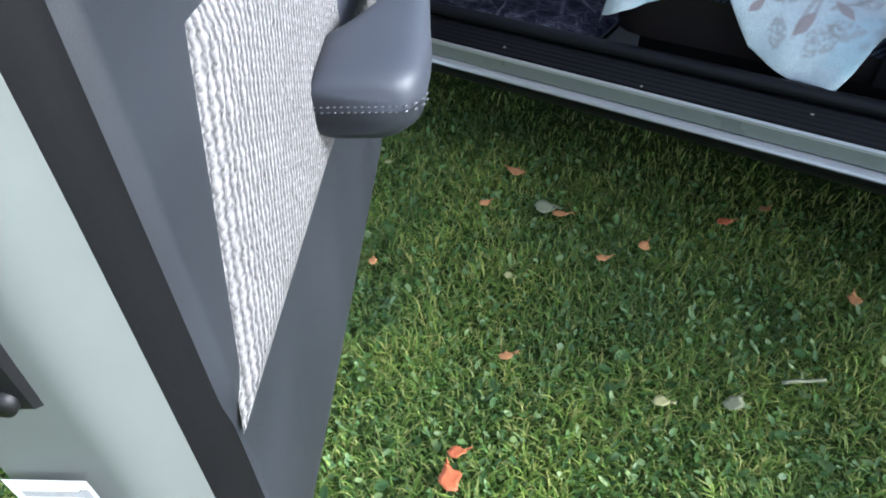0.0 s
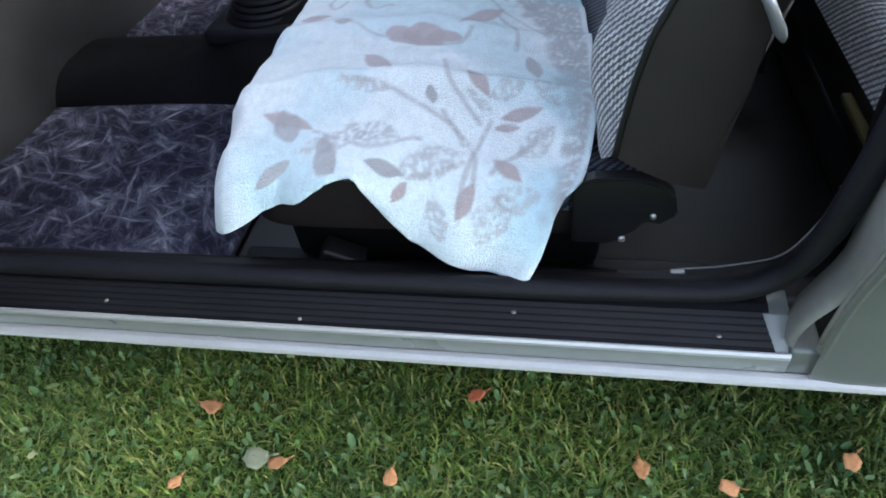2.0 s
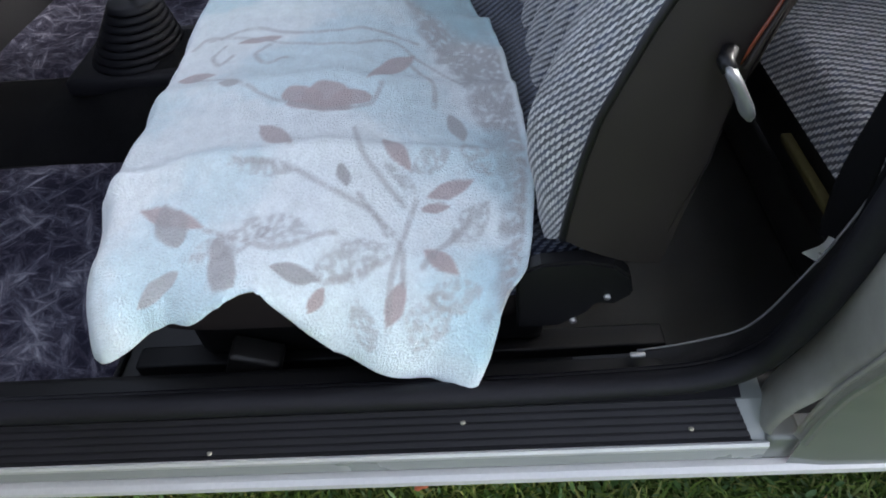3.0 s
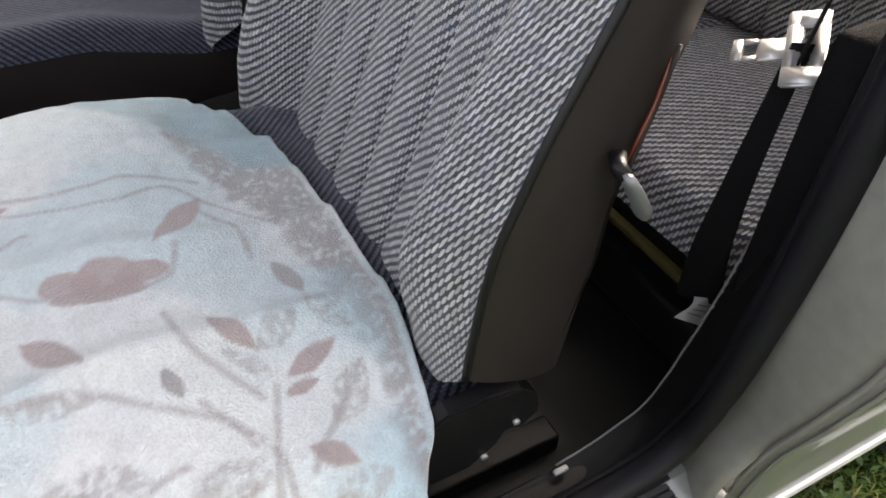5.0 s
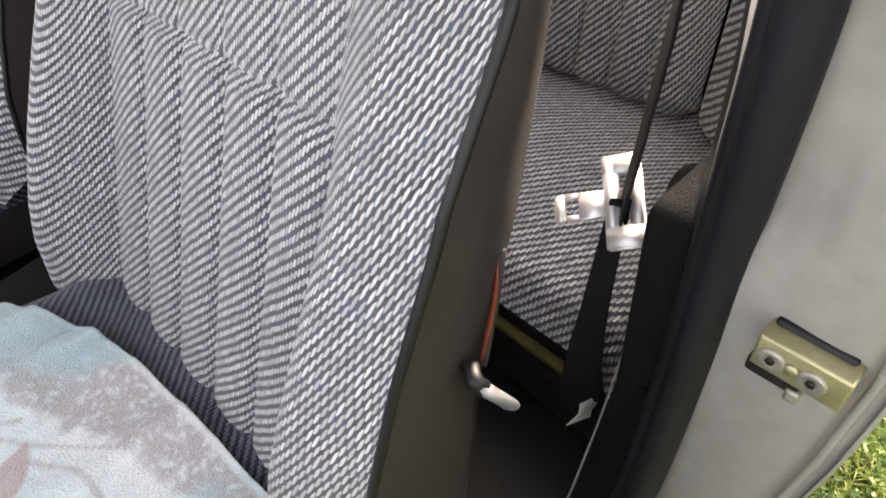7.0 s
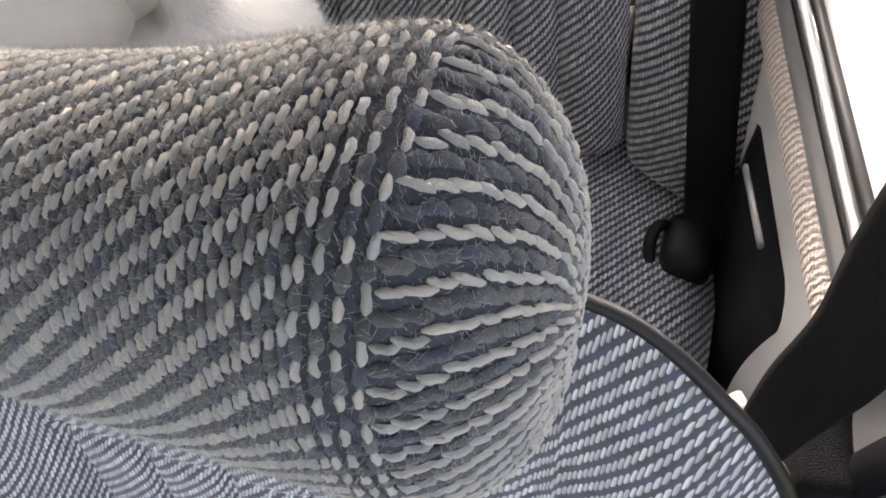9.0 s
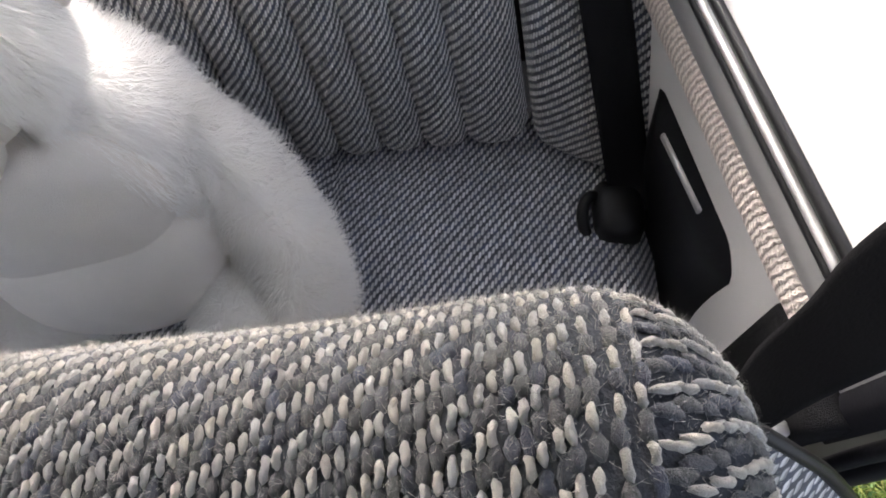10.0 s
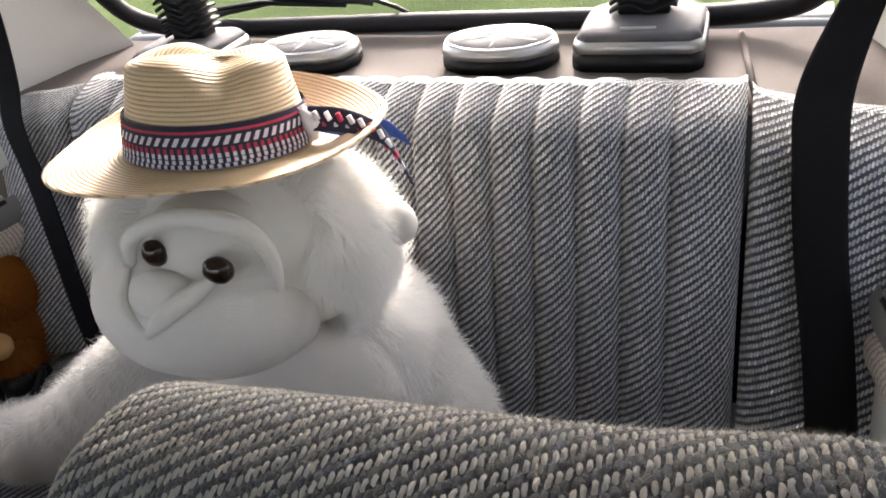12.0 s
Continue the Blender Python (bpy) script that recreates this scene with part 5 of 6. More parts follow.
    twigs = [[(-0.601, 0.187), (-0.52, 0.161), (-0.457, 0.177)], [(-0.371, 0.234), (-0.39, 0.165), (-0.399, 0.131), (-0.403, 0.089)], [(-0.434, 0.228), (-0.41, 0.199), (-0.404, 0.184)], [(-0.58, 0.271), (-0.517, 0.265), (-0.463, 0.23), (-0.42, 0.209), (-0.388, 0.174), (-0.385, 0.134)], [(-0.685, 0.467), (-0.607, 0.431), (-0.545, 0.39), (-0.483, 0.37), (-0.435, 0.385), (-0.42, 0.43)],
             [(-0.711, 0.555), (-0.686, 0.583), (-0.62, 0.565), (-0.556, 0.543), (-0.469, 0.53), (-0.415, 0.55), (-0.376, 0.515), (-0.305, 0.446)], [(-0.363, 0.152), (-0.327, 0.196), (-0.313, 0.215)], [(-0.465, 0.125), (-0.426, 0.141), (-0.4, 0.158)], [(-0.69, 0.575), (-0.62, 0.59), (-0.54, 0.565), (-0.45, 0.575), (-0.38, 0.56)], [(-0.445, 0.33), (-0.43, 0.28), (-0.385, 0.225)], [(-0.66, 0.555), (-0.672, 0.525), (-0.655, 0.500), (-0.64, 0.520)], [(-0.59, 0.545), (-0.605, 0.515), (-0.585, 0.490), (-0.56, 0.505)], [(-0.39, 0.50), (-0.355, 0.45), (-0.352, 0.40)]]
    for tw in twigs:
        line = curve_pts([(a, b, 0) for a, b in tw], 90)
        d = np.full(len(xs), 9.0)
        for q in line:
            d = np.minimum(d, np.hypot(xs - q.x, ws - q.y))
        m = sm(0.0056, 0.0012, d) * 0.62 * sm(-0.9, 0.1, n3)
        col = col * (1 - m[:, None]) + taupe * m[:, None]
    col = np.clip(col * (0.96 + 0.06 * n3[:, None]), 0, 1)
    faces = [(i * (NY + 1) + j, (i + 1) * (NY + 1) + j, (i + 1) * (NY + 1) + j + 1, i * (NY + 1) + j + 1) for i in range(NX) for j in range(NY)]
    base = Vector((-0.5, 0.4, 0.5))
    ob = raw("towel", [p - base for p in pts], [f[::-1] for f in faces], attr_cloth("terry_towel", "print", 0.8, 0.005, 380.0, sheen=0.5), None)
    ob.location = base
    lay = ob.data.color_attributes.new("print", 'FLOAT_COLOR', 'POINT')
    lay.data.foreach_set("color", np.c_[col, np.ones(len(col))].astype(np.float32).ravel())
    sol = ob.modifiers.new("thickness", 'SOLIDIFY')
    sol.thickness, sol.offset = 0.004, 1.0
    tagged(ob, "pale blue terry towel printed with pinkish leaves, over the seat", "towel")


towel()


# ---- floor mats ----
def mat_cloth():
    """Feathery strokes lying several ways, pale blue-grey on dark violet."""
    m, nt, b = nodes_of("marbled_mat")
    tc = nt.nodes.new("ShaderNodeTexCoord")
    sumv = None
    for k, (deg, sx, sy) in enumerate(((18, 42, 9), (78, 46, 10), (136, 40, 9), (48, 34, 8))):
        mp = nt.nodes.new("ShaderNodeMapping")
        mp.vector_type = 'TEXTURE'
        mp.inputs["Rotation"].default_value = (0, 0, radians(deg))
        mp.inputs["Scale"].default_value = (1 / sx, 1 / sy, 0.1)
        mp.inputs["Location"].default_value = (0.31 * k, 0.17 * k, 0)
        nt.links.new(tc.outputs["Object"], mp.inputs["Vector"])
        tx = nt.nodes.new("ShaderNodeTexNoise")
        tx.inputs["Scale"].default_value, tx.inputs["Detail"].default_value, tx.inputs["Roughness"].default_value, tx.inputs["Distortion"].default_value = 1.0, 4.0, 0.65, 0.5
        nt.links.new(mp.outputs[0], tx.inputs["Vector"])
        sumv = tx.outputs["Fac"] if sumv is None else math_node(nt, 'MAXIMUM', sumv, tx.outputs["Fac"])
    d = noise_tex(nt, 7, 4)
    g = noise_tex(nt, 420, 2)
    mix = math_node(nt, 'ADD', math_node(nt, 'MULTIPLY', sumv, 0.80), math_node(nt, 'ADD', math_node(nt, 'MULTIPLY', d, 0.20), math_node(nt, 'MULTIPLY', g, 0.10)))
    nt.links.new(ramp(nt, mix, [(0.55, (0.018, 0.0175, 0.031)), (0.62, (0.056, 0.055, 0.080)), (0.67, (0.118, 0.117, 0.152)), (0.75, (0.29, 0.29, 0.34))]), b.inputs["Base Color"])
    b.inputs["Roughness"].default_value = 0.95
    b.inputs["Specular IOR Level"].default_value = 0.1
    bump(nt, b, noise_tex(nt, 500, 2), 0.5, 0.002)
    return m


M_MAT = mat_cloth()


def floor_mat(y0, y1, x0, x1, label):
    ob = thing("floor_mat", ((x0 + x1) / 2, (y0 + y1) / 2, 0.236), label, "floor mat", "floor mats")

    def top(a, b):
        x, y = x0 + b * (x1 - x0), y0 + a * (y1 - y0)
        e = min(a, 1 - a, b, 1 - b)
        return Vector((x, y, 0.250 + 0.006 * noise.noise(Vector((x * 5, y * 5, 0))) - 0.010 * max(0, 1 - e / 0.02) ** 2))
    sheet("mat_top", 40, 40, top, M_MAT, ob)
    ring = [top(a, 0) for a in np.linspace(0, 1, 12)] + [top(1, b) for b in np.linspace(0, 1, 12)] + [top(a, 1) for a in np.linspace(1, 0, 12)] + [top(0, b) for b in np.linspace(1, 0, 12)]
    tube("edging", ring, 0.005, M_BLACK, ob, "black stitched edging", closed=True, seg=6)


floor_mat(0.122, 0.715, -1.53, -0.845, "blue-grey marbled carpet mat in the driver's footwell")
floor_mat(1.06, 1.68, -1.62, -0.845, "blue-grey marbled carpet mat beyond the tunnel")


# ---- seat belts ----
def front_belt():
    b = thing("seat_belt", (0.06, 0.13, 0.77), "black front seat belt with grey metal tongue, hanging at the pillar", "seat belt")
    o = offset_of(b)
    w = Vector((0.0245, 0.0150, 0.002))
    web("upper_webbing", [(0.074, 0.150, 0.772), (0.086, 0.147, 0.86), (0.091, 0.143, 0.95), (0.090, 0.152, 1.05), (0.078, 0.158, 1.16), (0.070, 0.138, 1.34)], [w * 0.8, w * 0.95, w * 1.0, w * 1.1, w * 1.15, w * 1.0], M_WEB, b, "black belt webbing")
    w2 = Vector((0.010, -0.021, 0.004))
    web("lower_webbing", [(0.070, 0.150, 0.780), (0.066, 0.152, 0.73), (0.062, 0.156, 0.65), (0.068, 0.164, 0.56), (0.085, 0.170, 0.47)], [w2 * 0.35, w2 * 0.42, w2 * 0.55, w2 * 0.8, w2 * 1.05], M_WEB, b, "black belt webbing")
    # tongue: a slotted frame with a flat blade
    A, U = Vector((0.0453, 0.138, 0.7617)), Vector((0.704, 0.631, 0.318)).normalized()
    V = Vector((-0.60, 0.75, -0.23)).normalized()
    V = (V - U * V.dot(U)).normalized()
    Nn = U.cross(V)

    def q(u, v, n):
        return A + U * u + V * (0.78 * v) + Nn * n

    def bar(name, u0, u1, v0, v1, mt, parent, th=0.0028, label=""):
        vs = [q(u, v, n) - offset_of(parent) for n in (-th, th) for u, v in ((u0, v0), (u1, v0), (u1, v1), (u0, v1))]
        bm = bmesh.new()
        bv = [bm.verts.new(p) for p in vs]
        for f in ((3, 2, 1, 0), (4, 5, 6, 7), (0, 1, 5, 4), (1, 2, 6, 5), (2, 3, 7, 6), (3, 0, 4, 7)):
            bm.faces.new([bv[k] for k in f])
        bmesh.ops.bevel(bm, geom=bm.edges[:], offset=0.0016, segments=2, affect='EDGES')
        return part(name, bm, mt, parent, label)
    fr = bar("tongue", -0.006, 0.074, -0.008, 0.004, M_STEEL, b, label="worn grey metal belt tongue")
    bar("tongue_plate", 0.006, 0.062, -0.012, 0.005, M_STEEL, fr, 0.002)
    bar("tongue_top_bar", -0.006, 0.074, -0.034, -0.019, M_STEEL, fr)
    bar("tongue_end", -0.008, 0.012, -0.034, 0.005, M_STEEL, fr)
    bar("tongue_end", 0.057, 0.076, -0.034, 0.005, M_STEEL, fr)
    bar("tongue_blade_stem", 0.020, 0.046, 0.002, 0.030, M_STEEL, fr, 0.0016)
    bar("tongue_blade_side", 0.020, 0.0265, 0.028, 0.044, M_STEEL, fr, 0.0016)
    bar("tongue_blade_side", 0.0395, 0.046, 0.028, 0.044, M_STEEL, fr, 0.0016)
    bar("tongue_blade_tip", 0.020, 0.046, 0.042, 0.054, M_STEEL, fr, 0.0016)
    # stitched paper tag low on the belt
    quad = [Vector(p) for p in ((0.064, 0.160, 0.4935), (0.105, 0.162, 0.468), (0.096, 0.160, 0.4285), (0.047, 0.160, 0.467))]

    def tag_at(a, b):
        p = quad[0].lerp(quad[1], a).lerp(quad[3].lerp(quad[2], a), b)
        return p + Vector((0.001, -0.003, 0.001)) * math.sin(b * 4.5 + a)
    tg = sheet("care_tag", 8, 10, tag_at, M_STICKER, b, "small creased white paper tag")
    for k in range(3):
        v = 0.25 + 0.2 * k
        sheet("tag_print", 6, 2, lambda a, c: tag_at(0.2 + 0.6 * a, v + 0.05 * c) + Vector((0, -0.0012, 0.0004)), M_INK, tg)
    tube("guide_ring", [(0.045, 0.128, 1.355), (0.070, 0.126, 1.365), (0.095, 0.128, 1.355)], 0.008, M_BLACK, b, "black belt guide")


def rear_belt(flip, label):
    def f(p):
        return (p[0], 2 * YC - p[1], p[2]) if flip else p
    b = thing("seat_belt", f((0.6, 0.23, 0.98)), label, "seat belt", "rear seat belts")
    w, wb = Vector((0.0, 0.029, 0.0)), Vector((0.010, 0.025, 0.004))
    run = ((0.79, 0.190, 1.34), (0.735, 0.232, 1.21), (0.655, 0.270, 1.105), (0.602, 0.268, 1.03), (0.566, 0.252, 0.93), (0.522, 0.228, 0.82), (0.468, 0.206, 0.70), (0.425, 0.190, 0.61), (0.385, 0.185, 0.56))
    if flip:
        run = ((0.80, 1.76, 1.34), (0.735, 1.70, 1.20), (0.655, 1.640, 1.095), (0.596, 1.600, 1.03), (0.560, 1.566, 0.93), (0.515, 1.532, 0.82), (0.468, 1.500, 0.70), (0.440, 1.48, 0.61), (0.42, 1.48, 0.565))
    web("webbing", run, [w * 0.7, w * 0.75, w, w, w, w, w, w, wb], M_WEB, b, "wide black belt webbing", n=70)
    slab("reel_cover", tuple(min(x, y) for x, y in zip(f((0.335, 0.165, 0.50)), f((0.425, 0.235, 0.585)))), tuple(max(x, y) for x, y in zip(f((0.335, 0.165, 0.50)), f((0.425, 0.235, 0.585)))), M_BLACK, b, "black belt anchor cover", bevel=0.03, seg=4)
    ring = [f((0.372 + 0.026 * math.cos(t), 0.232 + 0.018 * math.sin(t), 0.552 + 0.020 * math.cos(t) + 0.012 * math.sin(t))) for t in np.linspace(0, 2 * math.pi, 24)[:-1]]
    tube("anchor_eye", ring, 0.009, M_BLACK, b, "black anchor eye", closed=True)
    tube("anchor_strip", [f((0.285, 0.150, 0.745)), f((0.335, 0.160, 0.741)), f((0.385, 0.170, 0.736))], 0.0035, M_STEEL, b, "thin bright metal strip", flat=2.2)
    def plate(a, c):
        x = 0.205 + a * 0.265
        top = 0.742 - 0.05 * max(0.0, (0.22 - a) / 0.22) ** 2
        return f((x, 0.100 + 0.186 * (x - 0.14) + 0.020 * math.sin(min(1.0, 4 * a, 4 * (1 - a), 5 * (1 - c)) * math.pi / 2) - 0.004, 0.36 + c * (top - 0.36)))
    sheet("anchor_panel", 24, 20, plate, M_BLACK, b, "black panel behind the belt anchor", flip=not flip)


front_belt()
rear_belt(False, "black rear seat belt lying over the twill bolster")
rear_belt(True, "black rear seat belt on the far side of the bench")


# ---- parcel shelf and loudspeakers ----
def shelf():
    s = thing("parcel_shelf", (0.86, YC, 1.035), "brownish felt parcel shelf behind the rear bench", "parcel shelf")
    sheet("felt", 30, 14, lambda a, b: Vector((0.70 + b * 0.33, 0.13 + a * (2 * YC - 0.26), 1.043 + 0.004 * noise.noise(Vector((a * 9, b * 3, 2))))), M_SHELF, s)
    slab("shelf_board", (0.76, 0.13, 1.020), (1.03, 2 * YC - 0.13, 1.035), M_BLACK, s, bevel=0.004)
    for y in (0.335, 2 * YC - 0.335):
        tube("shelf_groove", [(0.74, y, 1.045), (1.00, y + (0.02 if y < YC else -0.02), 1.045)], 0.005, M_SHELF, s)


def block(pts_low, pts_up, z0, z1, parent, name, mt, label=""):
    n = len(pts_low)
    o = offset_of(parent)
    verts = [Vector((x, y, z0)) - o for x, y in pts_low] + [Vector((x, y, z1)) - o for x, y in pts_up]
    faces = [(k, (k + 1) % n, n + (k + 1) % n, n + k) for k in range(n)] + [tuple(range(n))[::-1], tuple(range(n, 2 * n))]
    bm = bmesh.new()
    bv = [bm.verts.new(v) for v in verts]
    for f in faces:
        bm.faces.new([bv[k] for k in f])
    bmesh.ops.recalc_face_normals(bm, faces=bm.faces[:])
    bmesh.ops.bevel(bm, geom=bm.edges[:], offset=0.003, segments=2, affect='EDGES')
    return part(name, bm, mt, parent, label)


def oval(cx, cy, rx, ry, n, e=1.0):
    return [(cx + rx * math.copysign(abs(math.cos(t)) ** e, math.cos(t)), cy + ry * math.copysign(abs(math.sin(t)) ** e, math.sin(t))) for t in np.linspace(0, 2 * math.pi, n + 1)[:-1]]


def round_speaker(cx, cy):
    s = thing("loudspeaker", (cx, cy, 1.0430), "grey oval loudspeaker with silver rim on the parcel shelf", "loudspeaker", "shelf loudspeakers")
    block(oval(cx, cy, 0.068, 0.102, 12, 0.85), oval(cx, cy, 0.068, 0.102, 12, 0.85), 1.0420, 1.0660, s, "base", M_BLACK, "black speaker base")
    rim = block(oval(cx, cy, 0.069, 0.104, 12, 0.85), oval(cx, cy, 0.065, 0.099, 12, 0.9), 1.0650, 1.0815, s, "rim", M_SPK_SILVER, "bevelled silver rim")
    g = block(oval(cx, cy, 0.060, 0.092, 32), oval(cx, cy, 0.054, 0.086, 32), 1.0805, 1.0870, s, "grille", M_SPK_GREY, "grey mesh grille")
    tube("grille_ring", [(x, y, 1.0830) for x, y in oval(cx, cy, 0.060, 0.092, 40)], 0.0025, M_CHROME, g, closed=True, seg=6)
    slab("badge", (cx + 0.022, cy - 0.022, 1.0845), (cx + 0.030, cy + 0.022, 1.0875), M_SPK_SILVER, g, bevel=0.001)
    for deg in (0, 60, 120, 180, 240, 300):
        c, d = math.cos(radians(deg)), math.sin(radians(deg))
        tube("rib", [(cx + 0.012 * c, cy + 0.018 * d, 1.0872), (cx + 0.052 * c, cy + 0.082 * d, 1.0866)], 0.0014, M_SPK_SILVER, g, seg=6)


def box_speaker(cx, cy):
    s = thing("loudspeaker", (cx, cy, 1.0430), "boxy grey loudspeaker with silver rim and black ribbed top", "loudspeaker", "shelf loudspeakers")

    def rect(hx, hy, dx=0.0):
        c = 0.018
        return [(cx + dx + a * hx - (c if a > 0 else -c) * k, cy + b * hy - (c if b > 0 else -c) * (1 - k)) for a, b, k in ((-1, -1, 0), (-1, -1, 1), (1, -1, 1), (1, -1, 0), (1, 1, 0), (1, 1, 1), (-1, 1, 1), (-1, 1, 0))]
    P = [rect(0.085, 0.098), rect(0.082, 0.095), rect(0.068, 0.082, 0.006)]
    for k in range(3):
        P[k] = [P[k][i] for i in (1, 0, 7, 6, 5, 4, 3, 2)]
    block(P[0], P[0], 1.0420, 1.0710, s, "base", M_BLACK, "black speaker base")
    block(P[0], P[1], 1.0710, 1.0890, s, "rim", M_SPK_SILVER, "bevelled silver rim")
    top = block(P[1], P[2], 1.0890, 1.1030, s, "grille", M_SPK_GREY, "grey sloping grille")
    slab("badge", (cx - 0.062, cy - 0.026, 1.0990), (cx - 0.056, cy + 0.026, 1.1045), M_SPK_SILVER, top, bevel=0.001)
    for k in range(6):
        z = 1.1110 + 0.0125 * k

        def fin(a, b, z=z):
            y = cy + (a - 0.5) * 0.10
            return Vector((cx - 0.002 + b * 0.055, y, z + 0.006 * math.sin(a * 2 * math.pi * 1.5 + 0.8) * (1 - 0.3 * b)))
        f = sheet("black_fin", 18, 2, fin, M_RUBBER, s, "wavy black rubber fin")
        so = f.modifiers.new("thickness", 'SOLIDIFY')
        so.thickness = 0.005
    slab("fin_core", (cx + 0.006, cy - 0.040, 1.1010), (cx + 0.045, cy + 0.040, 1.1830), M_BLACK, s, bevel=0.006)


shelf()
round_speaker(0.888, 0.730)
round_speaker(0.878, 1.100)
box_speaker(0.920, 0.503)
box_speaker(0.850, 1.357)


# ---- plush figures: one plain mesh each ----
def blob_mesh(blobs, res):
    """Rounded lumps (centre, radii, turn about y and z in degrees, material), as loose shells in one mesh."""
    verts, faces, ids = [], [], []
    for c, r, ry, rz, mi in blobs:
        R = Euler((0, radians(ry), radians(rz))).to_matrix()
        b0 = len(verts)
        nu, nv = res, res // 2
        for j in range(nv + 1):
            ph = math.pi * j / nv
            for i in range(nu):
                th = 2 * math.pi * i / nu
                d = Vector((math.sin(ph) * math.cos(th), math.sin(ph) * math.sin(th), math.cos(ph)))
                k = 1 + 0.035 * noise.noise(Vector(c) * 3 + d * 2.2)
                verts.append(Vector(c) + R @ Vector((d.x * r[0], d.y * r[1], d.z * r[2])) * k)
        for j in range(nv):
            for i in range(nu):
                faces.append((b0 + j * nu + i, b0 + (j + 1) * nu + i, b0 + (j + 1) * nu + (i + 1) % nu, b0 + j * nu + (i + 1) % nu))
                ids.append(mi)
    return verts, faces, ids


def fur_on(blobs, which, count, length, seed, droop=0.35, width=0.0007):
    rng = random.Random(seed)
    verts, faces = [], []
    areas = [blobs[k][1][0] * blobs[k][1][1] + blobs[k][1][1] * blobs[k][1][2] + blobs[k][1][0] * blobs[k][1][2] for k in which]
    tot = sum(areas)
    for k, ar in zip(which, areas):
        c, r, ry, rz, mi = blobs[k]
        R = Euler((0, radians(ry), radians(rz))).to_matrix()
        for _ in range(int(count * ar / tot)):
            d = Vector((rng.gauss(0, 1), rng.gauss(0, 1), rng.gauss(0, 1))).normalized()
            loc = Vector((d.x * r[0], d.y * r[1], d.z * r[2]))
            n = R @ Vector((d.x / r[0], d.y / r[1], d.z / r[2])).normalized()
            p = Vector(c) + R @ loc
            comb = Vector((noise.noise(p * 18), noise.noise(p * 18 + Vector((7, 0, 0))), noise.noise(p * 18 + Vector((0, 9, 0)))))
            dr = (n * 0.50 + comb * 0.45 + Vector((0, 0, -droop)) + Vector((rng.uniform(-1, 1), rng.uniform(-1, 1), rng.uniform(-1, 1))) * 0.22).normalized()
            if dr.dot(n) < 0.12:
                dr = (dr + n * (0.25 - dr.dot(n))).normalized()
            ln = length * rng.uniform(0.6, 1.25)
            sd = dr.cross(n)
            if sd.length < 1e-4:
                continue
            sd = sd.normalized() * width * rng.uniform(0.7, 1.4)
            b = len(verts)
            mid = p + dr * ln * 0.55
            tip = p + (dr + Vector((0, 0, -0.25))).normalized() * ln
            verts += [p - sd, p + sd, mid + sd * 0.7, mid - sd * 0.7, tip]
            faces += [(b, b + 1, b + 2, b + 3), (b + 3, b + 2, b + 4)]
    return verts, faces


def fur_material(name, cols):
    m = island(name, cols, 0.95, 0.05, 0.3)
    return m


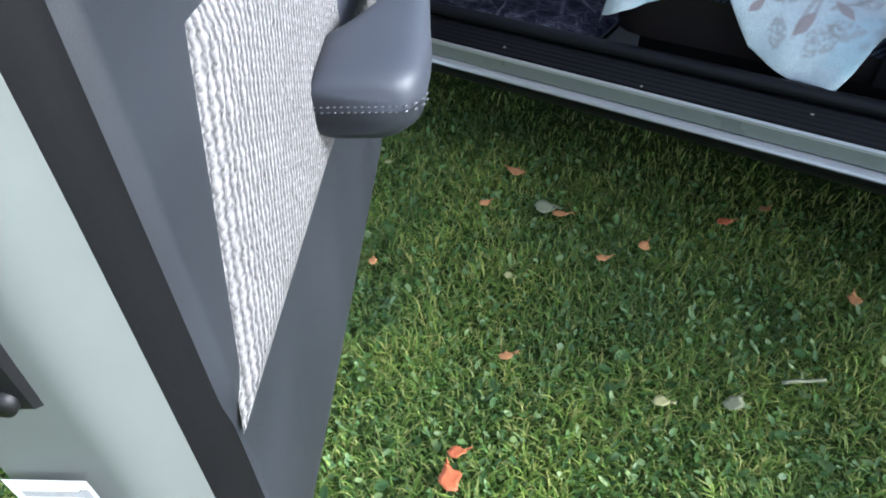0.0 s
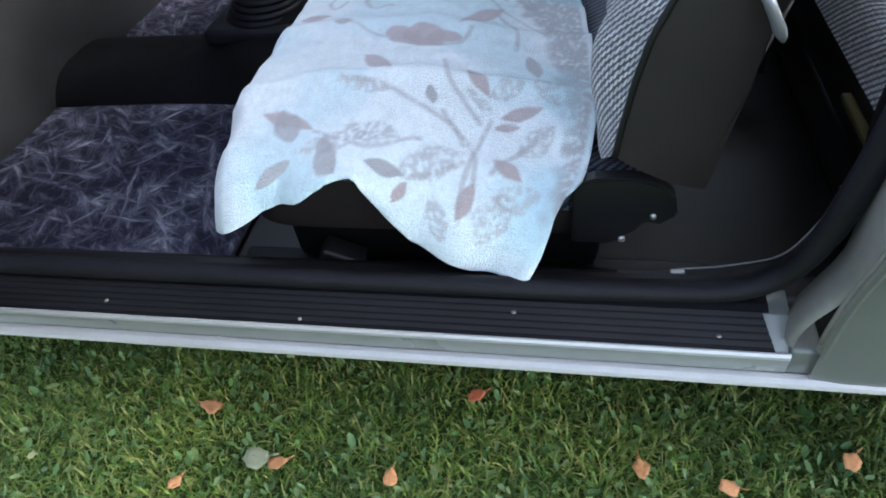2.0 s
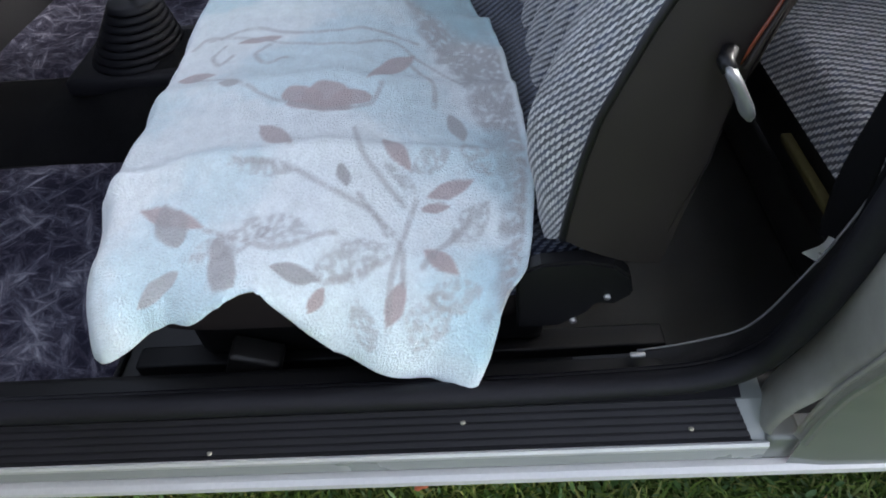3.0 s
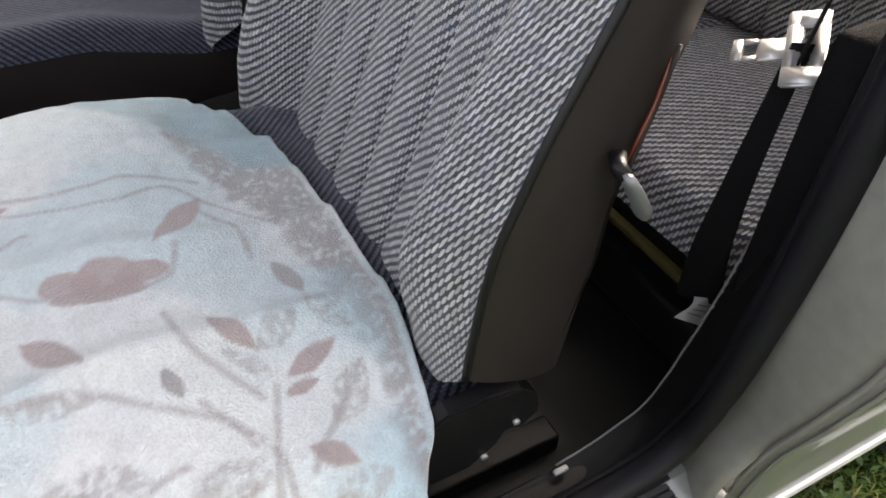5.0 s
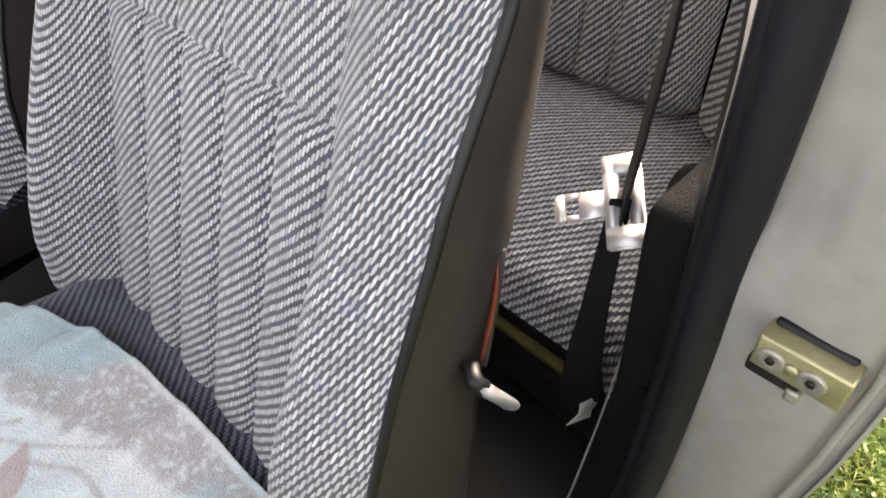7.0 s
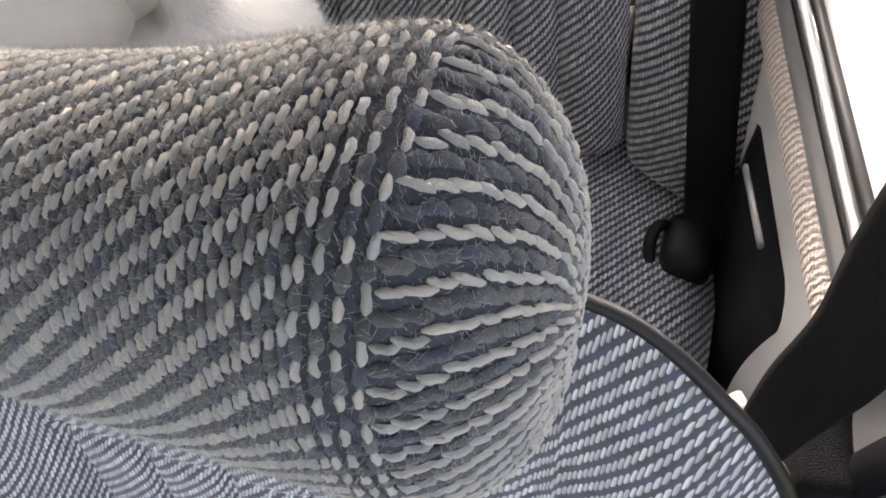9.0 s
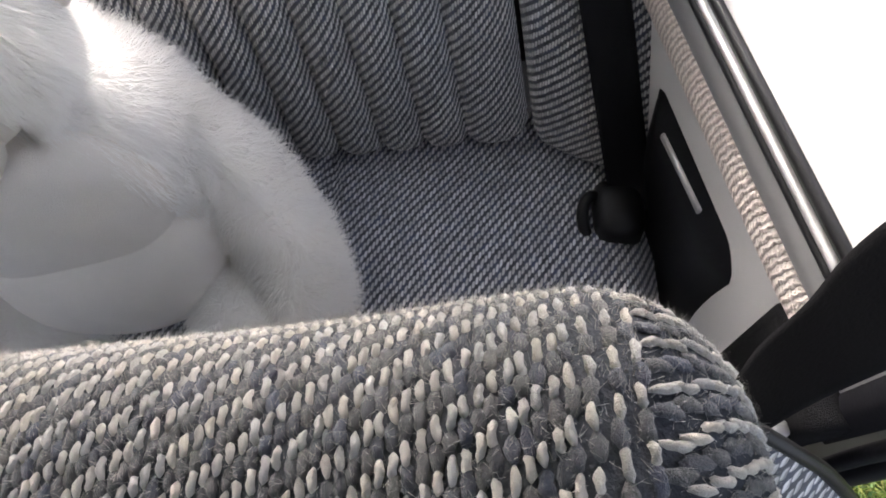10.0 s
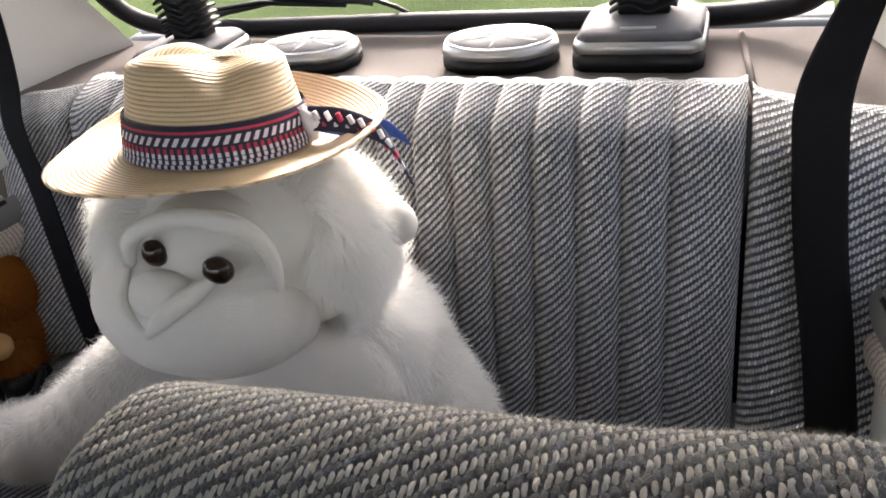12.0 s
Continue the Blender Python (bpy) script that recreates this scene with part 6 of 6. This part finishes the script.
def white_toy():
    FUR = fur_material("white_fur", [(0.86, 0.84, 0.81), (0.92, 0.91, 0.89), (0.89, 0.88, 0.85)])
    FELT = plain("cream_velour", (0.86, 0.82, 0.77), 0.95, var=0.06, big=12, fine=900, relief=0.9, dist=0.002, spec=0.05)
    blobs = [((0.400, 0.865, 0.765), (0.150, 0.182, 0.215), 0, 8, 0),          # body
             ((0.330, 0.850, 0.800), (0.084, 0.140, 0.150), 0, 8, 1),          # chest
             ((0.338, 0.850, 0.685), (0.124, 0.165, 0.155), 0, 8, 1),          # belly
             ((0.290, 0.720, 0.605), (0.130, 0.075, 0.070), 0, 14, 0),         # leg
             ((0.300, 0.990, 0.605), (0.130, 0.080, 0.070), 0, 4, 0),          # leg
             ((0.35, 0.890, 1.033), (0.119, 0.178, 0.119), 0, 8, 0),  # head
             ((0.284, 0.863, 1.072), (0.055, 0.08, 0.069), -14, 8, 1),  # face plate
             ((0.266, 0.900, 1.000), (0.08, 0.140, 0.090), 8, 8, 1),  # jaw
             ((0.217, 0.891, 1.05), (0.023, 0.041, 0.035), 0, 8, 1),  # nose
             ((0.399, 0.716, 1.040), (0.022, 0.03, 0.03), 0, 8, 1),  # ear
             ((0.229, 0.817, 1.088), (0.012, 0.016, 0.015), 0, 8, 2),  # eye
             ((0.227, 0.889, 1.101), (0.011, 0.013, 0.015), 0, 8, 2)]
    # arms: overlapping lumps from the shoulders down to the paws
    arm = curve_pts([(0.430, 0.800, 0.842), (0.415, 0.740, 0.785), (0.385, 0.684, 0.722), (0.325, 0.642, 0.660), (0.265, 0.626, 0.610)], 11)
    far = curve_pts([(0.390, 0.985, 0.880), (0.350, 1.070, 0.850), (0.310, 1.155, 0.785), (0.270, 1.285, 0.685), (0.245, 1.400, 0.622), (0.235, 1.500, 0.585)], 17)
    hairy = [0, 3, 4, 5]
    for chain in (arm, far):
        for i, c in enumerate(chain):
            r = 0.076 - 0.012 * i / (len(chain) - 1)
            hairy.append(len(blobs))
            blobs.append((tuple(c), (r * 0.92, r * 0.95, r * 0.95), 0, 0, 0))
    verts, faces, ids = blob_mesh(blobs, 40)
    # raised brow roll round the face plate
    rolls = [([(0.229, 0.936, 1.077), (0.23, 0.915, 1.115), (0.238, 0.86, 1.138), (0.248, 0.8, 1.132), (0.254, 0.772, 1.101), (0.256, 0.775, 1.049)], 0.0106),
             ([(0.222, 0.933, 1.082), (0.199, 0.934, 1.052), (0.191, 0.912, 1.023), (0.192, 0.895, 1.028)], 0.0089),
             ([(0.224, 0.82, 1.081), (0.205, 0.844, 1.068), (0.191, 0.87, 1.052), (0.188, 0.899, 1.026)], 0.0115)]
    for ctrl, rad in rolls:
        pts = curve_pts(ctrl, 40)
        b0, seg = len(verts), 10
        for i, p in enumerate(pts):
            d = (pts[min(i + 1, 39)] - pts[max(i - 1, 0)]).normalized()
            s = d.cross(Vector((1, 0, 0))).normalized()
            n = s.cross(d)
            rr = rad * math.sin(math.pi * (0.06 + 0.88 * i / 39)) ** 0.5
            for k in range(seg):
                a = 2 * math.pi * k / seg
                verts.append(p + s * math.cos(a) * rr + n * math.sin(a) * rr)
        for i in range(39):
            for k in range(seg):
                faces.append((b0 + i * seg + k, b0 + i * seg + (k + 1) % seg, b0 + (i + 1) * seg + (k + 1) % seg, b0 + (i + 1) * seg + k))
                ids.append(1)
    fv, ff = fur_on(blobs, hairy, 230000, 0.026, 11, 0.45, 0.00032)
    hv, hf = fur_on(blobs, [5], 60000, 0.032, 12, 0.35, 0.00034)
    ff += [tuple(len(fv) + i for i in f) for f in hf]
    fv += hv

    def bald(p):
        """No long hair over the face and chest."""
        front = p.x < 0.33 + 0.13 * (p.y - 0.85)
        return front and (((p.y - 0.850) / 0.098) ** 2 + ((p.z - 1.073) / 0.088) ** 2 < 1 or ((p.y - 0.865) / 0.130) ** 2 + ((p.z - 0.985) / 0.095) ** 2 < 1 or ((p.y - 0.835) / 0.125) ** 2 + ((p.z - 0.80) / 0.15) ** 2 < 1)
    b1 = len(verts)
    keep = []
    for k in range(0, len(ff), 2):
        if not bald(fv[ff[k][0]]):
            keep += [ff[k], ff[k + 1]]
    verts += fv
    faces += [tuple(b1 + i for i in f) for f in keep]
    ids += [0] * len(keep)
    base = Vector((0.38, 0.86, 0.55))
    ob = raw("plush_toy", [v - base for v in verts], faces, [FUR, FELT, M_EYE], None, mat_ids=ids)
    ob.location = base
    tagged(ob, "large white long-haired plush toy sitting on the rear bench", "plush toy")


def brown_toy():
    FUR = fur_material("brown_fur", [(0.22, 0.075, 0.015), (0.30, 0.11, 0.025), (0.26, 0.09, 0.02)])
    TAN = plain("tan_velour", (0.55, 0.33, 0.14), 0.95, var=0.1, fine=900, relief=0.4)
    blobs = [((0.46, 1.735, 0.720), (0.085, 0.092, 0.088), 0, 0, 0), ((0.45, 1.740, 0.625), (0.09, 0.09, 0.10), 0, 0, 0), ((0.375, 1.675, 0.650), (0.030, 0.034, 0.028), 0, 0, 1), ((0.40, 1.68, 0.595), (0.05, 0.05, 0.05), 0, 0, 0)]
    verts, faces, ids = blob_mesh(blobs, 28)
    fv, ff = fur_on(blobs, [0, 1, 3], 9000, 0.014, 5)
    b1 = len(verts)
    base = Vector((0.45, 1.735, 0.55))
    ob = raw("plush_toy", [v - base for v in verts + fv], faces + [tuple(b1 + i for i in f) for f in ff], [FUR, TAN], None, mat_ids=ids + [0] * len(ff))
    ob.location = base
    tagged(ob, "small brown plush toy beside the white one", "plush toy")


white_toy()
brown_toy()


# ---- straw hat ----
def straw():
    m, nt, b = nodes_of("plaited_straw")
    uv = nt.nodes.new("ShaderNodeUVMap")
    sep = nt.nodes.new("ShaderNodeSeparateXYZ")
    nt.links.new(uv.outputs[0], sep.inputs[0])
    fv = math_node(nt, 'FRACT', math_node(nt, 'DIVIDE', sep.outputs[1], 0.0046))
    dv = math_node(nt, 'ABSOLUTE', math_node(nt, 'SUBTRACT', fv, 0.5))
    fu = math_node(nt, 'ABSOLUTE', math_node(nt, 'SUBTRACT', math_node(nt, 'FRACT', math_node(nt, 'ADD', math_node(nt, 'DIVIDE', sep.outputs[0], 0.004), math_node(nt, 'MULTIPLY', dv, 0.8))), 0.5))
    h = math_node(nt, 'SUBTRACT', 1.0, math_node(nt, 'ADD', math_node(nt, 'MULTIPLY', math_node(nt, 'POWER', dv, 2.0), 3.6), math_node(nt, 'MULTIPLY', fu, 0.25)))
    f1 = noise_tex(nt, 40, 4)
    mix = math_node(nt, 'ADD', math_node(nt, 'MULTIPLY', h, 0.7), math_node(nt, 'MULTIPLY', f1, 0.3))
    nt.links.new(ramp(nt, mix, [(0.2, (0.42, 0.29, 0.16)), (0.5, (0.60, 0.44, 0.265)), (0.85, (0.72, 0.56, 0.385))]), b.inputs["Base Color"])
    b.inputs["Roughness"].default_value = 0.6
    bump(nt, b, h, 0.6, 0.0016)
    return m


def hat():
    STRAW = straw()
    h = thing("straw_hat", (0.358, 0.879, 1.159), "natural straw trilby hat with patterned ribbon, on the white toy", "hat")
    T = Matrix.Translation((0.358, 0.879, 1.159)) @ Matrix.Rotation(radians(10), 4, Vector((-0.7, 0.7, 0))) @ Matrix.Rotation(radians(8), 4, 'Z') @ Matrix.Rotation(radians(11), 4, 'X') @ Matrix.Rotation(radians(-66), 4, 'Z') @ Matrix.Scale(0.90, 4)

    def crown(a, b):
        th = 2 * math.pi * a
        ca, sa = math.cos(th), math.sin(th)
        up = min(1.0, b / 0.66)
        r = 0.098 - 0.019 * up
        z = 0.090 * up
        if b > 0.66:
            q = (b - 0.66) / 0.34 * math.pi / 2
            r = 0.079 * max(0.0, math.cos(q)) ** 0.8
            z = 0.090 + 0.025 * math.sin(q)
        x, y = r * ca * 1.12, r * sa * 0.94
        # centre crease and pinched front
        z -= 0.016 * math.exp(-(y / 0.022) ** 2) * smooth01(0.70, 0.95, b)
        pinch = math.exp(-((x - 0.018) / 0.030) ** 2) * smooth01(0.42, 0.78, b) * smooth01(0.005, 0.045, abs(y))
        y -= math.copysign(0.020 * pinch, y)
        z -= 0.014 * pinch
        return T @ Vector((x, y, z))
    sheet("crown", 96, 60, crown, STRAW, h, "creased straw crown")

    def brim(a, b):
        th = 2 * math.pi * a
        ca, sa = math.cos(th), math.sin(th)
        r0 = 0.098
        r = r0 + b * (0.056 + 0.028 * abs(ca))
        x, y = r * ca * 1.10, r * sa * 0.94
        z = -0.002 + b * b * (0.050 * max(0.0, sa) ** 2 + 0.002 * max(0.0, -sa) ** 2 + 0.034 * max(0.0, ca) ** 2 - 0.010 * max(0.0, -ca) ** 2)
        return T @ Vector((x, y, z))
    br = sheet("brim", 120, 26, brim, STRAW, h, "wide straw brim", flip=True)
    so = br.modifiers.new("thickness", 'SOLIDIFY')
    so.thickness = 0.003
    # ribbon in stripes
    DARK, RED, BLUE, PALE = plain("navy_ribbon", (0.020, 0.020, 0.045), 0.8), plain("red_thread", (0.45, 0.035, 0.075), 0.8), plain("blue_ribbon", (0.03, 0.08, 0.33), 0.6), plain("pale_thread", (0.62, 0.60, 0.66), 0.85)

    def wrap(z0, z1, out):
        def f(a, b):
            th = 2 * math.pi * a
            z = z0 + b * (z1 - z0)
            r = 0.098 - 0.020 * (z / 0.110) + out
            return T @ Vector((r * math.cos(th) * 1.12, r * math.sin(th) * 0.94, z))
        return f
    rib = sheet("ribbon", 96, 6, wrap(0.000, 0.046, 0.0022), DARK, h, "navy, red and white patterned ribbon", flip=False)
    sheet("red_stripe", 96, 2, wrap(0.0375, 0.0405, 0.0030), RED, rib)
    rng = random.Random(2)
    for z0, z1, n, mt, slant in ((0.025, 0.034, 62, PALE, 0.5), (0.0165, 0.0225, 84, RED, 0.0), (0.0115, 0.0165, 84, PALE, 0.0), (0.0060, 0.0105, 84, PALE, 0.0), (0.0010, 0.0052, 84, PALE, 0.0)):
        verts, faces = [], []
        shiftn = rng.random()
        for k in range(n):
            a0 = (k + shiftn) / n
            w = 0.5 / n
            g = wrap(z0, z1, 0.0034)
            sl = slant / n
            i = len(verts)
            verts += [g(a0, 0) - offset_of(rib), g(a0 + w, 0) - offset_of(rib), g(a0 + w + sl, 1) - offset_of(rib), g(a0 + sl, 1) - offset_of(rib)]
            faces.append((i, i + 1, i + 2, i + 3))
        tagged(raw("ribbon_weave", verts, faces, mt, rib, smooth=False), kind="stuff")
    # knot and loose ends at the side
    k0 = T @ Vector((0.108, -0.030, 0.024))
    knot = tube("ribbon_knot", [k0 + Vector((0, 0.006, 0.018)), k0 + Vector((-0.003, -0.004, 0)), k0 + Vector((0, 0, -0.018))], [0.006, 0.011, 0.006], PALE, h, "patterned ribbon knot")
    web("blue_tail", [k0, k0 + Vector((0.02, -0.030, -0.016)), k0 + Vector((0.045, -0.062, -0.026)), k0 + Vector((0.055, -0.082, -0.046))], [Vector((0, 0, 0.010))] * 3 + [Vector((0, 0.004, 0.008))], BLUE, knot, "blue ribbon tail", n=20)
    tl = curve_pts([k0 + Vector((-0.004, -0.002, 0.006)), k0 + Vector((0.012, -0.040, -0.004)), k0 + Vector((0.026, -0.070, -0.028)), k0 + Vector((0.030, -0.088, -0.074))], 22)
    web("patterned_tail", tl, [Vector((0.005, 0.006, 0.012))] * 22, DARK, knot, "patterned ribbon tail", n=22)
    for i in range(1, 21):
        tube("tail_check", [tl[i] + Vector((-0.004, 0.003, 0.010 - 0.016 * (i % 2))), tl[i] + Vector((-0.004, 0.0, 0.001 - 0.004 * (i % 2)))], 0.0030, RED if i % 3 == 0 else PALE, knot, seg=5)


hat()


# ---- lawn: blades, small weeds, fallen leaves ----
def patchy(m, low, high):
    """Broad lighter and darker drifts over a lawn material."""
    nt = m.node_tree
    b = nt.nodes["Principled BSDF"]
    src = b.inputs["Base Color"].links[0].from_socket
    mx = nt.nodes.new("ShaderNodeMix")
    mx.data_type, mx.blend_type = 'RGBA', 'MULTIPLY'
    mx.inputs[0].default_value = 1.0
    nt.links.new(src, mx.inputs[6])
    nt.links.new(ramp(nt, noise_tex(nt, 2.6, 4), [(0.36, low), (0.64, high)]), mx.inputs[7])
    nt.links.new(mx.outputs[2], b.inputs["Base Color"])
    for n in nt.nodes:
        if n.bl_idname == "ShaderNodeBsdfTranslucent":
            nt.links.new(mx.outputs[2], n.inputs[0])
    return m


def lawn():
    rng = np.random.default_rng(7)

    def scatter(n, x0, x1, y0, y1):
        return np.c_[rng.uniform(x0, x1, n), rng.uniform(y0, y1, n)]
    near = scatter(100000, -1.65, 0.65, -1.65, 0.28) + rng.normal(0, 0.10, (100000, 2))
    wide = np.c_[rng.normal(-0.4, 1.5, 40000), rng.normal(-0.9, 1.1, 40000)]
    wide = wide[wide[:, 1] < 0.75]
    P = np.r_[near, wide]
    n = len(P)
    tuft = np.array([noise.noise(Vector((x * 9, y * 9, 0.3))) + 0.6 * noise.noise(Vector((x * 26, y * 26, 4.0))) for x, y in P])
    ln = rng.uniform(0.014, 0.042, n) * (1 + 0.75 * np.clip(tuft, -0.5, 0.9))
    ang = rng.uniform(0, 2 * np.pi, n)
    lean = rng.uniform(0.55, 1.45, n)
    wd = rng.uniform(0.0008, 0.0022, n)
    d = np.c_[np.cos(ang), np.sin(ang)]
    sd = np.c_[-d[:, 1], d[:, 0]] * wd[:, None]
    z = np.zeros(n)
    p0 = np.c_[P - sd, z]
    p1 = np.c_[P + sd, z]
    m = P + d * (ln * np.sin(lean) * 0.45)[:, None]
    mz = ln * np.cos(lean) * 0.65 + 0.004
    p2 = np.c_[m + sd * 0.9, mz]
    p3 = np.c_[m - sd * 0.9, mz]
    t = P + d * (ln * np.sin(lean))[:, None]
    p4 = np.c_[t, ln * np.cos(lean) * 0.85 + 0.003]
    verts = np.stack([p0, p1, p2, p3, p4], 1).reshape(-1, 3)
    i = np.arange(n) * 5
    faces = [tuple(f) for f in np.c_[i, i + 1, i + 2, i + 3].tolist()] + [tuple(f) for f in np.c_[i + 3, i + 2, i + 4].tolist()]
    M_BLADE = patchy(island("grass_blade", [(0.050, 0.10, 0.020), (0.10, 0.17, 0.035), (0.19, 0.26, 0.06), (0.07, 0.13, 0.03), (0.30, 0.29, 0.12), (0.12, 0.18, 0.05), (0.24, 0.25, 0.10)], 0.55, 0.35, 0.3), (0.74, 0.86, 0.72), (1.45, 1.42, 1.0))
    g = raw("grass", verts, faces, M_BLADE, None, smooth=False)
    tagged(g, "short mixed lawn grass, mown", "grass", kind="stuff")
    # clover and plantain leaves
    n = 25000
    P = scatter(n, -1.7, 0.7, -1.7, 0.25)
    r = rng.uniform(0.003, 0.0088, n)
    big = rng.random(n) < 0.07
    r[big] *= 1.6
    h = rng.uniform(0.008, 0.026, n)
    a0 = rng.uniform(0, 2 * np.pi, n)
    tx, ty = rng.uniform(-1.0, 1.0, n), rng.uniform(-1.0, 1.0, n)
    asp = rng.uniform(0.25, 0.65, n)
    vs = []
    k = 7
    for q in range(k):
        t = 2 * np.pi * q / k
        lx, ly = np.cos(t) * r, np.sin(t) * r * asp
        x, y = lx * np.cos(a0) - ly * np.sin(a0), lx * np.sin(a0) + ly * np.cos(a0)
        vs.append(np.c_[P[:, 0] + x, P[:, 1] + y, h + tx * x + ty * y])
    vs.append(np.c_[P, h - 0.15 * r])
    verts = np.stack(vs, 1).reshape(-1, 3)
    i = np.arange(n) * (k + 1)
    faces = []
    for q in range(k):
        faces += [tuple(f) for f in np.c_[i + q, i + (q + 1) % k, i + k].tolist()]
    M_WEED = patchy(island("weed_leaf", [(0.04, 0.085, 0.025), (0.065, 0.135, 0.04), (0.10, 0.18, 0.06), (0.05, 0.105, 0.035), (0.15, 0.21, 0.09), (0.08, 0.14, 0.055)], 0.5, 0.4, 0.25), (0.80, 0.88, 0.80), (1.45, 1.40, 1.05))
    tagged(raw("clover", verts, faces, M_WEED, None, smooth=False), "clover and small weeds among the grass", "clover", kind="stuff")


lawn()


def fallen_leaf(x, y, size, deg, col, seed, curl=0.25):
    rng = random.Random(seed)
    n = 14
    rim = []
    for k in range(n):
        t = 2 * math.pi * k / n
        r = size * (0.5 + 0.10 * rng.uniform(-1, 1)) * (1.0 if k else 1.35)
        rim.append(Vector((math.cos(t) * r, math.sin(t) * r * 0.78, 0)))
    verts = [Vector((0, 0, 0))]
    for f in (0.55, 1.0):
        for p in rim:
            q = p * f
            q.z = curl * (q.x ** 2 * 0.6 + q.y ** 2) / size + rng.uniform(-1, 1) * 0.03 * size
            verts.append(q)
    verts.append(Vector((size * 0.95, 0.02 * size, 0.05 * size)))
    faces = [(0, 1 + k, 1 + (k + 1) % n) for k in range(n)] + [(1 + k, 1 + n + k, 1 + n + (k + 1) % n, 1 + (k + 1) % n) for k in range(n)]
    faces.append((1 + n, 2 + n, 1 + 2 * n))
    ob = raw("fallen_leaf", verts, faces, LEAF[col], None)
    ob.matrix_world = pose(x, y, 0.030, rng.uniform(-14, 14), rng.uniform(-14, 14), deg)
    so = ob.modifiers.new("thickness", 'SOLIDIFY')
    so.thickness = 0.0006
    stem = tube("leaf_stem", [Vector((size * 0.6, 0, 0.004)), Vector((size * 0.95, 0.04 * size, 0.006))], 0.0007, LEAF[col], None, seg=5)
    stem.parent = ob
    names = ["dry orange-brown birch leaf lying on the grass", "pale green-grey leaf lying on the grass", "reddish brown dry leaf lying on the grass", "yellow-green leaf lying on the grass"]
    tagged(ob, names[col], "fallen leaf", "fallen leaves on the lawn")


LEAF = [plain("dry_leaf", (0.46, 0.22, 0.09), 0.7, var=0.25, big=60, fine=300), plain("pale_leaf", (0.20, 0.215, 0.13), 0.7, var=0.15, big=60), plain("red_leaf", (0.48, 0.13, 0.05), 0.7, var=0.25, big=60), plain("yellow_leaf", (0.38, 0.37, 0.17), 0.7, var=0.15, big=60)]
for k, (x, y, s, d, c) in enumerate([(-0.889, 0.049, 0.040, 170, 0), (-0.351, 0.203, 0.028, 60, 0), (-0.729, -0.045, 0.034, 20, 0), (-0.770, -0.040, 0.046, 10, 1), (-0.534, -0.051, 0.030, 80, 0), (-0.593, -0.130, 0.028, 40, 0),
                                     (-0.143, 0.006, 0.032, 100, 0), (-0.894, -0.097, 0.026, 60, 0), (-0.414, 0.114, 0.03, 20, 2), (0.16, 0.05, 0.034, 50, 0), (-0.02, -0.01, 0.03, 0, 0), (-0.636, -0.455, 0.026, 45, 0),
                                     (-0.993, -0.383, 0.022, 120, 0), (-0.593, -0.705, 0.042, 130, 2), (-0.61, -0.662, 0.028, 40, 2), (-0.373, -0.403, 0.026, 10, 3), (-0.732, -0.274, 0.020, 0, 3), (-1.184, -0.077, 0.018, 0, 3), (0.42, -0.18, 0.03, 40, 0), (0.55, -0.30, 0.028, 140, 0), (0.34, -0.33, 0.022, 10, 3), (-0.272, -0.346, 0.036, 70, 1)]):
    fallen_leaf(x, y, s, d, c, 40 + k)


# ---- twig and distance ----
tw = tube("twig", curve_pts([(-0.215, -0.262, 0.030), (-0.195, -0.248, 0.034), (-0.180, -0.238, 0.032), (-0.155, -0.222, 0.036)], 12), [0.0035] * 6 + [0.0028] * 6, LEAF[1], None, "")
tagged(tw, "short dry twig lying on the grass", "twig")


def shrub(cx, cy, r, h, col, label, seed):
    rng = np.random.default_rng(seed)
    s = thing("shrub", (cx, cy, 0), label, "shrub")
    for k in range(5):
        a = 2 * math.pi * k / 5
        tube("stem", [(cx, cy, 0), (cx + 0.3 * r * math.cos(a), cy + 0.3 * r * math.sin(a), 0.4 * h), (cx + 0.55 * r * math.cos(a), cy + 0.55 * r * math.sin(a), 0.8 * h)], [0.04, 0.025, 0.01], LEAF[2], s)
    n = 5000
    d = rng.normal(size=(n, 3))
    d /= np.linalg.norm(d, axis=1)[:, None]
    rad = rng.uniform(0.55, 1.05, n) * (1 + 0.25 * np.sin(d[:, 0] * 5 + d[:, 1] * 3))
    P = d * rad[:, None] * np.array([r, r, h * 0.5]) + np.array([0, 0, h * 0.55])
    P[:, 2] = np.abs(P[:, 2])
    q = rng.normal(size=(n, 3)) * 0.07
    q2 = rng.normal(size=(n, 3)) * 0.07
    verts = np.stack([P, P + q, P + q + q2, P + q2], 1).reshape(-1, 3)
    i = np.arange(n) * 4
    tagged(raw("foliage", verts, [tuple(f) for f in np.c_[i, i + 1, i + 2, i + 3].tolist()], col, s, smooth=False), kind="stuff")


shrub(9.0, 3.6, 1.3, 1.9, island("autumn_foliage", [(0.30, 0.20, 0.03), (0.38, 0.26, 0.05), (0.22, 0.16, 0.04)], 0.6, 0.3, 0.3), "yellow-brown autumn shrub on the lawn behind the car", 3)


# ---- true size ----
for ob in list(scene.objects):
    if ob.parent is None and ob.type in {'MESH', 'EMPTY'} and ob.name != "ground":
        ob.location, ob.scale = ob.location * SIZE, ob.scale * SIZE
